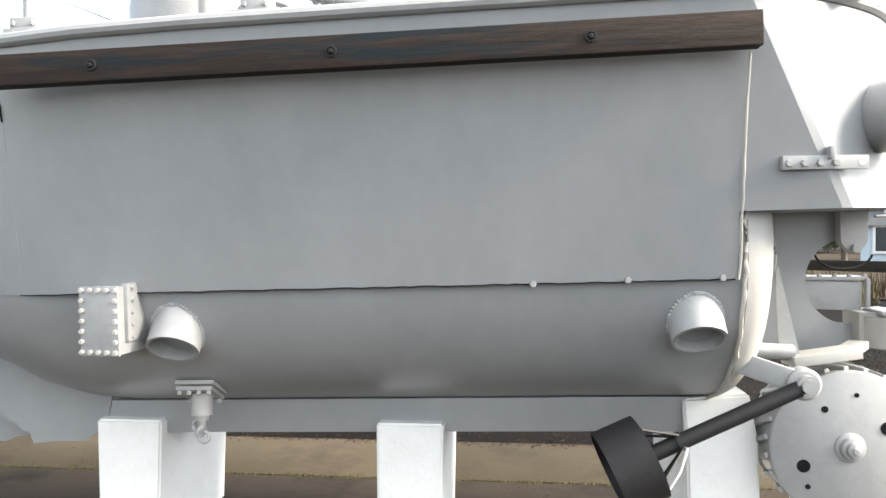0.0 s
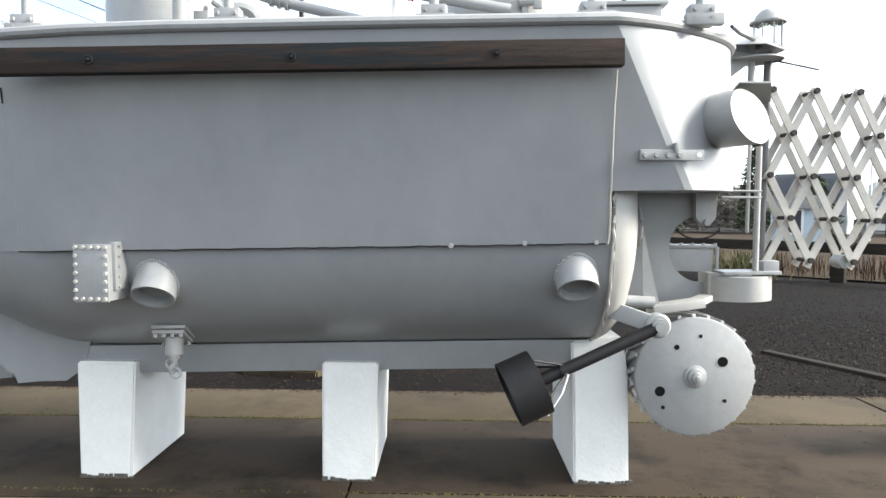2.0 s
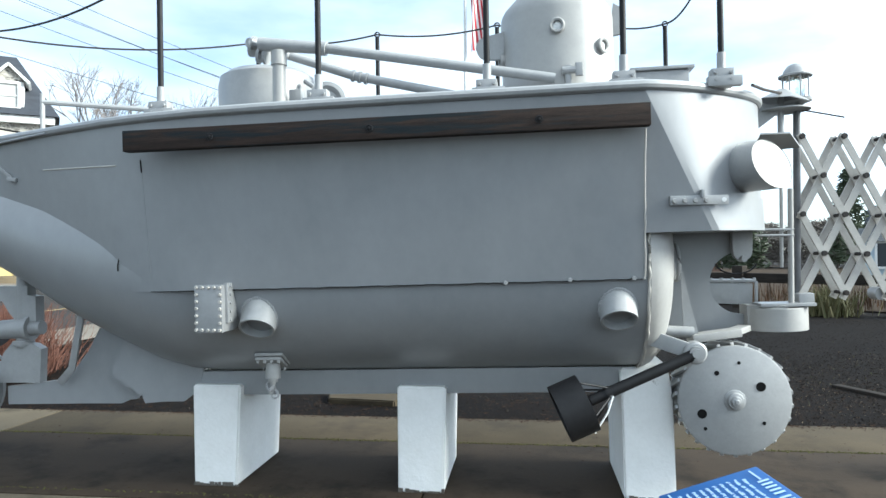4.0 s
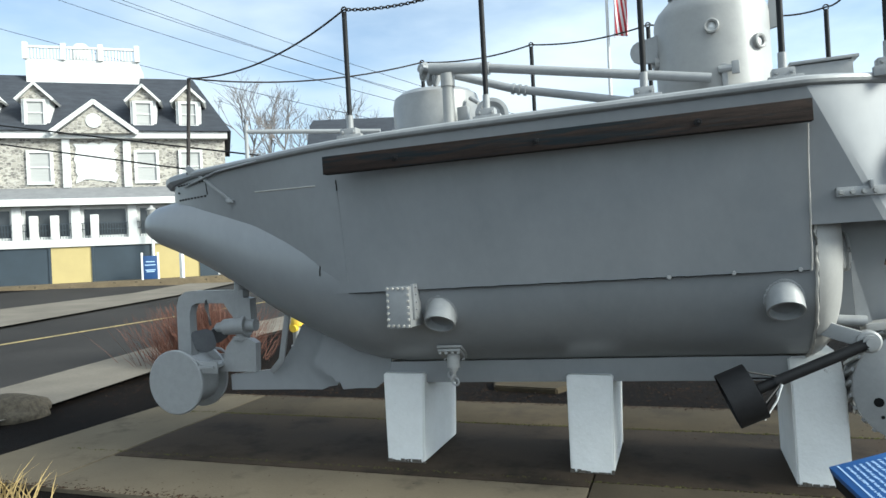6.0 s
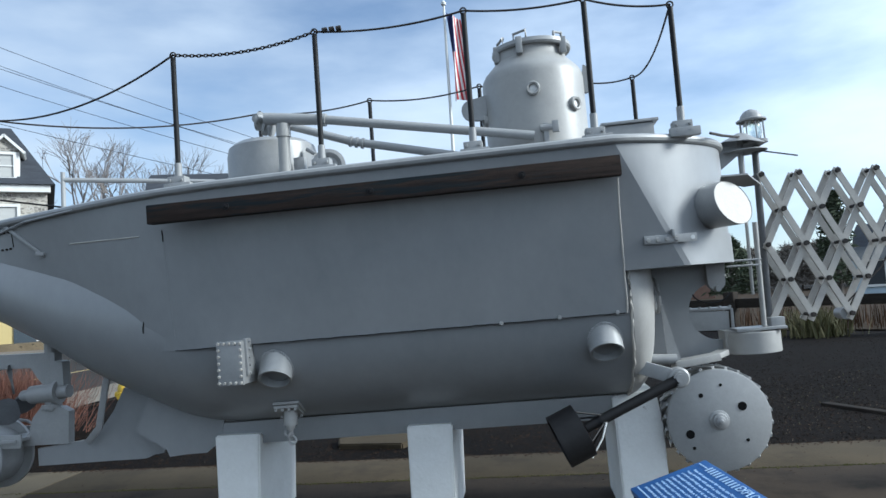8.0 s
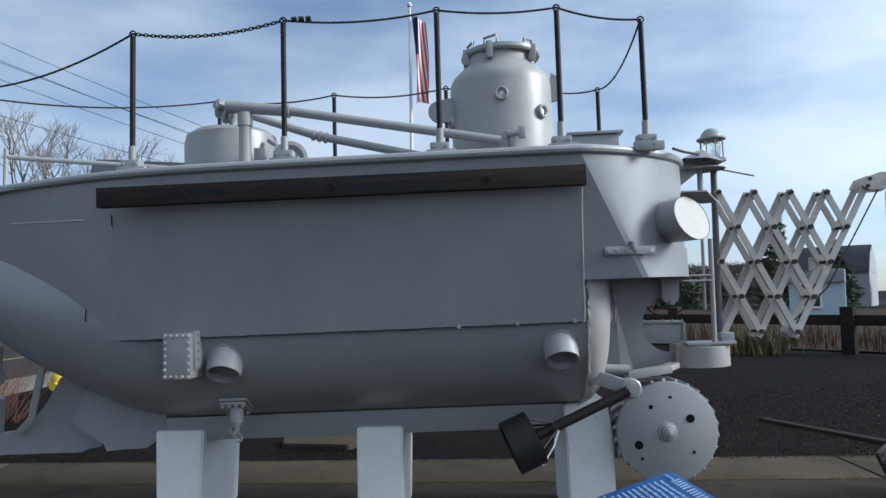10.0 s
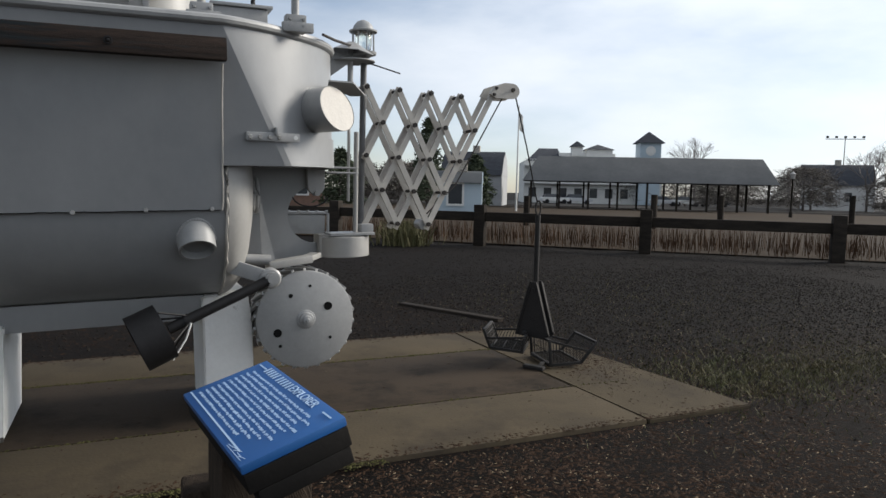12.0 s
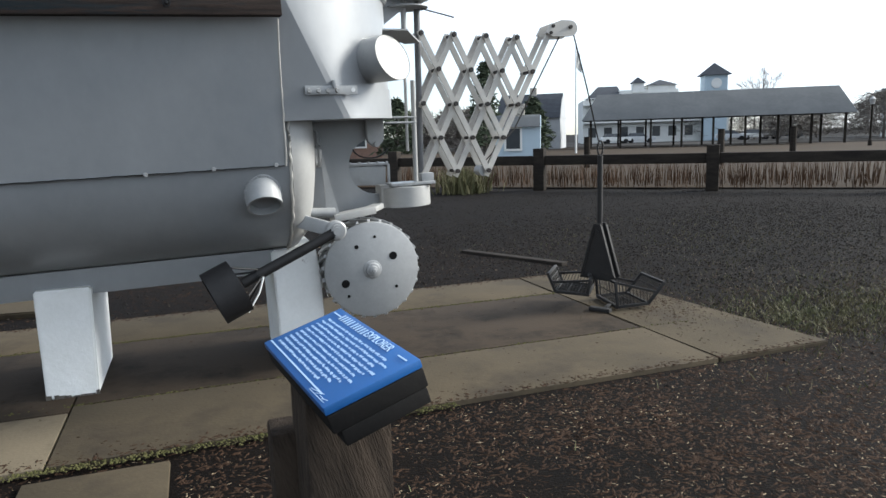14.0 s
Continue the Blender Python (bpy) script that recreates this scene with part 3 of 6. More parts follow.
for dx, dz, r in ((0.167, 0.09, 0.031), (-0.213, -0.086, 0.031), (0.033, 0.249, 0.011), (-0.111, 0.183, 0.016), (0.179, -0.15, 0.012), (-0.195, -0.185, 0.012)):
    cyl(bm, WC + Vector((dx, -0.0035, dz)), WC + Vector((dx, 0.01, dz)), r, None, 20)
part("wheel_holes", bm, HOLE, bow_wheel, "round dark holes through the disc")

# black drum on its arm
bm = bmesh.new()
cyl(bm, S(1.60, 0.17, 1.06), S(0.955, 0.10, 0.775), 0.036, None, 18)
armp = part("drum_arm", bm, BLACK, boat, "black steel pipe arm")
bm = bmesh.new()
dax = (S(1.60, 0.17, 1.06) - S(0.955, 0.10, 0.775)).normalized()
dc = S(0.955, 0.10, 0.775) - dax * 0.02
lathe(bm, dc, -dax, [(0, 0.02), (0.0, 0.185), (0.19, 0.185), (0.19, 0.175), (0.16, 0.17)], 40)
part("drum", bm, BLACK, armp, "matte black steel drum")
bm = bmesh.new()
xx, yy, zz = frame_of(dax)
for a in (0.4, 1.9, 3.5, 5.1):
    o = (xx * math.cos(a) + yy * math.sin(a))
    tube(bm, [dc + o * 0.15 + dax * 0.005, dc + dax * 0.16 + o * 0.03], 0.007, 6)
lathe(bm, dc + dax * 0.13, dax, [(0, 0.042), (0.03, 0.042)], 16)
part("drum_stays", bm, BLACK, armp)
bm = bmesh.new()
tube(bm, [dc + dax * 0.17 + Vector((0.0, -0.05, -0.02)), dc + dax * 0.12 + Vector((0.01, -0.06, -0.1)), dc + dax * 0.02 + Vector((0.02, -0.05, -0.19))], 0.006, 6)
part("tie_rope", bm, WHITE_C, armp, "frayed white tie rope")

# towing eye plate on the bow casing
bm = bmesh.new()
bar(bm, S(1.41, -0.112, 2.016), S(1.755, -0.072, 2.02), 0.022, 0.055, 0.004)
eye = part("towing_eye", bm, GREY_B, boat)
bm = bmesh.new()
bolts(bm, [S(1.435 + 0.062 * i, -0.12 + 0.007 * i, 2.013 + 0.001 * i) for i in range(4)], (0, -1, 0), 0.016, 0.014)
part("eye_bolts", bm, PALE, eye)
bm = bmesh.new()
cyl(bm, S(1.728, -0.089, 2.02), S(1.728, -0.07, 2.02), 0.014, None, 14)
part("eye_hole", bm, WHITE_C, eye)
bm = bmesh.new()
box(bm, S(1.60, -0.10, 2.055), (0.018, 0.05, 0.05), 0.003)
part("eye_lug", bm, GREY_B, eye)

# sight tube
SB, SDIR = S(1.855, 0.285, 2.232), Vector((0.50, -0.866, 0)).normalized()
bm = bmesh.new()
xx, yy, zz = frame_of(SDIR)
loops = []
SCOOP = 0.34


def mouth(d, r, cut=SCOOP, n=40):
    """A loop round the sight tube; the cut leans it back so that its lower lip is longer."""
    return [SB + SDIR * (d - cut * r * (xx * math.cos(a) + yy * math.sin(a)).z) + (xx * math.cos(a) + yy * math.sin(a)) * r for a in (2 * math.pi * i / n for i in range(n))]


rings(bm, [mouth(0.0, 0.153, 0.0), mouth(0.15, 0.153, 0.0), mouth(0.340, 0.153), mouth(0.342, 0.151), mouth(0.332, 0.150)])
sight = part("sight_tube", bm, GREY_B, boat, "wide grey tube with a slanted mouth")
# Added white plate closes the mouth and imitates the tube's sunlit inside.
bm = bmesh.new()
rings(bm, [mouth(0.333, 0.1495), mouth(0.3385, 0.1495)])
part("tube_cover", bm, TONG_W, sight, "white plate added in the mouth for the sunlit inside")
bm = bmesh.new()
slab_of(bm, [(1.99, 0.02), (2.17, 0.04), (2.47, 0.70), (2.36, 0.75), (2.06, 0.30)], "z", 2.366, 2.376)
part("tube_hood", bm, GREY_B, sight, "thin sheet plate over the tube")

# stem poles, lantern and hooded plates
bm = bmesh.new()
cyl(bm, S(2.445, CY - 0.03, 1.36), S(2.455, CY - 0.03, 2.74), 0.025, None, 14)
part("lantern_pole", bm, mat("dark_grey_steel", (0.11, 0.112, 0.118), (0.07, 0.07, 0.072), rough=0.5, scale=9), boat, "dark grey steel pole")
bm = bmesh.new()
cyl(bm, S(2.36, CY - 0.16, 1.36), S(2.36, CY - 0.16, 2.14), 0.019, None, 12)
cyl(bm, S(2.30, CY - 0.16, 1.60), S(2.30, CY - 0.16, 2.18), 0.012, None, 10)
part("guide_rods", bm, PALE, boat, "pale steel guide rods")
bm = bmesh.new()
tube(bm, [S(2.12, CY - 0.18, 1.86), S(2.38, CY - 0.17, 1.86)], 0.009, 6)
tube(bm, [S(2.12, CY - 0.18, 1.82), S(2.38, CY - 0.17, 1.82)], 0.009, 6)
part("rod_brackets", bm, GREY_B, boat)
bm = bmesh.new()
slab_of(bm, [(2.10, 2.71), (2.38, 2.66), (2.32, 2.60), (2.10, 2.44)], "y", CY - 0.10, CY - 0.085)
part("lantern_bracket", bm, GREY_B, boat)
bm = bmesh.new()
cyl(bm, S(2.33, CY - 0.08, 2.46), S(2.33, CY - 0.08, 2.80), 0.022, None, 12)
part("vent_stem", bm, GREY_B, boat)
bm = bmesh.new()
lathe(bm, S(2.36, CY - 0.06, 2.69), (0, 0, 1), [(0, 0.17), (0.008, 0.17), (0.016, 0.03)], 28)
part("vent_disc", bm, GREY_B, boat)
bm = bmesh.new()
lathe(bm, S(2.33, CY - 0.10, 2.745), (0.12, 0, 1), [(0, 0.18), (0.004, 0.182), (0.055, 0.09), (0.085, 0.04), (0.085, 0.001)], 6, False)
part("vent_hood", bm, GREY_B, boat)
lant = S(2.455, CY - 0.02, 2.76)
bm = bmesh.new()
lathe(bm, lant, (0, 0, 1), [(0.0, 0.10), (0.02, 0.105), (0.03, 0.07)], 24)
lantern = part("lantern", bm, GREY_B, boat, "caged lantern with a domed grey cap")
bm = bmesh.new()
lathe(bm, lant + Vector((0, 0, 0.175)), (0, 0, 1), [(0.0, 0.11), (0.012, 0.112), (0.02, 0.085), (0.05, 0.075), (0.08, 0.05), (0.095, 0.015), (0.098, 0.001)], 24)
part("lantern_cap", bm, GREY_B, lantern)
bm = bmesh.new()
for i in range(8):
    a = 2 * math.pi * i / 8
    cyl(bm, lant + Vector((0.088 * math.cos(a), 0.088 * math.sin(a), 0.02)), lant + Vector((0.088 * math.cos(a), 0.088 * math.sin(a), 0.18)), 0.005, None, 6)
part("lantern_bars", bm, GREY_B, lantern)
bm = bmesh.new()
lathe(bm, lant, (0, 0, 1), [(0.03, 0.055), (0.08, 0.066), (0.14, 0.066), (0.178, 0.055)], 20)
part("lantern_glass", bm, glass("lantern_glass_mat", (0.85, 0.9, 0.85), 0.1), lantern)
bm = bmesh.new()
tube(bm, [S(1.95, 0.10, 2.735), S(2.10, 0.35, 2.76), S(2.36, CY - 0.1, 2.80)], 0.010, 6)
tube(bm, [S(2.47, CY - 0.05, 2.70), S(2.72, CY - 0.15, 2.62)], 0.006, 6)
part("lantern_conduit", bm, RUST, boat)

# lazy-tongs scissor arm in two layers
DX, DZ = 0.275, 0.272
TX, TZ = 2.462, 2.505


def tong(i, j, down):
    """Node on a bar: i counts the bars at the top, j the levels downwards."""
    x = TX + DX * i + (DX / 2 * j if down else -DX / 2 * j)
    return x, TZ - 0.006 * i - DZ * j


tongs = part("scissor_arm", cyl(bmesh.new(), S(TX, CY - 0.09, TZ), S(TX, CY + 0.09, TZ), 0.016, None, 8), RUST, boat, "extended white painted lazy-tongs boom")
for yy0, ykey in ((CY - 0.075, 0), (CY + 0.075, 1)):
    for i, j0, j1 in ((-1, 2, 4), (0, 0, 4), (1, 0, 3), (2, 0, 2), (3, 0, 1)):
        b = bmesh.new()
        (xa, za), (xb, zb) = tong(i, j0, True), tong(i, j1, True)
        e = Vector((xb - xa, 0, zb - za)).normalized() * 0.022
        bar(b, S(xa, yy0 - 0.010, za) - e, S(xb, yy0 - 0.010, zb) + e, 0.014, 0.046, 0, up=(1, 0, 0.4))
        part("tong_bar", b, TONG_W, tongs)
    for i, j0, j1 in ((1, 0, 2), (2, 0, 4), (3, 0, 4), (4, 0, 4)):
        b = bmesh.new()
        (xa, za), (xb, zb) = tong(i, j0, False), tong(i, j1, False)
        if i == 4:
            xa, za = xa + 0.045, za + 0.06
        e = Vector((xb - xa, 0, zb - za)).normalized() * 0.022
        bar(b, S(xa, yy0 + 0.010, za) - e, S(xb, yy0 + 0.010, zb) + e, 0.014, 0.046, 0, up=(1, 0, -0.4))
        part("tong_bar", b, TONG_W, tongs)
b = bmesh.new()
for i, j in [(i, 0) for i in range(4)] + [(i, 1) for i in range(4)] + [(-1, 2), (0, 2), (1, 2), (2, 2)] + [(-1, 3), (0, 3), (1, 3)] + [(-1, 4), (0, 4)]:
    x, z = tong(i, j, True)
    cyl(b, S(x, CY - 0.115, z), S(x, CY + 0.115, z), 0.013, None, 8)
    cyl(b, S(x, CY - 0.118, z), S(x, CY - 0.094, z), 0.019, None, 8)
part("tong_pins", b, RUST, tongs, "dark iron pivot pins")
b = bmesh.new()
hp = [(3.56, 2.53), (3.60, 2.60), (3.70, 2.635), (3.78, 2.635)] + [(3.78 + 0.07 * math.cos(a), 2.57 + 0.065 * math.sin(a)) for a in (math.pi * (0.5 - i / 8) for i in range(1, 9))] + [(3.62, 2.50)]
hp = [tuple(S(x, 0, z))[::2] for x, z in hp]
slab_of(b, hp, "y", CY - 0.10, CY - 0.075)
slab_of(b, hp, "y", CY + 0.075, CY + 0.10)
head = part("boom_heads", b, TONG_W, tongs)
b = bmesh.new()
cyl(b, S(3.78, CY - 0.12, 2.58), S(3.78, CY + 0.12, 2.58), 0.016, None, 10)
cyl(b, S(3.78, CY - 0.05, 2.58), S(3.78, CY + 0.05, 2.58), 0.06, None, 20)
bolts(b, [S(3.62, CY - 0.10, 2.585), S(3.60, CY - 0.10, 2.53)], (0, -1, 0), 0.016, 0.014)
part("head_sheave", b, RUST, head)
b = bmesh.new()
tube(b, [S(3.74, CY, 2.53), S(3.30, CY, 1.75), S(2.95, CY, 1.42)], 0.006, 6)
part("boom_cable", b, RUST, tongs)
b = bmesh.new()
cyl(b, S(2.99, CY - 0.06, 1.415), S(2.99, CY + 0.06, 1.415), 0.045, None, 20)
part("foot_sheave", b, GREY_B, tongs)

# ---- submarine: deck gear ----
TC = Vector((0.835, CY, ZT))
bm = bmesh.new()
lathe(bm, TC, (0, 0, 1), [(0, 0.405), (0.72, 0.405), (0.76, 0.399), (0.80, 0.378), (0.885, 0.297), (0.90, 0.286), (1.0, 0.28)], 48)
tower = part("conning_tower", bm, PALE, boat, "grey conning tower with round ports")
bm = bmesh.new()
lathe(bm, TC + Vector((0.015, 0, 0.965)), (0, 0, 1), [(0, 0.31), (0.015, 0.32), (0.045, 0.315), (0.06, 0.27), (0.085, 0.12), (0.09, 0.001)], 40)
lid = part("hatch_lid", bm, GREY_B, tower)
bm = bmesh.new()
for a0, rr in ((3.6, 0.27), (4.4, 0.29), (5.6, 0.27), (0.6, 0.27)):
    d = Vector((math.cos(a0), math.sin(a0), 0))
    s_ = Vector((-d.y, d.x, 0))
    c = TC + d * rr + Vector((0.015, 0, 1.0))
    tube(bm, [c - s_ * 0.05, c - s_ * 0.05 + Vector((0, 0, 0.06)), c + s_ * 0.05 + Vector((0, 0, 0.075)), c + s_ * 0.05], 0.012, 8)
    box(bm, c + d * 0.04 - Vector((0, 0, 0.05)), (0.05, 0.05, 0.13), 0.006)
part("hatch_clamps", bm, GREY_B, tower)
for ang, z, r in ((-92, 0.575, 0.052), (-44, 0.455, 0.055), (-165, 0.44, 0.05), (-120, 0.08, 0.03)):
    d = Vector((math.cos(radians(ang)), math.sin(radians(ang)), 0))
    c = TC + d * 0.40 + Vector((0, 0, z))
    bm = bmesh.new()
    lathe(bm, c, d, [(0, r), (0.03, r), (0.035, r * 0.85), (0.03, r * 0.62), (0.0, r * 0.6)], 24, True, False)
    port = part("porthole", bm, PALE, tower, "round port with a pale ring")
    # Opaque white disc; the pane's bright reflection is painted into its colour.
    bm = bmesh.new()
    lathe(bm, c + d * 0.006, d, [(0, r * 0.62), (0.006, r * 0.55), (0.012, 0.002)], 20)
    part("port_blank", bm, WHITE_C, port, "port pane with its bright reflection put into white")
bm = bmesh.new()
slab_of(bm, [(TC.x - 0.39, 3.10)] + [(TC.x - 0.50 + 0.085 * math.cos(a), 3.19 + 0.085 * math.sin(a)) for a in (math.pi * (1.5 - i / 8) for i in range(9))] + [(TC.x - 0.37, 3.30)], "y", CY - 0.14, CY - 0.10)
slab_of(bm, [(TC.x + 0.37, 3.24), (TC.x + 0.47, 3.26), (TC.x + 0.47, 3.44), (TC.x + 0.41, 3.48)], "y", CY - 0.05, CY - 0.01)
part("tower_lugs", bm, GREY_B, tower)
bm = bmesh.new()
fx = TC + Vector((0.03, -0.44, 0.0))
box(bm, fx + Vector((0, 0, 0.05)), (0.14, 0.10, 0.10), 0.008)
cyl(bm, fx + Vector((-0.09, -0.03, 0.08)), fx + Vector((0.09, -0.03, 0.08)), 0.03, None, 12)
box(bm, fx + Vector((0.02, 0.02, 0.2)), (0.04, 0.04, 0.2), 0.005)
cyl(bm, fx + Vector((-0.02, 0.0, 0.26)), fx + Vector((0.10, 0.0, 0.26)), 0.025, None, 10)
box(bm, fx + Vector((0.09, -0.01, 0.26)), (0.05, 0.03, 0.09), 0.005)
part("boom_heel", bm, GREY_B, tower)

HC = Vector((-1.375, CY, ZT))
bm = bmesh.new()
lathe(bm, HC, (0, 0, 1), [(0, 0.37), (0.37, 0.37), (0.44, 0.355), (0.48, 0.30), (0.495, 0.1), (0.496, 0.001)], 44)
dome = part("aft_hatch", bm, GREY_B, boat, "domed grey hatch trunk")
bm = bmesh.new()
tube(bm, [HC + Vector((0.36, -0.2, 0.36)), HC + Vector((0.44, -0.24, 0.30)), HC + Vector((0.45, -0.24, 0.16)), HC + Vector((0.38, -0.2, 0.08))], 0.02, 8)
tube(bm, [HC + Vector((-0.36, -0.1, 0.2)), HC + Vector((-0.42, -0.1, 0.17)), HC + Vector((-0.42, -0.1, 0.04))], 0.016, 8)
box(bm, HC + Vector((0.33, -0.32, 0.16)), (0.09, 0.07, 0.22), 0.01)
part("hatch_dogs", bm, GREY_B, dome)
bm = bmesh.new()
for dx in (-0.18, 0.2):
    lathe(bm, HC + Vector((dx, -0.335 if dx < 0 else -0.325, 0.12)), (dx * 0.5, -1, 0), [(0, 0.04), (0.03, 0.04), (0.03, 0.022), (0.01, 0.02)], 18)
part("hatch_ports", bm, PALE, dome)
bm = bmesh.new()
lathe(bm, S(-0.83, 0.42, 2.80), (0.25, -1, 0), [(-0.05, 0.13), (0.03, 0.13), (0.04, 0.10), (0.01, 0.07), (0.01, 0.03), (0.06, 0.03), (0.06, 0.001)], 28)
part("winch_drum", bm, GREY_B, boat)

# derrick pipes
bm = bmesh.new()
cyl(bm, S(-1.28, 0.3, 3.185), S(-0.80, 0.3, 3.135), 0.048, 0.042, 16)
cyl(bm, S(-0.82, 0.3, 3.137), S(0.76, 0.32, 2.875), 0.034, None, 14)
cyl(bm, S(-0.86, 0.3, 3.14), S(-0.80, 0.3, 3.132), 0.05, None, 16)
part("derrick_pipe", bm, GREY_B, boat, "long grey derrick pipe with a sleeve")
bm = bmesh.new()
cyl(bm, S(-1.24, 0.75, 3.235), S(-0.72, 0.78, 3.06), 0.034, None, 14)
cyl(bm, S(-0.74, 0.78, 3.065), S(0.20, 0.8, 2.86), 0.034, None, 14)
for k in range(3):
    p = S(-0.74 + 0.05 * k, 0.78, 3.065 - 0.012 * k)
    lathe(bm, p, (0.94, 0, -0.25), [(0, 0.045), (0.02, 0.045)], 14)
part("derrick_pipe", bm, GREY_B, boat, "long grey derrick pipe with coupling rings")
bm = bmesh.new()
cyl(bm, S(-1.14, 0.3, 2.68), S(-1.14, 0.3, 3.05), 0.045, None, 16)
cyl(bm, S(-1.14, 0.3, 3.03), S(-1.14, 0.3, 3.13), 0.055, None, 16)
part("derrick_post", bm, PALE, boat)
bm = bmesh.new()
for d, w in ((0, 0.075), (0.05, 0.06), (0.1, 0.07)):
    lathe(bm, S(-1.36 + d, 0.36, 3.19 - 0.06 * (d > 0.04)), (1, 0, -0.3), [(0, 0.03), (0.0, w), (0.02, w), (0.02, 0.03)], 12)
tube(bm, [S(-1.36, 0.3, 3.2), S(-1.28, 0.5, 3.2), S(-1.24, 0.75, 3.235)], 0.035, 10)
part("derrick_joint", bm, GREY_B, boat)

# deck box
bm = bmesh.new()
box(bm, S(1.42, 0.35, 2.80), (0.36, 0.3, 0.14), 0.006)
box(bm, S(1.43, 0.35, 2.885), (0.40, 0.34, 0.02), 0.003)
part("deck_box", bm, GREY_B, boat)

# stanchions and their lines
NEAR_ST = ((-1.82, -0.05, 3.605), (-0.735, -0.10, 3.645), (0.33, -0.10, 3.68), (1.15, -0.10, 3.67), (1.735, -0.02, 3.60))
tops_near, tops_far = [], []
for side in (0, 1):
    for x, y, zt in NEAR_ST:
        yy = y if side == 0 else 2 * CY - y
        zb = 2.655 + 0.025 * x
        bm = bmesh.new()
        cyl(bm, S(x, yy, zb + 0.18), S(x - 0.008, yy, zt), 0.019, None, 12)
        st = part("stanchion", bm, BLACK, boat, "black railing stanchion in a grey foot")
        bm = bmesh.new()
        cyl(bm, S(x, yy, zb + 0.05), S(x, yy, zb + 0.21), 0.026, None, 12)
        box(bm, S(x, yy, zb + 0.055), (0.13, 0.09, 0.11), 0.008)
        box(bm, S(x + 0.01, yy - 0.03, zb + 0.03), (0.2, 0.05, 0.06), 0.006)
        for k in (-0.045, 0.045):
            bolts(bm, [S(x + k, yy - 0.046, zb + 0.08), S(x + k, yy - 0.046, zb + 0.04)], (0, -1, 0), 0.012, 0.012)
        part("stanchion_foot", bm, GREY_B, st)
        bm = bmesh.new()
        tp = S(x - 0.008, yy, zt)
        tube(bm, [tp + Vector((0.022 * math.cos(a), 0, 0.018 + 0.022 * math.sin(a))) for a in (2 * math.pi * i / 12 for i in range(12))], 0.006, 6, True)
        part("stanchion_ring", bm, RUST, st)
        (tops_near if side == 0 else tops_far).append(tp + Vector((0, 0, 0.02)))
bm = bmesh.new()
aft = S(-3.70, 0.5, 3.445)
cyl(bm, S(-3.755, 0.5, 2.56), aft, 0.017, None, 12)
part("stanchion", bm, RUST, boat, "leaning dark stanchion at the stern")


def sagging(a, b, sag, n=16):
    return [lerp(a, b, i / n) - Vector((0, 0, sag * 4 * (i / n) * (1 - i / n))) for i in range(n + 1)]


for a, b, sag in ((aft, tops_near[0], 0.13), (tops_near[1], tops_near[2], 0.045), (tops_near[2], tops_near[3], 0.03), (tops_near[3], tops_near[4], 0.03), (tops_near[4], tops_far[4], 0.12),
                  (aft, tops_far[0], 0.10), (tops_far[0], tops_far[1], 0.05), (tops_far[1], tops_far[2], 0.05), (tops_far[2], tops_far[3], 0.05), (tops_far[3], tops_far[4], 0.05)):
    bm = bmesh.new()
    tube(bm, sagging(a, b, sag), 0.0075, 6)
    part("guard_rope", bm, RUST, boat, "sagging dark guard rope")
bm = bmesh.new()
path = sagging(tops_near[0], tops_near[1], 0.06, 40)
for i in range(40):
    a, b = path[i], path[i + 1]
    c, x = (a + b) / 2, (b - a).normalized()
    up = Vector((0, 0, 1)) if i % 2 else Vector((0, 1, 0))
    up = (up - x * up.dot(x)).normalized()
    tube(bm, [c + x * 0.020 * math.cos(t) + up * 0.011 * math.sin(t) for t in (2 * math.pi * k / 8 for k in range(8))], 0.0045, 5, True)
part("guard_chain", bm, RUST, boat, "sagging rusty guard chain")
bm = bmesh.new()
for k in range(3):
    lathe(bm, tops_near[1] + Vector((0.06 + 0.05 * k, 0, 0.0)), (1, 0, 0.1), [(0, 0.012), (0.0, 0.02), (0.035, 0.018), (0.035, 0.01)], 10)
part("rope_clamp", bm, RUST, boat)

# stern rail pipe on deck and brace under the rim
bm = bmesh.new()
cyl(bm, S(-3.45, 1.0, 2.62), S(-3.45, 1.0, 3.07), 0.02, None, 10)
tube(bm, [S(-3.45, 1.0, 3.0), S(-2.9, 1.2, 2.98), S(-2.2, 1.4, 2.945)], 0.022, 8)
part("stern_rail", bm, GREY_B, boat)
bm = bmesh.new()
bar(bm, S(-3.72, 0.47, 2.63), S(-3.22, 0.36, 2.29), 0.012, 0.028, 0.002)
bar(bm, S(-3.75, 0.48, 2.63), S(-3.69, 0.47, 2.55), 0.02, 0.05, 0.003)
bar(bm, S(-3.25, 0.36, 2.285), S(-3.17, 0.35, 2.275), 0.03, 0.03, 0.003)
part("stern_brace", bm, GREY_B, boat)
def on_side(x, z, off=0.0):
    """A point on the near casing plate, in the boat's frame."""
    zb = curve_at(Z_BOT, x)
    return Vector((x, CY - lerp(curve_at(W_TOP, x), curve_at(W_BOT, x), (ZT - z) / (ZT - zb)) - off, z))


bm = bmesh.new()
for i in range(9):
    for z in (2.44, 2.575):
        bolts(bm, [on_side(-3.93 + 0.05 * i, z, 0.0)], (-0.4, -1, 0), 0.010, 0.013)
bolts(bm, [on_side(-3.94, 2.51, 0.0)], (-0.4, -1, 0), 0.010, 0.013)
part("stern_rivets", bm, RUST, boat)
bm = bmesh.new()
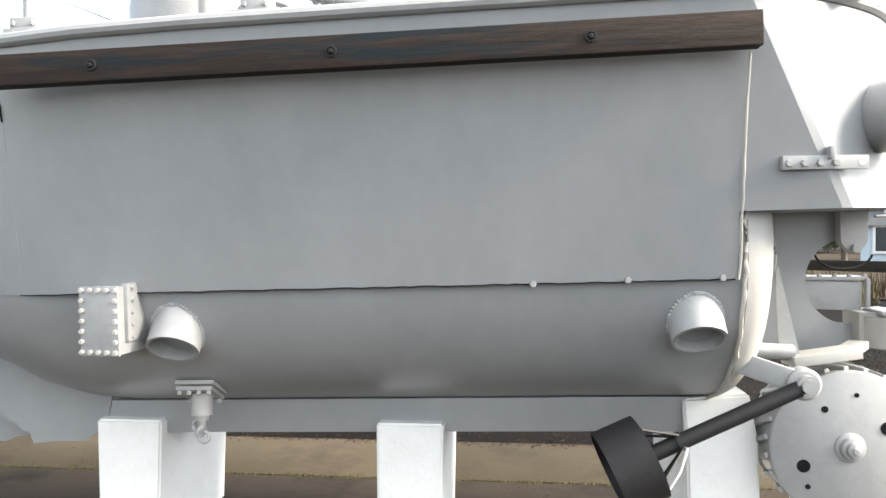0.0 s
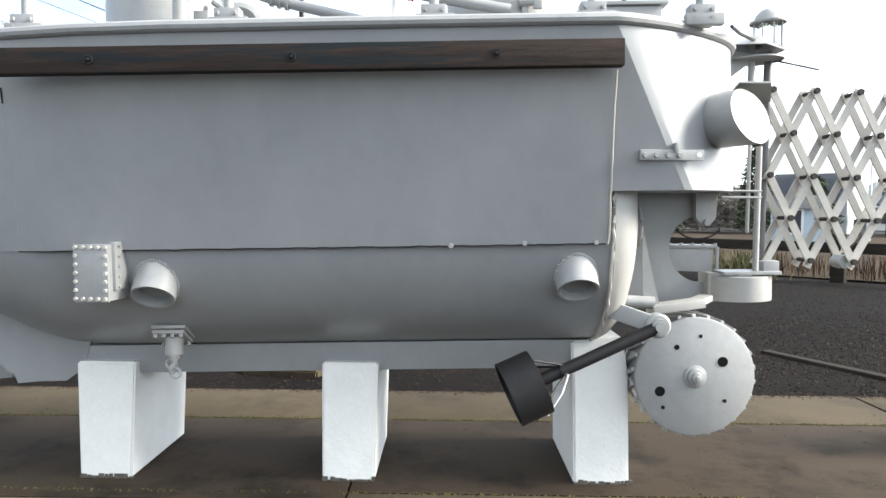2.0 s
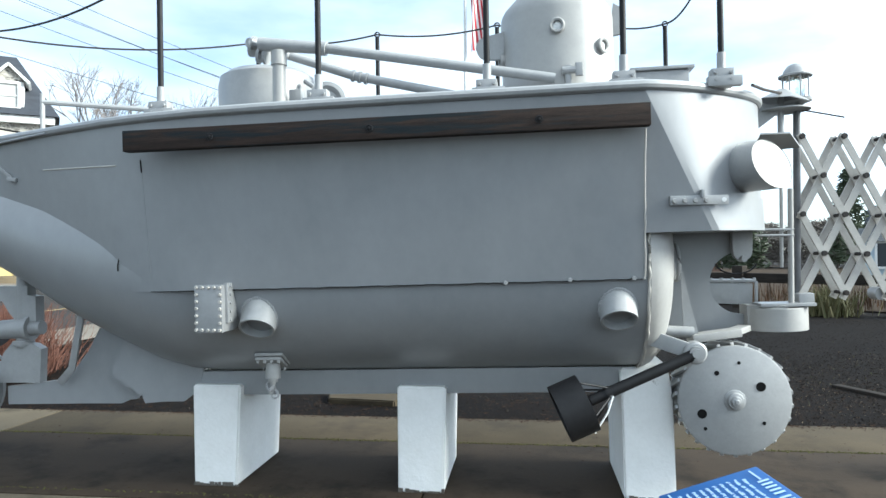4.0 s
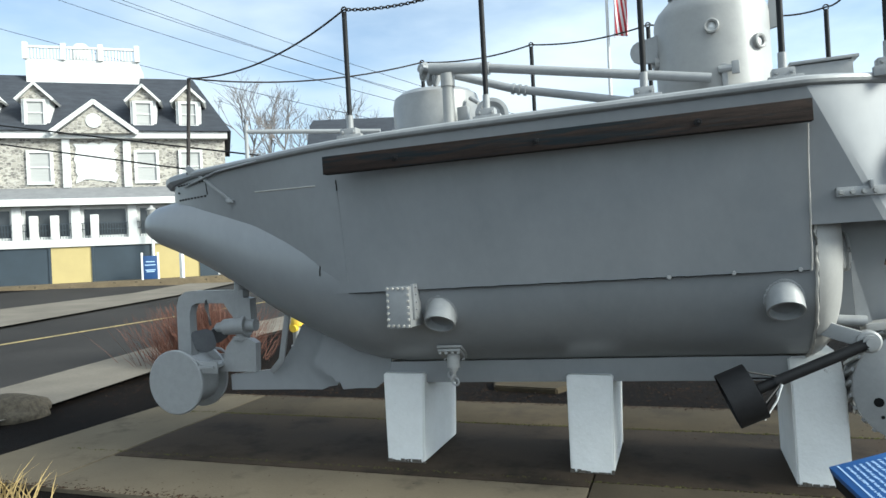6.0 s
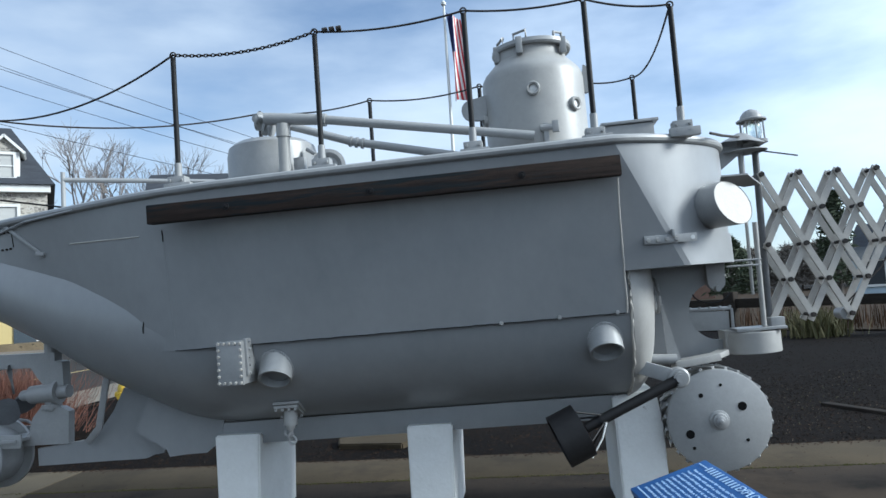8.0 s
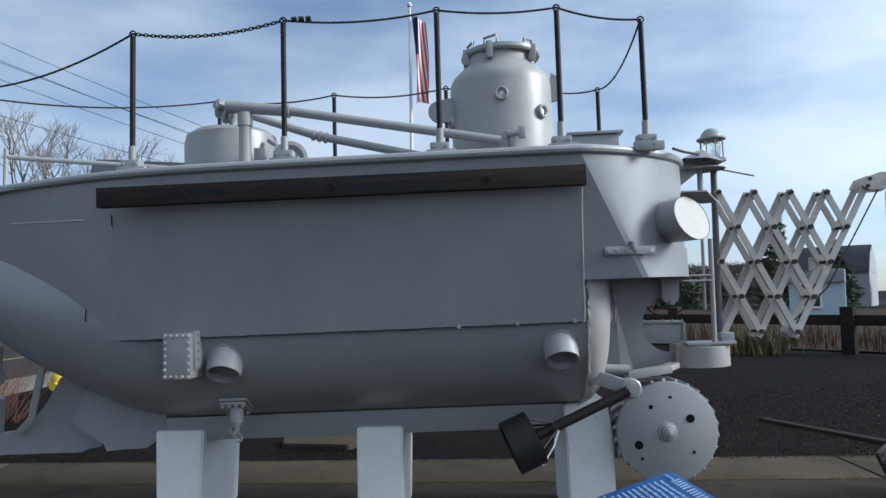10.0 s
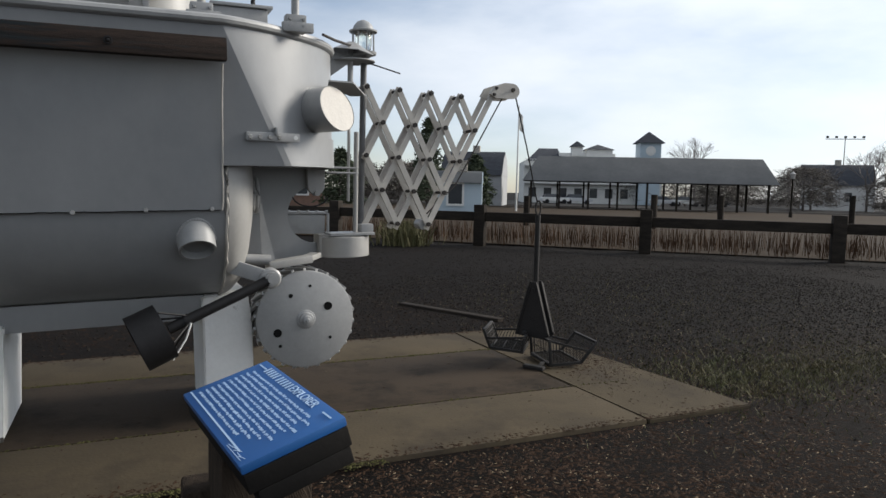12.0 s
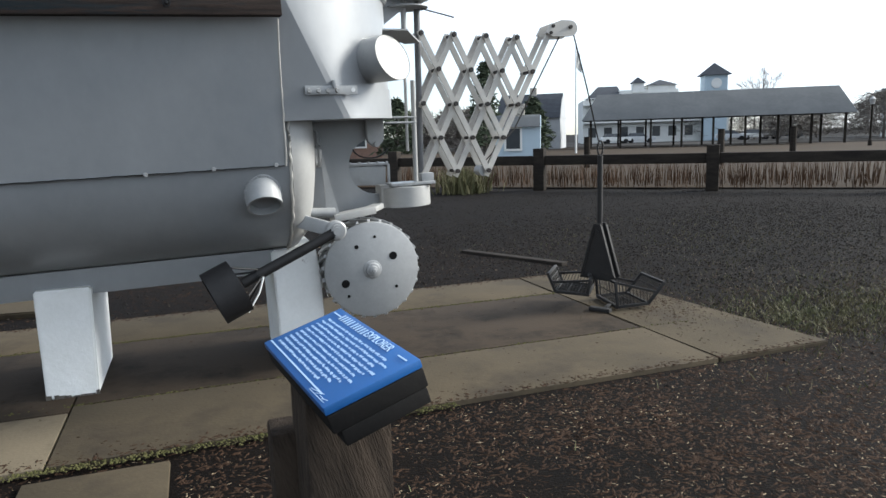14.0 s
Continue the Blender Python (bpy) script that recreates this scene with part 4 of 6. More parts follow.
tube(bm, [on_side(-3.50, 2.45 + 0.02 * i, 0.001) for i in range(8)], 0.005, 5)
part("patch_edge", bm, HOLE, boat)
bm = bmesh.new()
tube(bm, [on_side(-2.86 + 0.072 * i, 2.40 - 0.0035 * i, 0.0) for i in range(11)], 0.006, 5)
part("side_weld", bm, TONG_W, boat, "pale scuffed weld line")
bm = bmesh.new()
tube(bm, [on_side(-1.93, 2.40 - 0.05 * i, -0.001) for i in range(17)], 0.003, 5)
part("plate_edge", bm, GREY, boat)
bm = bmesh.new()
tube(bm, [on_side(-1.93, 2.385 - 0.02 * i, 0.004) for i in range(5)], 0.004, 5)
part("plate_crack", bm, HOLE, boat)
# flared rim round the stern end of the deck
rim = []
for i in range(40):
    x = -4.12 + 1.25 * (i / 39) ** 2.0
    rim.append((x, curve_at(W_TOP, x), 1 - i / 39))
bm = bmesh.new()
lp = [[(x - 0.045 * k, CY - w - 0.05 * k, ZT + 0.012), (x - 0.045 * k, CY - w - 0.06 * k, ZT - 0.05 * k), (x - 0.015 * k, CY - w - 0.03 * k, ZT - 0.10 * k), (x, CY - w + 0.01, ZT - 0.10 * k - 0.004)] for x, w, k in rim]
rings(bm, lp[::-1] + [[(p[0], 2 * CY - p[1], p[2]) for p in q] for q in lp], closed=False)
part("stern_rim", bm, GREY, boat, "flared rim round the stern end of the deck")
bm = bmesh.new()
tube(bm, [on_side(-3.82, 2.55, 0.02), on_side(-3.3, 2.625, 0.03), on_side(-2.75, 2.64, 0.03)], 0.009, 6)
part("rim_stay", bm, GREY_B, boat)
bm = bmesh.new()
tube(bm, [(-2.2, CY - 0.712, 1.76), (-2.205, CY - 0.724, 1.70), (-2.207, CY - 0.722, 1.66)], 0.0045, 5)
part("hull_crack", bm, HOLE, boat)

# ---- submarine: stern gear ----
bm = bmesh.new()
skeg = [(-3.59, 0.52), (-3.595, 0.665), (-3.16, 0.72), (-3.02, 0.80), (-2.90, 0.95), (-2.80, 1.14), (-2.2, 1.05), (-2.3, 0.72), (-2.36, 0.66), (-2.43, 0.635), (-2.47, 0.585), (-2.55, 0.575), (-2.62, 0.545), (-2.9, 0.54)]
slab_of(bm, [tuple(S(x, 0, z))[::2] for x, z in skeg], "y", CY - 0.02, CY + 0.02)
part("skeg", bm, GREY, boat, "flat skeg with a torn lower edge")
bm = bmesh.new()
torn = [(-2.60, 0.83), (-2.585, 0.77), (-2.52, 0.755), (-2.50, 0.71), (-2.43, 0.70), (-2.40, 0.655), (-2.36, 0.65), (-2.33, 0.585), (-2.18, 0.60), (-2.02, 0.605), (-1.9, 0.69), (-1.85, 0.90), (-2.15, 1.0), (-2.5, 1.06)]
slab_of(bm, [tuple(S(x, 0, z))[::2] for x, z in torn], "y", CY - 0.175, CY - 0.155)
part("torn_plate", bm, GREY, boat, "ragged rusted-through hull plate")
bm = bmesh.new()
bar(bm, S(-2.82, 0.62, 1.40), S(-2.97, 0.68, 0.82), 0.02, 0.055, 0.003, up=(1, 0, 0))
bar(bm, S(-2.97, 0.68, 0.83), S(-3.10, 0.72, 0.71), 0.02, 0.055, 0.003, up=(1, 0, 0))
part("skeg_strut", bm, GREY_B, boat)
bm = bmesh.new()
fr = [(-4.165, 0.70), (-4.165, 1.33), (-4.13, 1.42), (-4.06, 1.465), (-3.97, 1.475), (-3.40, 1.47), (-3.40, 1.40), (-3.33, 1.39), (-3.325, 1.19), (-3.50, 1.19), (-3.56, 1.26), (-3.62, 1.35), (-3.93, 1.355), (-3.99, 1.33), (-4.015, 1.25), (-4.015, 0.70)]
slab_of(bm, [tuple(S(x, 0, z))[::2] for x, z in fr], "y", CY - 0.05, CY + 0.05)
rud = part("rudder_frame", bm, GREY_B, boat)
bm = bmesh.new()
slab_of(bm, [tuple(S(x, 0, z))[::2] for x, z in [(-3.78, 0.695), (-3.30, 0.70), (-3.29, 0.97), (-3.36, 1.01), (-3.54, 1.02), (-3.62, 0.93), (-3.66, 0.80)]], "y", CY - 0.04, CY + 0.04)
part("rudder_blade", bm, GREY_B, rud)
bm = bmesh.new()
cyl(bm, S(-3.47, CY, 0.98), S(-3.46, CY, 1.9), 0.055, None, 16)
lathe(bm, S(-3.47, CY, 1.0), (0, 0, 1), [(0, 0.08), (0.03, 0.08)], 18)
part("rudder_post", bm, GREY_B, rud)
bm = bmesh.new()
lathe(bm, S(-3.74, CY - 0.02, 1.115), (1, 0, 0.03), [(0, 0.03), (0.02, 0.045), (0.10, 0.05), (0.10, 0.075), (0.33, 0.085), (0.33, 0.10), (0.36, 0.10), (0.36, 0.06), (0.45, 0.055), (0.45, 0.02)], 22)
part("shaft_bearing", bm, GREY_B, rud)
bm = bmesh.new()
for k in range(3):
    a0 = radians(100 + 120 * k)
    lp = []
    for i in range(7):
        r = 0.03 + 0.25 * i / 6
        w = (0.035, 0.075, 0.115, 0.13, 0.12, 0.09, 0.03)[i]
        tw = radians(50 - 5 * i)
        rad_ = Vector((0, math.cos(a0), math.sin(a0)))
        tan_ = Vector((0, -math.sin(a0), math.cos(a0)))
        c = S(-3.80, CY - 0.02, 1.11) + rad_ * r
        d = tan_ * math.cos(tw) + Vector((1, 0, 0)) * math.sin(tw)
        nrm = rad_.cross(d)
        lp.append([c - d * w + nrm * 0.001, c + nrm * 0.009, c + d * w + nrm * 0.001, c - nrm * 0.009])
    rings(bm, lp)
part("propeller", bm, mat("dull_bronze_paint", (0.10, 0.105, 0.11), (0.06, 0.06, 0.065), rough=0.5), rud, "three-bladed dark propeller")
AW = S(-4.08, 0.58, 0.617)
bm = bmesh.new()
lathe(bm, AW, (0.0, 1, 0), [(0.0, 0.0001), (0.0, 0.298), (0.008, 0.307), (0.03, 0.307), (0.04, 0.24), (0.36, 0.24), (0.37, 0.307), (0.40, 0.307), (0.405, 0.29), (0.405, 0.0001)], 48, False, False)
aw = part("stern_wheel", bm, GREY_B, boat, "plain grey steel stern wheel")
bm = bmesh.new()
for yy0 in (0.56, 1.02):
    bar(bm, S(-4.05, yy0 + 0.06, 0.76), S(-3.62, yy0 + 0.06, 0.76), 0.02, 0.11, 0.004)
    tube(bm, [S(-4.05, yy0 + 0.06, 0.88), S(-3.92, yy0 + 0.06, 0.86), S(-3.78, yy0 + 0.06, 0.78)], 0.014, 8)
box(bm, S(-3.80, CY, 0.76), (0.3, 0.42, 0.03), 0.004)
part("wheel_yoke", bm, GREY_B, aw)

# ---- hanging grab on the pad ----
IRON = mat("weathered_black_iron", (0.012, 0.010, 0.009), (0.005, 0.0045, 0.0045), rough=0.8, scale=10, bump=0.3)
GX, GY = 4.42, 1.24
grab = thing("clam_grab", "rusty black iron clam grab with two slatted jaws on the pad", "grab", pose(GX, GY, 0, 0, 0, -24))
bm = bmesh.new()
cyl(bm, (0, 0, 0.62), (0, 0, 1.48), 0.026, None, 12)
part("grab_rod", bm, IRON, grab)
tri = [(-0.03, 0.82), (0.03, 0.82), (0.05, 0.76), (0.17, 0.30), (0.12, 0.26), (-0.16, 0.28), (-0.05, 0.76)]
for y0 in (-0.055, 0.045):
    bm = bmesh.new()
    slab_of(bm, tri, "y", y0, y0 + 0.012)
    bar(bm, (-0.02, y0 + 0.006, 0.8), (-0.14, y0 + 0.006, 0.30), 0.03, 0.012)
    bar(bm, (0.035, y0 + 0.006, 0.8), (0.155, y0 + 0.006, 0.32), 0.03, 0.012)
    bmesh.ops.transform(bm, matrix=pose(0, 0, 0, 0, 0, -32) @ Matrix.Diagonal((1.12, 1.25, 1, 1)), verts=bm.verts)
    part("grab_cheek", bm, IRON, grab, "triangular iron cheek plate")
bm = bmesh.new()
cyl(bm, (-0.04, -0.07, 0.74), (0.04, 0.07, 0.74), 0.02, None, 10)
cyl(bm, (-0.1, -0.10, 0.31), (-0.1, 0.10, 0.31), 0.02, None, 10)
cyl(bm, (0.11, -0.10, 0.31), (0.11, 0.10, 0.31), 0.02, None, 10)
part("grab_pin", bm, IRON, grab)


def grab_jaw(sgn, turn, prof, w):
    """A shallow wire basket: heel, floor and flared lip, with a frame of bars and thin rods between."""
    m = pose(sgn * 0.04, 0, 0, 0, 0, turn)

    def at(k, y):
        k0 = min(int(k), len(prof) - 2)
        return m @ Vector((sgn * lerp(prof[k0][0], prof[k0 + 1][0], k - k0), y, lerp(prof[k0][1], prof[k0 + 1][1], k - k0)))

    jaw = part("grab_jaw", bar(bmesh.new(), at(1, -w), at(1, w), 0.03, 0.034, 0.003), IRON, grab)
    for k in (0, 2, 3):
        part("jaw_bar", bar(bmesh.new(), at(k, -w), at(k, w), 0.024, 0.024, 0.002), IRON, jaw)
    for y in (-w, w):
        bm = bmesh.new()
        for k in range(3):
            bar(bm, at(k, y), at(k + 1, y), 0.016, 0.028, 0.002)
        bar(bm, at(0, y), at(2.55, y), 0.012, 0.022, 0.002)
        part("jaw_side", bm, IRON, jaw)
        for i in range(1, 12):
            q = i / 12
            part("side_rod", cyl(bmesh.new(), lerp(at(0, y), at(2.55, y), q), at(1 + 1.3 * q, y), 0.0035, None, 5), IRON, jaw)
    for i in range(1, 14):
        y = -w + 2 * w * i / 14
        part("tine", tube(bmesh.new(), [at(k, y) for k in range(4)], 0.0042, 5), IRON, jaw)
    for k in (0.5, 1.33, 1.66, 2.35, 2.7):
        part("cross_rod", cyl(bmesh.new(), at(k, -w), at(k, w), 0.0045, None, 5), IRON, jaw)


grab_jaw(-1, -14, ((0.03, 0.29), (0.05, 0.15), (0.36, 0.17), (0.43, 0.34)), 0.23)
grab_jaw(1, 14, ((0.02, 0.27), (0.04, 0.03), (0.36, 0.045), (0.52, 0.24)), 0.25)
bm = bmesh.new()
bar(bm, (-0.12, -0.22, 0.022), (0.06, -0.33, 0.02), 0.07, 0.035, 0.006)
bar(bm, (0.02, -0.26, 0.02), (0.08, -0.14, 0.03), 0.04, 0.03, 0.004)
part("grab_foot", bm, IRON, grab)
bm = bmesh.new()
hd0 = SUB @ Vector((3.87, CY, 2.52))
tube(bm, [hd0, lerp(hd0, Vector((GX, GY, 1.62)), 0.5), Vector((GX - 0.02, GY, 1.62))], 0.007, 6)
tube(bm, [Vector((GX + 0.03 * math.cos(a), GY, 1.55 + 0.07 * math.sin(a))) for a in (2 * math.pi * i / 14 for i in range(14))], 0.009, 6, True)
solo("grab_cable", bm, IRON, "thin steel cable from the boom head to the grab", "cable")

# ---- information panel ----
SIGN_BLUE = mat("blue_panel", (0.012, 0.085, 0.27), (0.010, 0.075, 0.24), rough=0.5, scale=5, bump=0.02)
INK = mat("white_print", (0.40, 0.53, 0.70), (0.33, 0.46, 0.64), rough=0.5, bump=0)
POST_W = mat("old_post_timber", (0.066, 0.050, 0.037), (0.015, 0.012, 0.010), rough=0.85, scale=3, bump=0.7, fine=30, stretch=(9, 9, 1))
SIGN_M = pose(0.986, -3.045, 1.212) @ pose(0, 0, 0, 0, 0, math.degrees(0.123) - 90) @ pose(0, 0, 0, math.degrees(0.288), 0, 0)
panel = thing("information_panel", "blue information panel with white print on timber posts", "sign", SIGN_M)
bm = bmesh.new()
box(bm, (0, 0, -0.012), (0.525, 0.225, 0.02), 0.004)
part("panel_face", bm, SIGN_BLUE, panel)
bm = bmesh.new()
box(bm, (0, 0.0, -0.044), (0.53, 0.222, 0.042), 0.004)
box(bm, (0.005, 0.005, -0.083), (0.525, 0.20, 0.036), 0.004)
part("panel_back", bm, mat("dark_backing_board", (0.0075, 0.0065, 0.0058), (0.004, 0.0037, 0.0034), rough=0.8, gloss=0.2, scale=9, bump=0.1), panel, "near-black backing board")
bm = bmesh.new()
box(bm, (-0.215, 0.088, 0.0002), (0.055, 0.004, 0.001))
box(bm, (0.222, 0.088, 0.0002), (0.045, 0.004, 0.001))
box(bm, (-0.02, -0.094, 0.0002), (0.45, 0.004, 0.001))
for i in range(10):
    box(bm, (-0.178 + 0.0175 * i + (0.006 if i > 4 else 0), 0.089, 0.0002), (0.0068, 0.023, 0.001))
rnd = random.Random(5)
for row in range(10):
    y = 0.060 - row * 0.0152
    x = -0.22 + (0.0 if row else 0.01)
    end = (0.20, 0.215, 0.19, 0.21, 0.215, 0.2, 0.205, 0.19, 0.17, 0.12)[row]
    while x < end:
        for i in range(rnd.randint(2, 8)):
            box(bm, (x, y + rnd.choice((0, 0, 0.0012, -0.0012)), 0.0002), (0.0024, rnd.choice((0.0048, 0.0048, 0.0070)), 0.001))
            x += 0.0048
        x += 0.0045
for i in range(5):
    x = 0.15 + 0.018 * i
    bar(bm, (x, -0.102 + 0.003 * (i % 2), 0.0003), (x + 0.024, -0.099 + 0.004 * (i % 3), 0.0003), 0.0014, 0.001)
bar(bm, (0.15, -0.106, 0.0003), (0.245, -0.104, 0.0003), 0.0014, 0.001)
part("panel_print", bm, INK, panel, "white lines of small print")["kind"] = "stuff"
fc = bpy.data.curves.new("panel_title", "FONT")
fc.body, fc.size, fc.align_x, fc.align_y, fc.extrude = "EXPLORER", 0.033, "LEFT", "CENTER", 0.0006
fo = new("panel_title", fc)
dg = bpy.context.evaluated_depsgraph_get()
me = bpy.data.meshes.new_from_object(fo.evaluated_get(dg))
bpy.data.objects.remove(fo)
me.materials.clear()
me.materials.append(INK)
title = new("panel_title", me)
title.parent = panel
title.matrix_local = pose(0.0, 0.089, 0.0008)
INVS = SIGN_M.inverted()
for name, c, size in (("panel_post", (1.0, -3.0, 0.54), (0.20, 0.26, 1.16)), ("panel_post", (0.90, -2.86, 0.47), (0.12, 0.12, 1.0))):
    bm = bmesh.new()
    box(bm, c, size, 0.012)
    bmesh.ops.transform(bm, matrix=INVS, verts=bm.verts)
    part(name, bm, POST_W, panel)

# ---- fence ----
TIMBER = mat("dark_fence_timber", (0.035, 0.0294, 0.0238), (0.0154, 0.0133, 0.0119), rough=0.9, scale=2, bump=0.6, fine=22, stretch=(1, 1, 5), vary=0.2)
fence = thing("timber_fence", "heavy dark timber post and rail fence along the marsh", "fence")
F0, FD = Vector((10.9, 14.95, -0.04)), Vector((3.75, -3.42, 0)).normalized()
fence_pts = [F0 + FD * (5.05 * i) for i in range(-7, 9)]
for p in fence_pts:
    bm = bmesh.new()
    box(bm, None, (0.34, 0.34, 1.36), 0.02, Matrix.Translation(p + Vector((0, 0, 0.62))) @ pose(0, 0, 0, 0, 0, random.uniform(-42.8, -41.8)))
    part("fence_post", bm, TIMBER, fence)
for a, b in zip(fence_pts, fence_pts[1:]):
    bm = bmesh.new()
    dz = Vector((0, 0, 0.93))
    bar(bm, a + dz + FD * 0.12, b + dz - FD * 0.12, 0.16, 0.29, 0.015)
    part("fence_rail", bm, TIMBER, fence)

# ---- marsh, reeds, road and pavements ----
MARSH = mat("dry_marsh", (0.05, 0.036, 0.024), (0.026, 0.02, 0.014), rough=0.95, scale=0.25, amount=0.9, bump=0.5, fine=3)
ASPH = mat("asphalt", (0.041, 0.038, 0.036), (0.022, 0.021, 0.020), rough=0.85, scale=0.4, bump=0.4, fine=60)
WALKC = mat("pale_concrete", (0.18, 0.16, 0.132), (0.12, 0.107, 0.089), rough=0.9, scale=0.8, bump=0.3, fine=30)
YEL = mat("yellow_line", (0.36, 0.27, 0.10), (0.20, 0.155, 0.07), rough=0.8, scale=3, bump=0.1)
FN = Vector((FD.y, -FD.x, 0))
FN = FN if FN.y > 0 else -FN


def sheet(name, pts, zoff, material, label, cat):
    """A flat sheet over the ground, cut into a grid so that it follows the rise."""
    bm = bmesh.new()
    a, b, c, d = [Vector((*p, 0)) for p in pts]
    n = 16
    vs = []
    for i in range(n + 1):
        row = []
        for k in range(n + 1):
            p = lerp(lerp(a, b, i / n), lerp(d, c, i / n), k / n)
            row.append(bm.verts.new((p.x, p.y, ground_z(p.x, p.y) + zoff)))
        vs.append(row)
    for i in range(n):
        for k in range(n):
            bm.faces.new((vs[i][k], vs[i + 1][k], vs[i + 1][k + 1], vs[i][k + 1]))
    return solo(name, bm, material, label, cat, kind="structure")


q0, q1 = F0 - FD * 45 + FN * 0.6, F0 + FD * 60 + FN * 0.6
q2, q3 = q1 + FN * 60, q0 + FN * 60
sheet("marsh", [(p.x, p.y) for p in (q0, q1, q2, q3)], 0.04, MARSH, "tan dry marsh beyond the fence", "marsh")
q4, q5 = F0 - FD * 60 + FN * 66, F0 + FD * 90 + FN * 66
q6, q7 = q5 + FN * 40, q4 + FN * 40
sheet("parking_lot", [(p.x, p.y) for p in (q4, q5, q6, q7)], 0.05, ASPH, "far asphalt parking lot", "parking lot")
sheet("road", [(-26, -40), (-8.0, -40), (-8.0, 70), (-26, 70)], 0.02, ASPH, "grey asphalt road with a yellow line", "road")
sheet("road_line", [(-12.72, -40), (-12.58, -40), (-12.58, 70), (-12.72, 70)], 0.027, YEL, "worn yellow road line", "line")
sheet("sidewalk", [(-8.3, 0.8), (-6.85, 0.8), (-8.03, 8), (-9.48, 8)], 0.07, WALKC, "pale concrete sidewalk bending beside the road", "sidewalk")
sheet("sidewalk", [(-9.48, 8.01), (-8.03, 8.01), (-8.03, 70), (-9.48, 70)], 0.07, WALKC, "pale concrete sidewalk beside the road", "sidewalk")
sheet("far_sidewalk", [(-18.6, -40), (-14.85, -40), (-14.9, 7.2), (-18.8, 8.2)], 0.09, WALKC, "pale concrete corner walk across the road", "sidewalk")
sheet("far_sidewalk", [(-18.8, 8.21), (-14.9, 7.21), (-17.3, 17), (-19.7, 17)], 0.09, WALKC, "pale concrete walk bending away across the road", "sidewalk")
sheet("far_sidewalk", [(-19.7, 17.01), (-17.3, 17.01), (-22.3, 32), (-24.5, 32)], 0.09, WALKC, "pale concrete walk along the house", "sidewalk")
sheet("house_drive", [(-28, -10), (-18.7, -10), (-19.6, 18), (-23, 26)], 0.035, ASPH, "asphalt forecourt of the house", "drive")

REED = mat("dry_reed", (0.075, 0.043, 0.025), (0.032, 0.02, 0.013), rough=0.9, scale=1.0, bump=0)
GRASS = mat("grass_blades", (0.06, 0.07, 0.02), (0.085, 0.065, 0.026), rough=0.8, scale=2.0, bump=0)
STRAW = mat("straw_blades", (0.36, 0.27, 0.12), (0.24, 0.17, 0.075), rough=0.85, scale=2.0, bump=0)
CHIP = mat("mulch_chips", (0.058, 0.034, 0.021), (0.0032, 0.0025, 0.0021), rough=0.9, scale=9.0, amount=1.0, bump=0.2)
STONE_G = mat("gravel_stones", (0.029, 0.025, 0.0215), (0.0023, 0.002, 0.0018), rough=0.9, scale=3.0, amount=1.0, bump=0.2)


def blades(name, spots, h0, h1, w, lean, material, label, cat):
    vs, fs = [], []
    for x, y, z in spots:
        a = random.uniform(0, 6.283)
        h = random.uniform(h0, h1)
        dx, dy = math.cos(a) * w, math.sin(a) * w
        lx, ly = random.gauss(0, lean) * h, random.gauss(0, lean) * h
        n = len(vs)
        vs += [(x - dx, y - dy, z), (x + dx, y + dy, z), (x + dx * 0.7 + lx * 0.4, y + dy * 0.7 + ly * 0.4, z + h * 0.55), (x - dx * 0.7 + lx * 0.4, y - dy * 0.7 + ly * 0.4, z + h * 0.55), (x + lx, y + ly, z + h)]
        fs += [(n, n + 1, n + 2, n + 3), (n + 3, n + 2, n + 4)]
    me = bpy.data.meshes.new(name)
    me.from_pydata(vs, [], fs)
    me.materials.append(material)
    return tagged(new(name, me), label, cat, kind="stuff")


blades("reeds", [(*(F0 + FD * random.uniform(-40, 42) + FN * random.uniform(0.5, 5.0)).xy, -0.02) for _ in range(9000)], 0.35, 0.95, 0.012, 0.12, REED, "tall dry brown reeds behind the fence", "reeds")
blades("grass", [(random.gauss(7.3, 0.9), random.gauss(0.2, 0.35), -0.035) for _ in range(1500)] + [(random.gauss(5.9, 0.35), random.gauss(0.0, 0.35), -0.035) for _ in range(600)] + [(random.gauss(6.6, 1.6), random.gauss(0.5, 1.2), -0.035) for _ in range(2000)] + [(random.gauss(8.5, 2.0), random.gauss(4.5, 1.6), -0.035) for _ in range(1200)] + [(random.gauss(1.6, 0.5), random.gauss(-2.6, 0.5), -0.035) for _ in range(250)], 0.015, 0.06, 0.004, 0.6, GRASS, "sparse short green grass in the mulch", "grass")
blades("grass_patch", [(random.gauss(x, 0.45), random.gauss(y, 0.4), -0.03) for x, y in [(5.9, 0.41), (6.0, -0.05), (6.82, 0.2), (7.62, 0.28), (8.39, 0.43)] for _ in range(900)], 0.012, 0.05, 0.004, 0.7, GRASS, "thin low green grass in the gravel", "grass")
blades("straw_tuft", [(random.gauss(-4.75, 0.22), random.gauss(-0.92, 0.12), -0.035) for _ in range(260)], 0.08, 0.26, 0.006, 0.5, STRAW, "tuft of dry straw-coloured grass beside the pad", "grass")
blades("shrub_grass", [(random.gauss(8.6, 0.35), random.gauss(15.6, 0.35), -0.035) for _ in range(500)], 0.4, 0.9, 0.02, 0.35, GRASS, "green tuft at the fence", "grass")


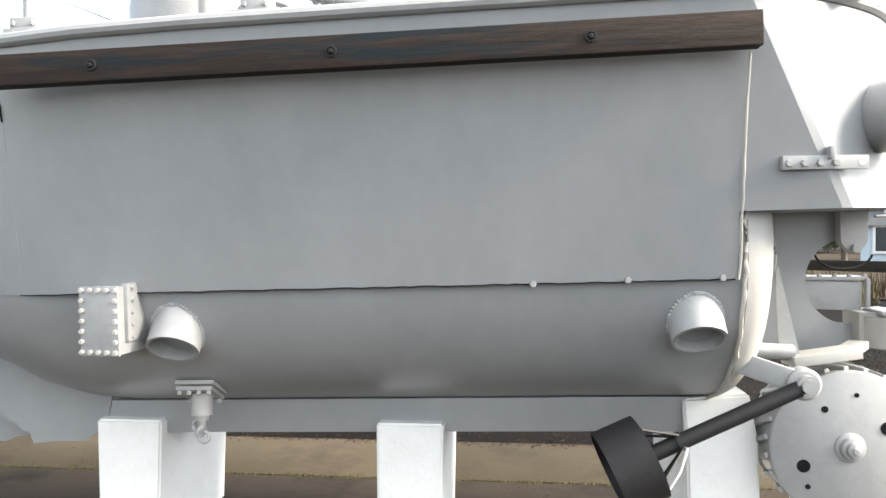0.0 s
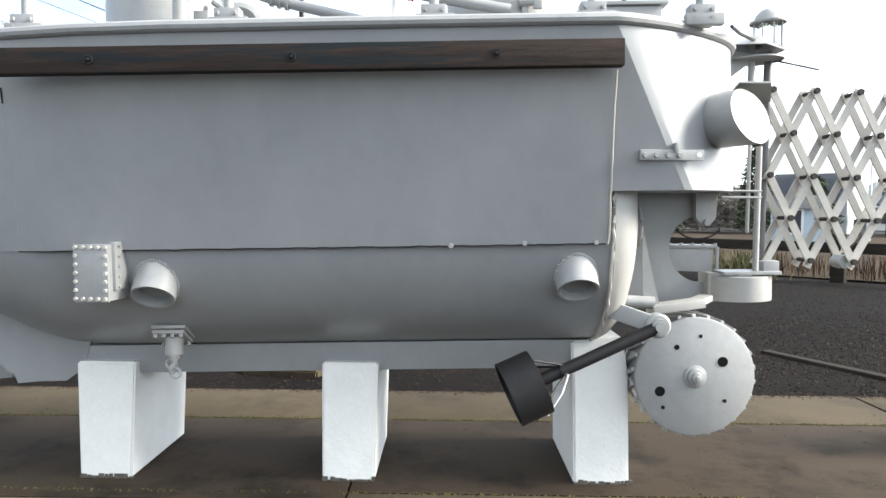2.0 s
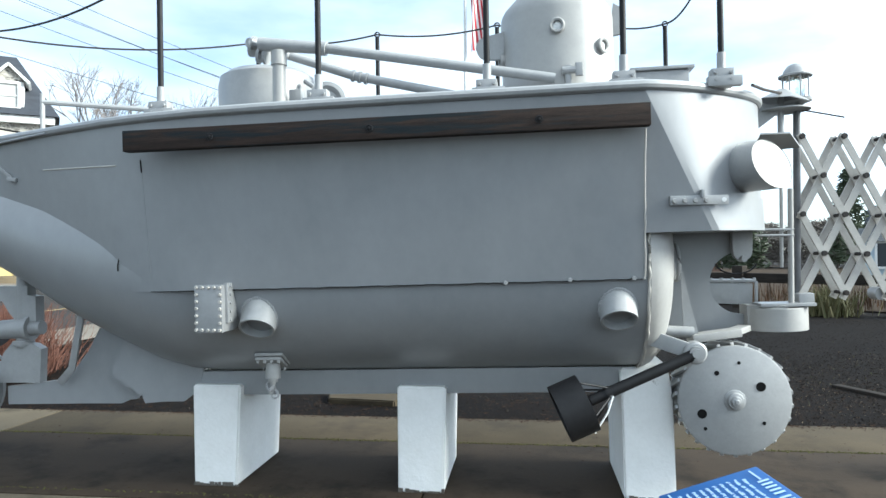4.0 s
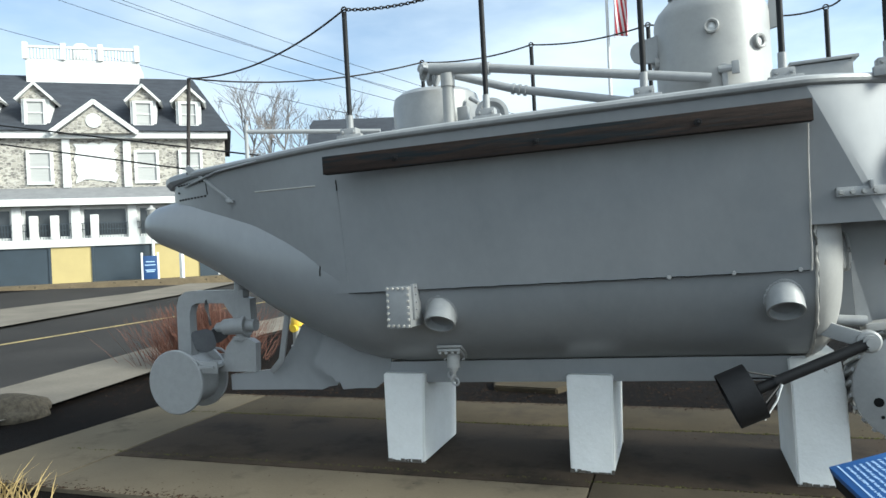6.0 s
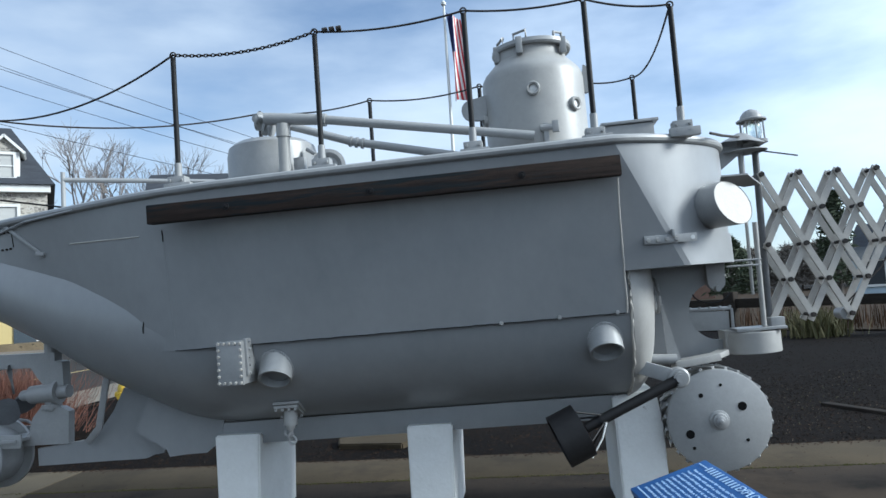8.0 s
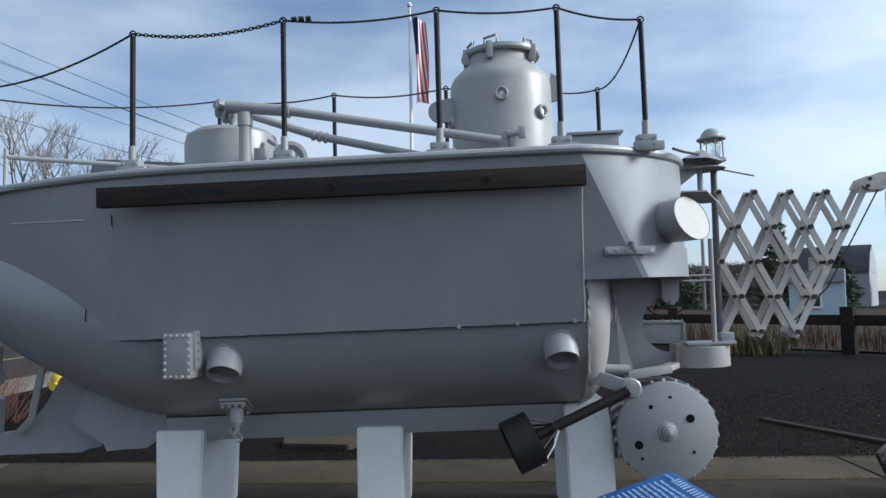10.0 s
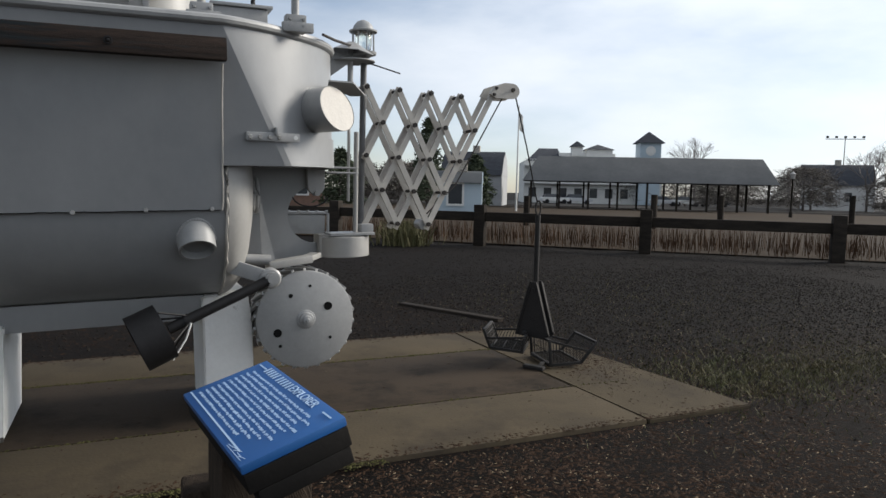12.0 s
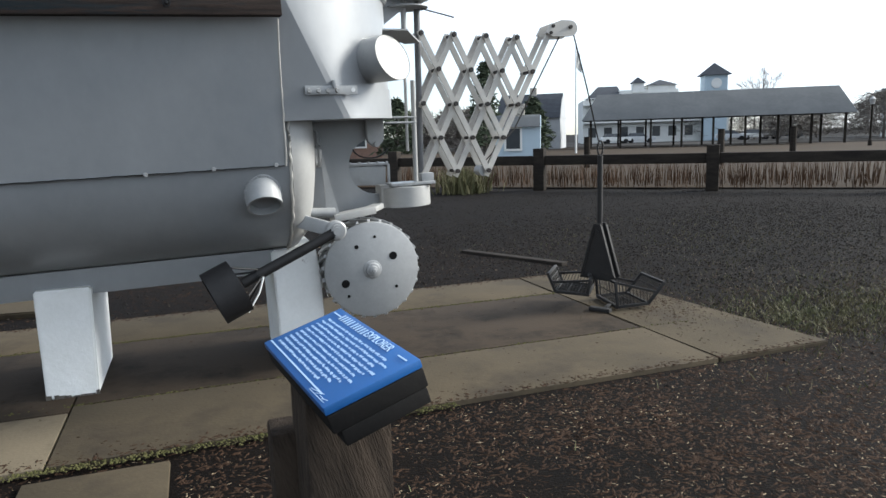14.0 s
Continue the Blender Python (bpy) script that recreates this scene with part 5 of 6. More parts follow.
def scatter(name, spots, s0, s1, flat, material, label, cat):
    """Loose four-sided chips and stones."""
    vs, fs = [], []
    for x, y, z in spots:
        s_ = random.uniform(s0, s1)
        a = random.uniform(0, 6.283)
        ca, sa = math.cos(a), math.sin(a)
        long = random.uniform(1.0, 3.2) if flat < 0.5 else random.uniform(0.8, 1.3)
        h = s_ * flat * random.uniform(0.7, 1.6)
        n = len(vs)
        vs += [(x + ca * s_ * long, y + sa * s_ * long, z + h * random.uniform(0, 0.8)), (x - sa * s_, y + ca * s_, z), (x - ca * s_ * long, y - sa * s_ * long, z + h * random.uniform(0, 0.8)), (x + sa * s_, y - ca * s_, z), (x, y, z + h)]
        fs += [(n, n + 1, n + 4), (n + 1, n + 2, n + 4), (n + 2, n + 3, n + 4), (n + 3, n, n + 4)]
    me = bpy.data.meshes.new(name)
    me.from_pydata(vs, [], fs)
    me.materials.append(material)
    return tagged(new(name, me), label, cat, kind="stuff")


def on_ground(n, x0, x1, y0, y1):
    out = []
    while len(out) < n:
        x, y = random.uniform(x0, x1) + random.gauss(0, 0.8), random.uniform(y0, y1) + random.gauss(0, 0.8)
        if not (-5.85 < x < 5.45 and -0.6 < y < 2.85) and not (-0.3 < x < 0.5 and -2.3 < y < -0.7):
            out.append((x, y, surface_z(x, y) - 0.001))
    return out


scatter("mulch", on_ground(9000, -7.0, 11.0, -7.0, -1.0) + on_ground(26000, -1.0, 5.0, -3.6, -0.4) + on_ground(22000, 2.5, 10.0, -3.5, 1.2) + on_ground(9000, -7.5, 6, 2.8, 5.5), 0.003, 0.013, 0.35, CHIP, "loose dark bark mulch chips", "mulch")
scatter("gravel", on_ground(34000, 3.5, 14.0, 0.5, 8.0) + on_ground(16000, 4.0, 18.0, 4.0, 14.0) + on_ground(6000, -6, 3, 3.0, 8.0), 0.005, 0.019, 0.7, STONE_G, "loose grey gravel", "gravel")
scatter("leaf_litter", [(random.uniform(-4.5, 5.2), random.choice((random.gauss(-0.45, 0.1), random.gauss(0.37, 0.12), random.gauss(1.9, 0.15), random.uniform(-0.5, 2.7))), 0.001) for _ in range(900)] + [(random.gauss(4.9, 0.35), random.gauss(0.9, 0.5), 0.001) for _ in range(500)], 0.002, 0.007, 0.4, CHIP, "scattered leaf litter and grit on the concrete", "litter")

# ---- white and stone house across the road ----
WHITE_P = mat("white_house_paint", (0.66, 0.66, 0.64), (0.57, 0.57, 0.55), rough=0.6, scale=0.8, bump=0.1, fine=8)
SLATE = mat("dark_shingles", (0.055, 0.06, 0.07), (0.035, 0.038, 0.045), rough=0.85, scale=1.5, bump=0.4, fine=9, stretch=(1, 1, 4))
STONE_W = mat("grey_field_stone", (0.50, 0.46, 0.40), (0.20, 0.185, 0.17), rough=0.9, scale=2.0, amount=1.0, bump=0.6, fine=7)
sn, sl = STONE_W.node_tree.nodes, STONE_W.node_tree.links
s_co, s_map = sn.new("ShaderNodeTexCoord"), sn.new("ShaderNodeMapping")
s_map.inputs["Scale"].default_value = (1.0, 1.0, 1.9)
s_cell, s_edge = sn.new("ShaderNodeTexVoronoi"), sn.new("ShaderNodeTexVoronoi")
s_edge.feature = "DISTANCE_TO_EDGE"
sl.new(s_co.outputs["Object"], s_map.inputs["Vector"])
for node in (s_cell, s_edge):
    node.inputs["Scale"].default_value = 5.5
    sl.new(s_map.outputs["Vector"], node.inputs["Vector"])
s_ramp = sn.new("ShaderNodeValToRGB")
s_ramp.color_ramp.elements[0].color, s_ramp.color_ramp.elements[1].color = (0.13, 0.12, 0.11, 1), (0.46, 0.43, 0.37, 1)
s_sep, s_joint, s_mixj = sn.new("ShaderNodeSeparateColor"), sn.new("ShaderNodeMapRange"), sn.new("ShaderNodeMixRGB")
s_joint.inputs["From Min"].default_value, s_joint.inputs["From Max"].default_value = 0.03, 0.09
s_mixj.inputs["Color1"].default_value = (0.42, 0.40, 0.36, 1)
sl.new(s_cell.outputs["Color"], s_sep.inputs["Color"])
sl.new(s_sep.outputs["Red"], s_ramp.inputs["Fac"])
sl.new(s_edge.outputs["Distance"], s_joint.inputs["Value"])
sl.new(s_joint.outputs[0], s_mixj.inputs["Fac"])
sl.new(s_ramp.outputs["Color"], s_mixj.inputs["Color2"])
sl.new(s_mixj.outputs["Color"], sn["Principled BSDF"].inputs["Base Color"])
PANE = mat("window_glass", (0.03, 0.035, 0.042), (0.05, 0.055, 0.06), rough=0.12, scale=0.5, bump=0)
BLIND = mat("window_blinds", (0.42, 0.42, 0.40), (0.34, 0.34, 0.33), rough=0.7, scale=0.5, bump=0.1, stretch=(1, 1, 14))
NAVY = mat("dark_blue_panels", (0.035, 0.05, 0.065), (0.025, 0.035, 0.045), rough=0.6, scale=1, bump=0.1)
CREAM = mat("yellow_panels", (0.46, 0.37, 0.16), (0.40, 0.32, 0.14), rough=0.6, scale=1, bump=0.1)
HM = pose(-31.2, 20.2, 0.80) @ pose(0, 0, 0, 0, 0, 36.07)
house = thing("stone_house", "large stone and white timber house with dormers", "house", HM)


def hbox(name, u0, u1, y0, y1, z0, z1, material, parent, bevel=0.0, label=""):
    b = bmesh.new()
    box(b, ((u0 + u1) / 2, (y0 + y1) / 2, (z0 + z1) / 2), (u1 - u0, y1 - y0, z1 - z0), bevel)
    return part(name, b, material, parent, label)


UL, UR = -9.0, 11.1
b = bmesh.new()
slab_of(b, [(UL, -4.4), (UR + 1.5, -4.0), (UR + 3.0, -2.6), (UR + 1.0, -1.9), (UL, -1.9)], "z", -0.35, 0.03)
bmesh.ops.transform(b, matrix=HM, verts=b.verts)
solo("verge", b, mat("dead_grass_verge", (0.19, 0.15, 0.095), (0.075, 0.06, 0.042), rough=0.95, scale=2.5, amount=1.0, bump=0.8, fine=14, spots=((0.03, 0.026, 0.021), 5.0, 0.6)), "tan dead grass and gravel verge along the house", "verge", kind="structure")
hbox("upper_wall", UL, UR, 0, 9, 4.4, 7.35, STONE_W, house)
hbox("ground_wall", UL, UR, 0.4, 9, 0, 4.4, WHITE_P, house)
hbox("porch_deck", UL, UR - 0.6, -2.1, 0.35, 1.75, 2.12, WHITE_P, house)
hbox("eave_board", UL - 0.1, UR + 0.15, -0.35, -0.004, 7.2, 7.55, WHITE_P, house)
b = bmesh.new()
rings(b, [[(UL - 0.2, -0.5, 7.56), (UR + 0.35, -0.5, 7.56), (UR + 0.35, 9.5, 7.56), (UL - 0.2, 9.5, 7.56)], [(UL + 1, 4.2, 11.35), (UR - 1.6, 4.2, 11.35), (UR - 1.6, 5.2, 11.35), (UL + 1, 5.2, 11.35)]])
part("main_roof", b, SLATE, house)
b = bmesh.new()
rings(b, [[(UL, -2.35, 3.85), (UL, 0.0, 4.62), (UL, 0.0, 4.75), (UL, -2.35, 4.0)], [(UR - 0.4, -2.35, 3.85), (UR - 0.4, 0.0, 4.62), (UR - 0.4, 0.0, 4.75), (UR - 0.4, -2.35, 4.0)]])
part("porch_roof", b, mat("grey_porch_shingles", (0.22, 0.22, 0.22), (0.16, 0.16, 0.165), rough=0.85, scale=2, fine=9), house)
hbox("porch_fascia", UL, UR - 0.35, -2.42, -2.354, 3.70, 4.02, WHITE_P, house)
u = -8.3
while u < UR - 0.6:
    hbox("porch_post", u - 0.2, u + 0.2, -2.05, -1.75, 2.12, 3.85, WHITE_P, house, 0.01)
    u += 2.49
for u0, u1, m_ in ((UL, 2.95, NAVY), (3.0, 4.75, CREAM), (4.85, 7.4, NAVY), (7.5, 9.65, CREAM), (9.72, UR - 0.6, NAVY)):
    hbox("skirt_panel", u0, u1, -2.0, -1.94, 0.0, 1.74, m_, house)
for u in (2.97, 4.8, 7.45, 9.68):
    hbox("skirt_post", u - 0.05, u + 0.05, -2.05, -1.99, 0.0, 1.74, NAVY, house)
for u in (-1.9, 0.2, 2.36, 3.24, 4.95):
    hbox("newel_post", u - 0.17, u + 0.17, -2.12, -1.82, 2.12, 3.25, WHITE_P, house, 0.02)
b = bmesh.new()
for z in (2.55, 2.85):
    bar(b, (-8.3, -1.95, z), (9.8, -1.95, z), 0.03, 0.03)
part("porch_rail", b, NAVY, house)
b = bmesh.new()
for i in range(150):
    box(b, (-8.3 + 0.121 * i, -1.95, 2.5), (0.022, 0.022, 0.72))
part("porch_baluster", b, NAVY, house)["kind"] = "stuff"


def window(u0, u1, z0, z1, y, parent, glass_m=PANE, rail=True, name="window"):
    w = hbox(name, u0, u1, y - 0.03, y + 0.02, z0, z1, glass_m, parent)
    b = bmesh.new()
    t = 0.13
    for a in ((u0 - t, u0, z0 - t, z1 + t), (u1, u1 + t, z0 - t, z1 + t), (u0, u1, z1, z1 + t), (u0, u1, z0 - t, z0)):
        box(b, ((a[0] + a[1]) / 2, y - 0.05, (a[2] + a[3]) / 2), (a[1] - a[0], 0.12, a[3] - a[2]))
    if rail:
        box(b, ((u0 + u1) / 2, y - 0.045, (z0 + z1) / 2), (u1 - u0, 0.05, 0.06))
    part("window_frame", b, WHITE_P, w)
    return w


for u0 in (-7.8, -5.3, -2.9, -0.55, 1.85, 6.75, 8.9):
    window(u0, u0 + 0.92, 5.05, 6.5, 0.0, house, BLIND)
hbox("porch_wall", UL, UR - 0.6, -1.74, -1.55, 2.12, 3.84, WHITE_P, house)
for i in range(8):
    u0 = -7.98 + 2.49 * i
    window(u0, u0 + 1.85, 2.26, 3.52, -1.745, house, PANE, False)
b = bmesh.new()
rg = random.Random(11)
ragged = [(3.9 + rg.uniform(-0.12, 0.1), 4.95 + 0.2 * i) for i in range(11)] + [(4.2 + 0.2 * i, 7.0 + rg.uniform(-0.08, 0.04)) for i in range(8)] + [(5.95 + rg.uniform(-0.28, 0.12), 6.95 - 0.2 * i) for i in range(9)] + [(5.7 - 0.2 * i, 5.0 + 0.03 * i + rg.uniform(-0.1, 0.06)) for i in range(8)]
slab_of(b, ragged, "y", -0.05, -0.004)
part("stucco_patch", b, WHITE_P, house, "ragged white stucco patch")
for u in (3.5, 6.3):
    hbox("pilaster", u - 0.17, u + 0.17, -0.16, -0.004, 4.75, 7.2, WHITE_P, house)
b = bmesh.new()
slab_of(b, [(3.25, 7.4), (6.6, 7.4), (4.92, 8.75)], "y", -0.62, 1.6)
ped = part("pediment", b, STONE_W, house)
b = bmesh.new()
bar(b, (2.95, -0.55, 7.42), (4.95, -0.55, 9.0), 0.35, 0.22)
bar(b, (6.9, -0.55, 7.42), (4.90, -0.55, 9.0), 0.35, 0.22)
part("pediment_trim", b, WHITE_P, ped)
b = bmesh.new()
cyl(b, (4.9, -0.66, 8.02), (4.9, -0.625, 8.02), 0.36, None, 28)
part("oculus", b, WHITE_P, ped)
for u in (-7.2, -4.8, -2.5, -0.2, 2.2, 7.15, 9.35):
    hbox("dormer", u - 0.62, u + 0.62, 0.05, 3.0, 7.75, 9.25, WHITE_P, house)
    b = bmesh.new()
    slab_of(b, [(u - 0.66, 9.2), (u + 0.66, 9.2), (u, 9.85)], "y", 0.0, 3.6)
    part("dormer_gable", b, STONE_W, house)
    b = bmesh.new()
    bar(b, (u - 0.85, 1.7, 9.12), (u + 0.02, 1.7, 9.98), 3.8, 0.12)
    bar(b, (u + 0.85, 1.7, 9.12), (u - 0.02, 1.7, 9.98), 3.8, 0.12)
    part("dormer_roof", b, WHITE_P, house)
    window(u - 0.36, u + 0.36, 7.95, 9.05, 0.05, house, BLIND)
hbox("roof_house", 1.05, 6.65, 3.6, 6.4, 9.0, 12.15, WHITE_P, house)
hbox("balustrade_rail", 1.0, 6.7, 3.5, 3.66, 12.72, 12.84, WHITE_P, house)
b = bmesh.new()
for i in range(34):
    u = 1.2 + 5.3 * i / 33
    box(b, (u, 3.58, 12.44), (0.07, 0.07, 0.58))
bal = part("balusters", b, WHITE_P, house)
bal["kind"] = "stuff"
for u in (1.05, 2.9, 4.75, 6.62):
    hbox("balustrade_post", u - 0.12, u + 0.12, 3.46, 3.7, 12.1, 13.0, WHITE_P, house)
b = bmesh.new()
lathe(b, (3.6, 4.6, 12.15), (0, 0, 1), [(0, 0.5), (0.9, 0.5), (1.1, 0.3), (1.15, 0.01)], 20)
part("roof_vent", b, WHITE_P, house)


wall = thing("stone_wall", "low pale stone wall with a cap at the street corner", "wall", pose(-19.6, 10.6, 0.4, 0, 0, 40))
for row in range(3):
    x = -2.2 + 0.13 * (row % 2)
    while x < 0.1:
        w = random.uniform(0.26, 0.5)
        hbox("wall_stone", x, x + w - 0.015, -0.2 + random.uniform(-0.015, 0.015), 0.2, 0.02 + 0.23 * row, 0.235 + 0.23 * row, STONE_W, wall, 0.015)
        x += w
hbox("wall_cap", -2.3, 0.2, -0.26, 0.26, 0.71, 0.79, WALKC, wall, 0.015)


def lamp_post(p, h, label):
    t = thing("street_lamp", label, "street lamp", pose(*p))
    b = bmesh.new()
    lathe(b, (0, 0, 0), (0, 0, 1), [(0, 0.16), (0.5, 0.14), (0.55, 0.08), (h - 0.7, 0.06), (h - 0.65, 0.12)], 14)
    part("lamp_column", b, WHITE_P if "white" in label else TIMBER, t)
    b = bmesh.new()
    lathe(b, (0, 0, h - 0.65), (0, 0, 1), [(0, 0.15), (0.4, 0.22), (0.42, 0.26), (0.55, 0.1), (0.65, 0.02)], 14)
    part("lamp_head", b, PALE, t)


lamp_post((-23.6, 22.6, 0.5), 3.9, "white painted lamp post by the house")
lamp_post((52.6, 37.5, -0.05), 4.0, "dark lamp post beside the parking lot")
aboard = thing("notice_board", "blue notice board on white posts before the house", "sign", pose(-23.2, 21.9, 0.55, 0, 0, 40) @ Matrix.Scale(1.3, 4))
b = bmesh.new()
box(b, (0, 0, 0.65), (0.48, 0.05, 0.85), 0.01)
part("board_face", b, mat("dark_blue_board", (0.012, 0.05, 0.15), (0.010, 0.042, 0.13), rough=0.5, scale=4, bump=0), aboard)
b = bmesh.new()
for z, w in ((0.86, 0.3), (0.74, 0.36), (0.56, 0.34), (0.5, 0.26)):
    box(b, (0, -0.028, z), (w, 0.004, 0.035))
part("board_print", b, INK, aboard)["kind"] = "stuff"
b = bmesh.new()
for sx in (-0.27, 0.27):
    box(b, (sx, 0.02, 0.6), (0.07, 0.07, 1.2))
box(b, (0, 0.02, 0.12), (0.5, 0.05, 0.1))
part("board_frame", b, WHITE_P, aboard)
b = bmesh.new()
box(b, (-21.8, 22.4, 1.35), (0.16, 0.16, 1.7), 0.01)
solo("marker_post", b, WHITE_P, "white marker post before the house", "post")

# boulder, shrub and hydrant by the road
b = bmesh.new()
bmesh.ops.create_icosphere(b, subdivisions=4, radius=1.0)
for v in b.verts:
    k = 1 + 0.22 * noise.noise(v.co * 1.3) + 0.06 * noise.noise(v.co * 5)
    v.co = Vector((v.co.x * 0.46 * k, v.co.y * 0.42 * k, v.co.z * 0.22 * k))
bmesh.ops.transform(b, matrix=pose(-7.2, 1.4, 0.03, 0, 0, 25), verts=b.verts)
solo("boulder", b, mat("pebbly_boulder", (0.13, 0.11, 0.082), (0.022, 0.019, 0.015), rough=0.95, scale=14, amount=1.0, bump=0.9, fine=35), "low rough grey-brown boulder in the mulch", "boulder")
TWIG = mat("red_twigs", (0.13, 0.05, 0.03), (0.07, 0.03, 0.02), rough=0.8, scale=6, bump=0)


def twigs(name, c, n, rx, h, w, material, label, cat, spread=0.5):
    vs, fs = [], []
    for _ in range(n):
        a, d = random.uniform(0, 6.283), abs(random.gauss(0, 0.5))
        p = Vector(c) + Vector((math.cos(a), math.sin(a), 0)) * d * rx * 0.6
        v = Vector((math.cos(a) * d * spread + random.gauss(0, 0.25), math.sin(a) * d * spread + random.gauss(0, 0.25), 1)).normalized()
        ln = h * random.uniform(0.35, 1.0)
        for k in range(3):
            q = p + v * ln / 3
            s_ = Vector((random.uniform(-1, 1), random.uniform(-1, 1), 0)).normalized() * w * (1 - k * 0.28)
            i0 = len(vs)
            vs += [p - s_, p + s_, q + s_ * 0.75, q - s_ * 0.75]
            fs.append((i0, i0 + 1, i0 + 2, i0 + 3))
            p, v = q, (v + Vector((random.gauss(0, 0.25), random.gauss(0, 0.25), 0.05))).normalized()
    me = bpy.data.meshes.new(name)
    me.from_pydata([tuple(v) for v in vs], [], fs)
    me.materials.append(material)
    return tagged(new(name, me), label, cat)


twigs("shrub", (-7.15, 5.0, 0.0), 3800, 1.3, 1.15, 0.006, TWIG, "leafless reddish twig shrub beside the sidewalk", "shrub")
hyd = thing("fire_hydrant", "pale fire hydrant with a yellow bonnet in the mulch bed", "hydrant", pose(-6.55, 7.0, -0.04))
b = bmesh.new()
lathe(b, (0, 0, 0), (0, 0, 1), [(0, 0.14), (0.05, 0.14), (0.06, 0.1), (0.42, 0.1), (0.42, 0.02)], 16)
part("hydrant_body", b, PALE, hyd)
b = bmesh.new()
lathe(b, (0, 0, 0.42), (0, 0, 1), [(0, 0.13), (0.05, 0.135), (0.12, 0.13), (0.18, 0.10), (0.23, 0.05), (0.27, 0.03)], 16)
part("hydrant_bonnet", b, mat("yellow_paint", (0.65, 0.45, 0.03), (0.5, 0.34, 0.03), rough=0.5, scale=5), hyd, "yellow bonnet")
b = bmesh.new()
cyl(b, (-0.18, 0, 0.4), (0.18, 0, 0.4), 0.055, None, 10)
cyl(b, (0, -0.18, 0.38), (0, 0, 0.38), 0.07, None, 10)
part("hydrant_caps", b, bpy.data.materials["yellow_paint"], hyd)

# ---- flagpole ----
fp = thing("flagpole", "white flagpole with a drooping striped flag", "flagpole", pose(-1.16, 15.66, -0.03))
b = bmesh.new()
lathe(b, (0, 0, 0), (0, 0, 1), [(0, 0.07), (6, 0.05), (10.5, 0.035)], 14)
lathe(b, (0, 0, 10.5), (0, 0, 1), [(0, 0.02), (0.03, 0.07), (0.1, 0.08), (0.16, 0.03)], 12)
part("pole", b, WHITE_P, fp)
RED = mat("flag_red", (0.45, 0.03, 0.04), (0.38, 0.03, 0.04), rough=0.8, bump=0)
FWHITE = mat("flag_white", (0.75, 0.74, 0.72), (0.68, 0.67, 0.66), rough=0.8, bump=0)
FBLUE = mat("flag_blue", (0.03, 0.04, 0.14), (0.025, 0.03, 0.11), rough=0.8, bump=0)
flag_parts = {"r": bmesh.new(), "w": bmesh.new(), "b": bmesh.new()}


def flag_pt(s_, t):
    """s_ along the hoist-to-fly droop, t across the stripes, both 0 to 1."""
    x = 0.06 + 0.40 * t + 0.10 * math.sin(7 * t + 3 * s_) * (0.3 + 0.5 * s_) + 0.12 * s_
    y = 0.10 * math.sin(9 * t + 2 * s_) + 0.05 * math.sin(5 * s_)
    return Vector((x, y, 10.3 - 2.75 * s_ - 0.25 * t * (1 - s_)))


for k in range(13):
    for i in range(14):
        s0, s1, t0, t1 = i / 14, (i + 1) / 14, k / 13, (k + 1) / 13
        key = "b" if k < 7 and i < 6 else ("r" if k % 2 == 0 else "w")
        bq = flag_parts[key]
        bq.faces.new([bq.verts.new(flag_pt(a, c)) for a, c in ((s0, t0), (s1, t0), (s1, t1), (s0, t1))])
for key, m_ in (("r", RED), ("w", FWHITE), ("b", FBLUE)):
    part("flag_cloth", flag_parts[key], m_, fp)

# ---- overhead wires ----
for a, c in (((-48.2, 41.3, 25.6), (-11, 54.5, 11.9)), ((-43.6, 42.9, 25.6), (-7.5, 56.2, 11.2)), ((-49.6, 40.8, 24.6), (-12, 54, 11.3)), ((-45.0, 42.4, 24.6), (-8, 56, 10.6)), ((-60, 37, 24.2), (-12, 54, 9.8))):
    b = bmesh.new()
    tube(b, sagging(Vector(a), Vector(c), 0.6, 12), 0.022, 5)
    solo("overhead_wire", b, BLACK, "thin dark overhead wire against the sky", "wire", group="overhead wires")

for a, c in (((-23.01, 13.0, 6.33), (-14.08, 13.0, 4.61)), ((-22.97, 13.0, 6.96), (-12.3, 13.0, 4.96))):
    a, c = Vector(a), Vector(c)
    b = bmesh.new()
    tube(b, sagging(a - (c - a) * 1.5, c + (c - a) * 0.6, 0.05, 14), 0.028, 6)
    solo("overhead_wire", b, BLACK, "thick dark cable strung before the house", "wire", group="overhead wires")

# ---- trees ----
BARK = mat("grey_bark", (0.16, 0.14, 0.125), (0.10, 0.09, 0.08), rough=0.9, scale=4, bump=0.3)

TWIGS = mat("grey_twigs", (0.22, 0.20, 0.19), (0.15, 0.135, 0.125), rough=0.9, scale=4, bump=0)


def bare_tree(p, h, seed, label):
    rnd_ = random.Random(seed)
    t = thing("bare_tree", label, "tree", pose(*p), group="bare trees")
    bt, bc = bmesh.new(), bmesh.new()

    def grow(q, v, ln, r, depth):
        e = q + v * ln
        cyl(bt if depth < 2 else bc, q, e, r, r * 0.62, 5 if depth < 2 else 3, False, False)
        if depth >= 6:
            return
        for _ in range(3):
            d = (v + Vector((rnd_.gauss(0, 0.42), rnd_.gauss(0, 0.42), rnd_.gauss(0.12, 0.2)))).normalized()
            grow(lerp(q, e, rnd_.uniform(0.6, 1.0)), d, ln * rnd_.uniform(0.62, 0.82), r * 0.6, depth + 1)
    grow(Vector((0, 0, 0)), Vector((0, 0, 1)), h * 0.27, h * 0.014, 0)
    part("trunk", bt, BARK, t)
    part("crown", bc, TWIGS, t)


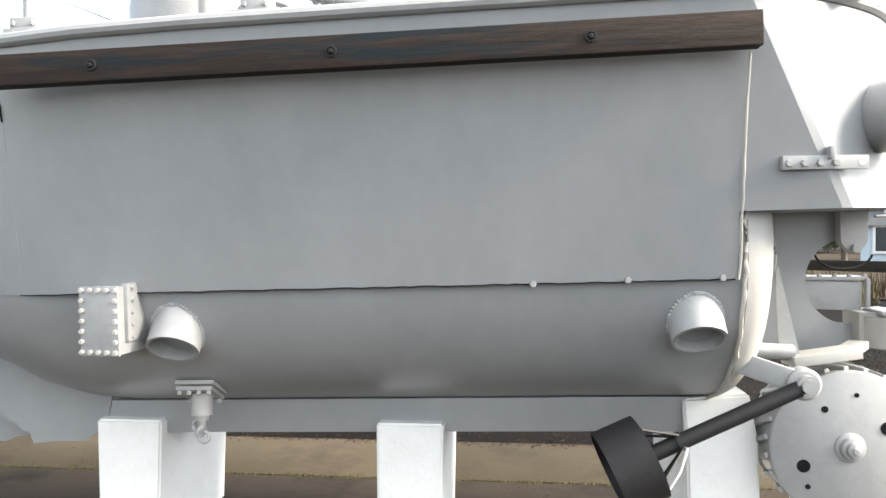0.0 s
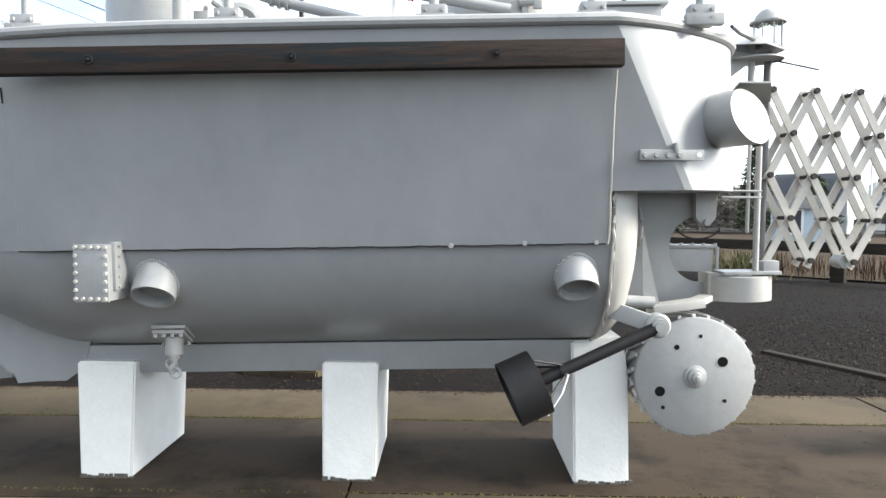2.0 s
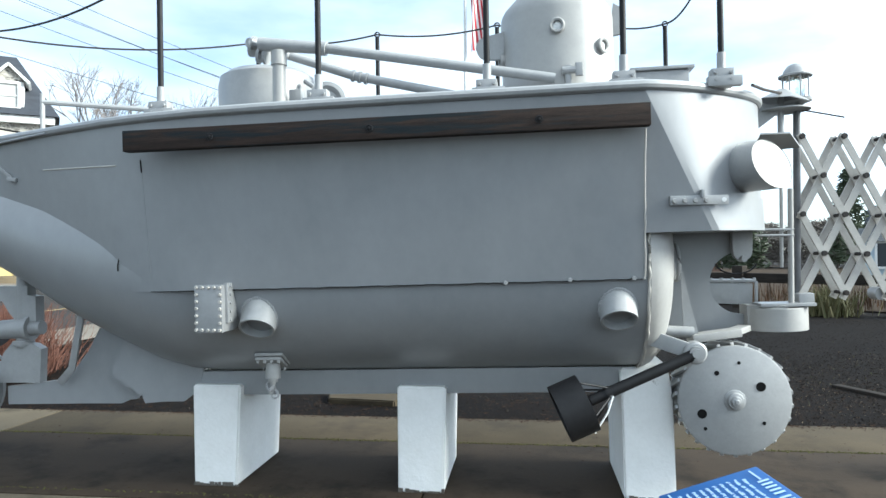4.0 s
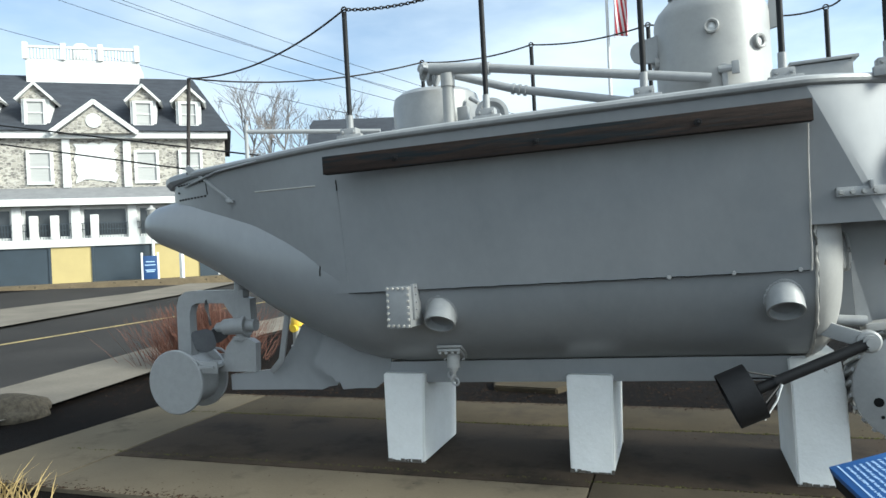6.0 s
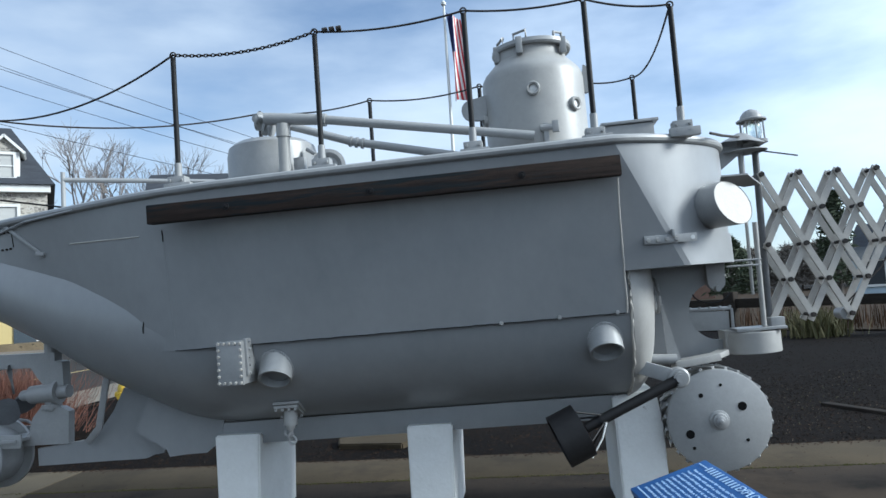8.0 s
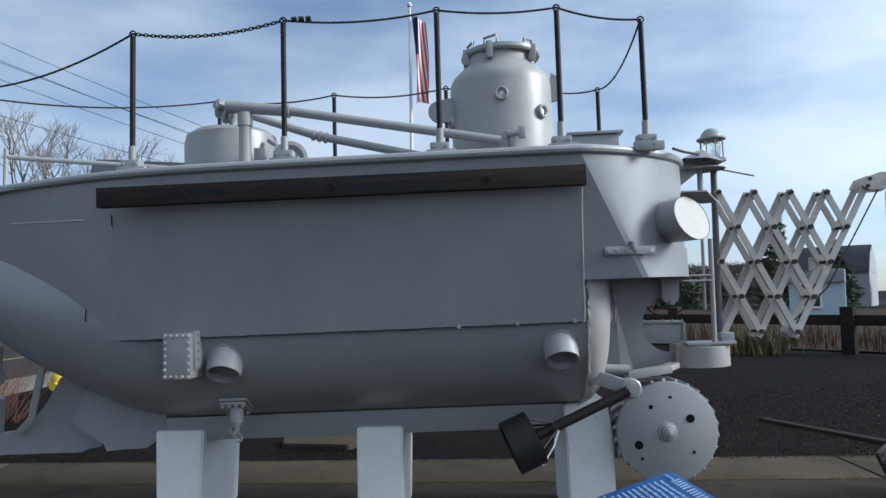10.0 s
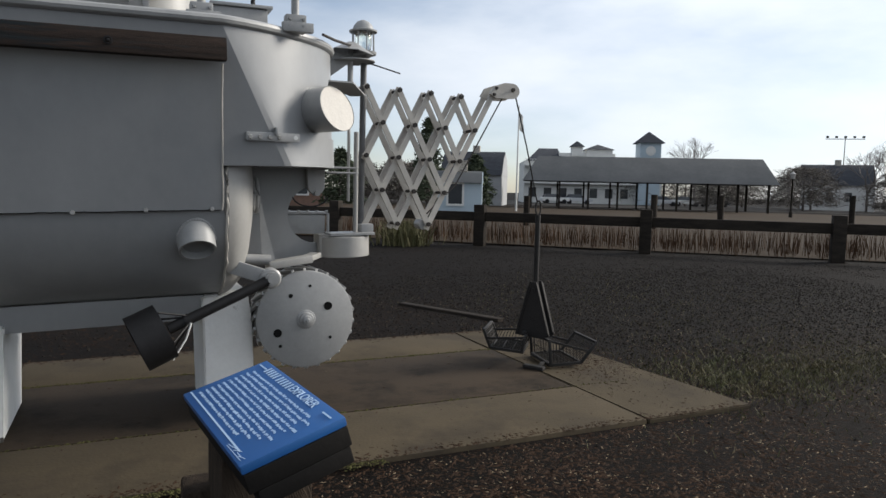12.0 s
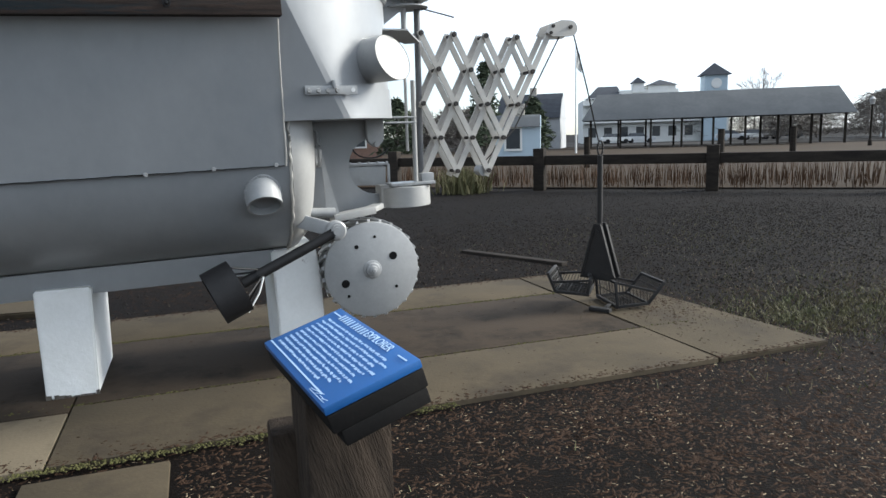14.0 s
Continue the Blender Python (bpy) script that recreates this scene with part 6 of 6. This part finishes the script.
bare_tree((-39.5, 55, 0.6), 25, 1, "tall leafless grey tree beyond the house")
bare_tree((-34.0, 57, 0.6), 22, 2, "leafless grey tree beyond the house")
bare_tree((79, 76, 0), 14, 3, "leafless tree beside the clock tower")
bare_tree((88, 55, 0), 12, 4, "leafless tree at the far lot")
bare_tree((98, 52, 0), 14, 5, "leafless tree at the far lot")
bare_tree((84, 60, 0), 10, 6, "leafless tree at the far lot")
bare_tree((106, 64, 0), 14, 7, "leafless tree at the far lot")
NEEDLE = mat("dark_evergreen", (0.07, 0.085, 0.055), (0.045, 0.055, 0.035), rough=0.85, scale=3, bump=0)


def leafy(name, p, rx, h, n, size, material, label, cone=0.6, slim=0.4):
    t = thing(name, label, "tree", pose(*p))
    b = bmesh.new()
    cyl(b, (0, 0, 0), (0, 0, h * 0.8), 0.03 * h, 0.01 * h, 8)
    part("trunk", b, BARK, t)
    vs, fs = [], []
    for _ in range(n):
        z = random.uniform(0.12, 1.0)
        r = rx * ((1 - z) ** cone + 0.08) * math.sqrt(random.uniform(0.1, 1)) * (0.75 + 0.5 * noise.noise(Vector((z * 4, random.choice((1.0, 2.0, 3.0)), rx))))
        a = random.uniform(0, 6.283)
        c = Vector((math.cos(a) * r, math.sin(a) * r, z * h))
        d1 = Vector((random.gauss(0, 1), random.gauss(0, 1), random.gauss(0, 0.6))).normalized() * size
        d2 = d1.cross(Vector((random.gauss(0, 1), random.gauss(0, 1), random.gauss(0, 1)))).normalized() * size * slim
        i0 = len(vs)
        vs += [tuple(c - d1), tuple(c + d2), tuple(c + d1), tuple(c - d2)]
        fs.append((i0, i0 + 1, i0 + 2, i0 + 3))
    me = bpy.data.meshes.new("crown")
    me.from_pydata(vs, [], fs)
    me.materials.append(material)
    cr = new("crown", me)
    cr.parent = t


leafy("evergreen_tree", (21.5, 44, 0), 2.0, 7.0, 1500, 0.34, NEEDLE, "dark evergreen tree behind the marsh", 0.6, 0.2)
leafy("evergreen_tree", (27.0, 47, 0), 2.2, 4.6, 1500, 0.34, NEEDLE, "dark evergreen tree behind the marsh", 0.6, 0.2)
leafy("evergreen_tree", (15.5, 47, 0), 2.6, 4.6, 1500, 0.34, NEEDLE, "dark evergreen tree behind the marsh", 0.6, 0.2)
HEDGE = mat("dark_winter_brush", (0.18, 0.16, 0.14), (0.10, 0.09, 0.08), rough=0.9, scale=3, bump=0)
for i, (x, y, rx, h) in enumerate(((29, 70, 5, 4.6), (25, 72, 5, 4.5), (68, 92, 6, 5.5), (75, 86, 6, 5.5), (82, 81, 6, 6.0), (89, 76, 6, 5.5), (97, 71, 7, 6.0), (80, 58, 6, 5.5), (88, 50, 6, 5.0), (96, 44, 7, 6.0), (104, 40, 7, 5.5), (74, 66, 5, 4.5), (112, 52, 8, 7), (30, 66, 5, 4.5), (118, 34, 8, 6.5), (-2, 62, 7, 6.5), (8, 66, 7, 6.0), (-14, 62, 7, 6))):
    leafy("brush", (x, y, 0), rx, h, 2600, 0.75, HEDGE, "dark leafless brush along the far shore", 0.25, 0.05)

# ---- pavilion and far buildings ----
PAV_ROOF = mat("grey_metal_roof", (0.085, 0.09, 0.095), (0.06, 0.065, 0.07), rough=0.9, scale=0.4, bump=0.1, fine=3)
PU = Vector((22.2, -13.9, 0)).normalized()
pav = thing("pavilion", "long open pavilion with a grey roof beyond the marsh", "pavilion", pose(39.6, 60.5, -0.02, 0, 0, math.degrees(math.atan2(PU.y, PU.x))))
b = bmesh.new()
rings(b, [[(0, -0.5, 2.95), (26.2, -0.5, 2.95), (26.2, 8.5, 2.95), (0, 8.5, 2.95)], [(1.6, 3.6, 5.75), (25.6, 3.6, 5.75), (25.6, 4.4, 5.75), (1.6, 4.4, 5.75)]])
part("pavilion_roof", b, PAV_ROOF, pav)
for i in range(9):
    for yy0 in (0.1, 7.9):
        hbox("pavilion_post", 0.9 + 3.05 * i - 0.1, 0.9 + 3.05 * i + 0.1, yy0 - 0.1, yy0 + 0.1, 0, 2.95, TIMBER, pav)
CU = Vector((19.1, -9.7, 0)).normalized()
res = thing("white_building", "large white harbourside building with cupolas and balconies", "building", pose(58, 91, 0, 0, 0, math.degrees(math.atan2(CU.y, CU.x))))
PBLUE = mat("pale_blue_siding", (0.40, 0.48, 0.54), (0.34, 0.42, 0.48), rough=0.7, scale=0.6, bump=0.1)
hbox("building_wall", 0, 21.6, 0, 12, 0, 6.6, WHITE_P, res)
hbox("upper_wall", 5.6, 14.5, 1.5, 10, 6.6, 8.0, WHITE_P, res)
b = bmesh.new()
rings(b, [[(0.6, -0.3, 6.6), (6.2, -0.3, 6.6), (6.2, 9, 6.6), (0.6, 9, 6.6)], [(2.6, 4, 8.8), (5.6, 4, 8.8), (5.6, 5, 8.8), (2.6, 5, 8.8)]])
part("hip_roof", b, SLATE, res)
for u0, u1, z0, z1 in ((7.6, 9.3, 7.6, 9.0), (9.9, 14.0, 7.4, 8.6)):
    hbox("cupola", u0, u1, 1.2, 1.2 + (u1 - u0), z0, z1, WHITE_P, res)
    c_, w_ = (u0 + u1) / 2, (u1 - u0) / 2 + 0.3
    b = bmesh.new()
    y0 = 1.2 + (u1 - u0) / 2
    rings(b, [[(c_ - w_, y0 - w_, z1), (c_ + w_, y0 - w_, z1), (c_ + w_, y0 + w_, z1), (c_ - w_, y0 + w_, z1)], [(c_ - 0.1, y0 - 0.1, z1 + 0.9), (c_ + 0.1, y0 - 0.1, z1 + 0.9), (c_ + 0.1, y0 + 0.1, z1 + 0.9), (c_ - 0.1, y0 + 0.1, z1 + 0.9)]])
    part("cupola_roof", b, SLATE, res)
hbox("clock_tower", 17.7, 20.9, -1.5, 1.7, 0, 9.6, PBLUE, res)
b = bmesh.new()
rings(b, [[(17.2, -2, 9.6), (21.4, -2, 9.6), (21.4, 2.2, 9.6), (17.2, 2.2, 9.6)], [(19.2, 0, 11.4), (19.4, 0, 11.4), (19.4, 0.2, 11.4), (19.2, 0.2, 11.4)]])
part("tower_roof", b, SLATE, res)
b = bmesh.new()
cyl(b, (19.3, -1.62, 8.4), (19.3, -1.51, 8.4), 0.75, None, 24)
part("clock_face", b, WHITE_P, res)
for i in range(7):
    for z0 in (0.9, 3.7):
        window(0.8 + 2.4 * i, 2.0 + 2.4 * i, z0, z0 + 1.5, 0.0, res, PANE, False)
for z0 in (3.2, 5.9):
    hbox("balcony", 0.0, 17.4, -1.3, -0.004, z0 - 0.15, z0, WHITE_P, res)
    b = bmesh.new()
    bar(b, (0, -1.25, z0 + 0.9), (17.4, -1.25, z0 + 0.9), 0.08, 0.08)
    for i in range(36):
        box(b, (0.2 + 0.49 * i, -1.25, z0 + 0.45), (0.1, 0.06, 0.9))
    part("balcony_rail", b, WHITE_P, res)


def gable_house(p, yaw, w, d, h, r, wall_m, roof_m, label, chimney=True):
    t = thing("house", label, "house", pose(*p, 0, 0, yaw), group="far houses")
    hbox("wall", -w / 2, w / 2, 0, d, 0, h, wall_m, t)
    b = bmesh.new()
    slab_of(b, [(-0.3, h - 0.1), (d + 0.3, h - 0.1), (d * 0.78, h + r * 0.7), (d / 2, h + r), (d * 0.22, h + r * 0.7)], "x", -w / 2 - 0.3, w / 2 - 0.02)
    part("roof", b, roof_m, t)
    b = bmesh.new()
    slab_of(b, [(0, h - 0.1), (d, h - 0.1), (d * 0.77, h + r * 0.66), (d / 2, h + r * 0.93), (d * 0.23, h + r * 0.66)], "x", w / 2 - 0.01, w / 2 + 0.03)
    part("gable", b, wall_m, t)
    for i in range(max(2, int(w / 2.4))):
        u0 = -w / 2 + 0.7 + i * 2.3
        if u0 + 1 < w / 2:
            window(u0, u0 + 0.9, h * 0.35, h * 0.35 + 1.3, 0.0, t, PANE, False)
    if chimney:
        hbox("chimney", -0.4, 0.4, d / 2 - 0.4, d / 2 + 0.4, h + r * 0.6, h + r + 0.7, STONE_W, t)
    return t


gable_house((37.5, 68.5, 0), -35, 7.0, 7, 3.6, 2.8, mat("weathered_white_siding", (0.34, 0.35, 0.36), (0.26, 0.27, 0.28), rough=0.7, scale=1.0, bump=0.1), SLATE, "white house with a dark gambrel roof")
shed = gable_house((20.6, 36.6, 0), -28, 2.9, 3.2, 2.3, 0.7, PBLUE, PAV_ROOF, "pale blue shed beyond the fence")
gable_house((92, 62, 0), -50, 9, 8, 3.6, 3.0, WHITE_P, SLATE, "white house with a dark roof beyond the lot")
gable_house((101, 52, 0), -60, 9, 8, 3.4, 2.6, PBLUE, SLATE, "grey-blue house with a dark roof beyond the lot")
gable_house((112, 44, 0), -62, 10, 8, 3.6, 2.8, NAVY, SLATE, "dark house beyond the lot")
gable_house((-19.3, 37.0, 0.3), 20, 6.0, 6, 8.4, 2.3, WHITE_P, SLATE, "white house with a dark gable roof behind the boat", False)
gable_house((12, 58, 0), -12, 10, 7, 3.0, 2.4, mat("red_brick_wall", (0.21, 0.135, 0.105), (0.15, 0.10, 0.08), rough=0.85, scale=3), SLATE, "low brick house beyond the marsh")
b = bmesh.new()
cyl(b, (113, 76.7, 0), (113, 76.7, 12.2), 0.09, 0.06, 8)
bar(b, (110.6, 78.6, 11.9), (115.4, 74.8, 11.9), 0.12, 0.12)
for k in range(5):
    box(b, (110.8 + 1.1 * k, 78.4 - 0.87 * k, 12.25), (0.34, 0.3, 0.34))
solo("floodlight_mast", b, TIMBER, "tall floodlight mast beyond the lot", "mast")
far_pole = thing("flagpole", "slim white flagpole with a small limp flag beyond the fence", "flagpole", pose(31.5, 47.9, 0))
b = bmesh.new()
cyl(b, (0, 0, 0), (0, 0, 9.0), 0.09, 0.05, 8)
part("pole", b, WHITE_P, far_pole)
b = bmesh.new()
lp = [[(0.06 + 0.42 * k + 0.05 * math.sin(4 * k + i), 0.06 * math.sin(7 * k + i), 8.5 - 0.28 * i - 0.5 * k) for k in (0, 0.25, 0.5, 0.75, 1)] for i in range(6)]
rings(b, lp, closed=False)
part("flag_cloth", b, BLIND, far_pole)
# marker posts in the marsh
for x, y, h in ((24.5, 22.5, 1.7), (30.5, 24.0, 1.7), (38.5, 22.0, 1.9), (19.0, 25.5, 1.5)):
    b = bmesh.new()
    cyl(b, (x, y, -0.05), (x, y, h), 0.16, None, 8)
    solo("marsh_pile", b, TIMBER, "dark timber pile standing in the marsh", "pile", group="marsh piles")


def car(p, yaw, paint, label):
    t = thing("car", label, "car", pose(*p, 0, 0, yaw), group="parked cars")
    b = bmesh.new()
    slab_of(b, [(-2.1, 0.35), (2.1, 0.35), (2.15, 0.75), (1.3, 0.9), (-1.9, 0.95), (-2.1, 0.8)], "y", -0.85, 0.85)
    bmesh.ops.bevel(b, geom=list(b.edges), offset=0.05, segments=2, affect="EDGES")
    part("car_body", b, paint, t)
    b = bmesh.new()
    rings(b, [[(-1.8, -0.8, 0.9), (1.0, -0.8, 0.9), (1.0, 0.8, 0.9), (-1.8, 0.8, 0.9)], [(-1.4, -0.62, 1.45), (0.3, -0.62, 1.45), (0.3, 0.62, 1.45), (-1.4, 0.62, 1.45)]])
    part("car_cabin", b, PANE, t)
    for wx in (-1.3, 1.3):
        for wy in (-0.82, 0.82):
            b = bmesh.new()
            cyl(b, (wx, wy - 0.1, 0.33), (wx, wy + 0.1, 0.33), 0.33, None, 14)
            part("wheel", b, BLACK, t)


SILVER = mat("silver_car_paint", (0.5, 0.51, 0.52), (0.45, 0.46, 0.47), rough=0.3, scale=2, bump=0)
for x, y, yaw, m_, lb in ((59.4, 84.2, -20, WHITE_P, "white parked car"), (62.8, 83, -30, SILVER, "silver parked car"), (74, 77, -35, SILVER, "silver parked car"), (77, 75.5, -30, WHITE_P, "white parked car"), (80.5, 73.5, -25, NAVY, "dark parked car")):
    car((x, y, 0.02), yaw, m_, lb + " in the far lot")

# ---- small things on the ground ----
b = bmesh.new()
bar(b, (4.46, 5.05, -0.02), (5.25, 3.4, -0.015), 0.13, 0.055, 0.012)
solo("landscape_timber", b, TIMBER, "dark edging timber lying on the gravel", "timber")
b = bmesh.new()
slab_of(b, [(-1.75, 3.55), (-0.95, 3.45), (-0.75, 3.85), (-0.9, 4.15), (-1.6, 4.2), (-1.85, 3.9)], "z", -0.06, 0.03)
bmesh.ops.bevel(b, geom=list(b.edges), offset=0.015, segments=2, affect="EDGES")
solo("flat_stone", b, SLAB, "tan flat stone slab in the mulch behind the pad", "stone")
PALEBIT = mat("pale_straw_bits", (0.30, 0.24, 0.16), (0.14, 0.10, 0.065), rough=0.9, scale=12, amount=1.0, bump=0)
scatter("straw_bits", on_ground(9000, -0.5, 9.0, -3.6, -0.4) + on_ground(5000, 3, 12, 0.0, 8.0), 0.0018, 0.0075, 0.35, PALEBIT, "pale straw and leaf bits in the mulch", "litter")
MOSS = mat("joint_moss", (0.07, 0.075, 0.025), (0.045, 0.035, 0.02), rough=0.95, scale=8, amount=1.0, bump=0)
scatter("joint_moss", [(random.uniform(-5.2, 4.9), random.gauss(1.893, 0.018), -0.004) for _ in range(2600)] + [(random.uniform(-5.2, 4.9), random.gauss(0.378, 0.012), -0.004) for _ in range(900)] + [(random.uniform(-1.5, 2.2), random.gauss(-0.60, 0.035), -0.01) for _ in range(1600)], 0.004, 0.012, 0.8, MOSS, "moss and dirt along the concrete joints", "moss")
scatter("edge_dirt", [(random.uniform(-5.5, 5.3), -0.58 + abs(random.gauss(0, 0.05)), 0.0) for _ in range(1500)] + [(random.uniform(-5.0, 5.1), 2.82 - abs(random.gauss(0, 0.05)), 0.0) for _ in range(1500)] + [(random.gauss(4.95, 0.25), random.gauss(1.3, 0.5), 0.0) for _ in range(900)], 0.003, 0.010, 0.4, CHIP, "mulch strewn over the pad's edges", "mulch")
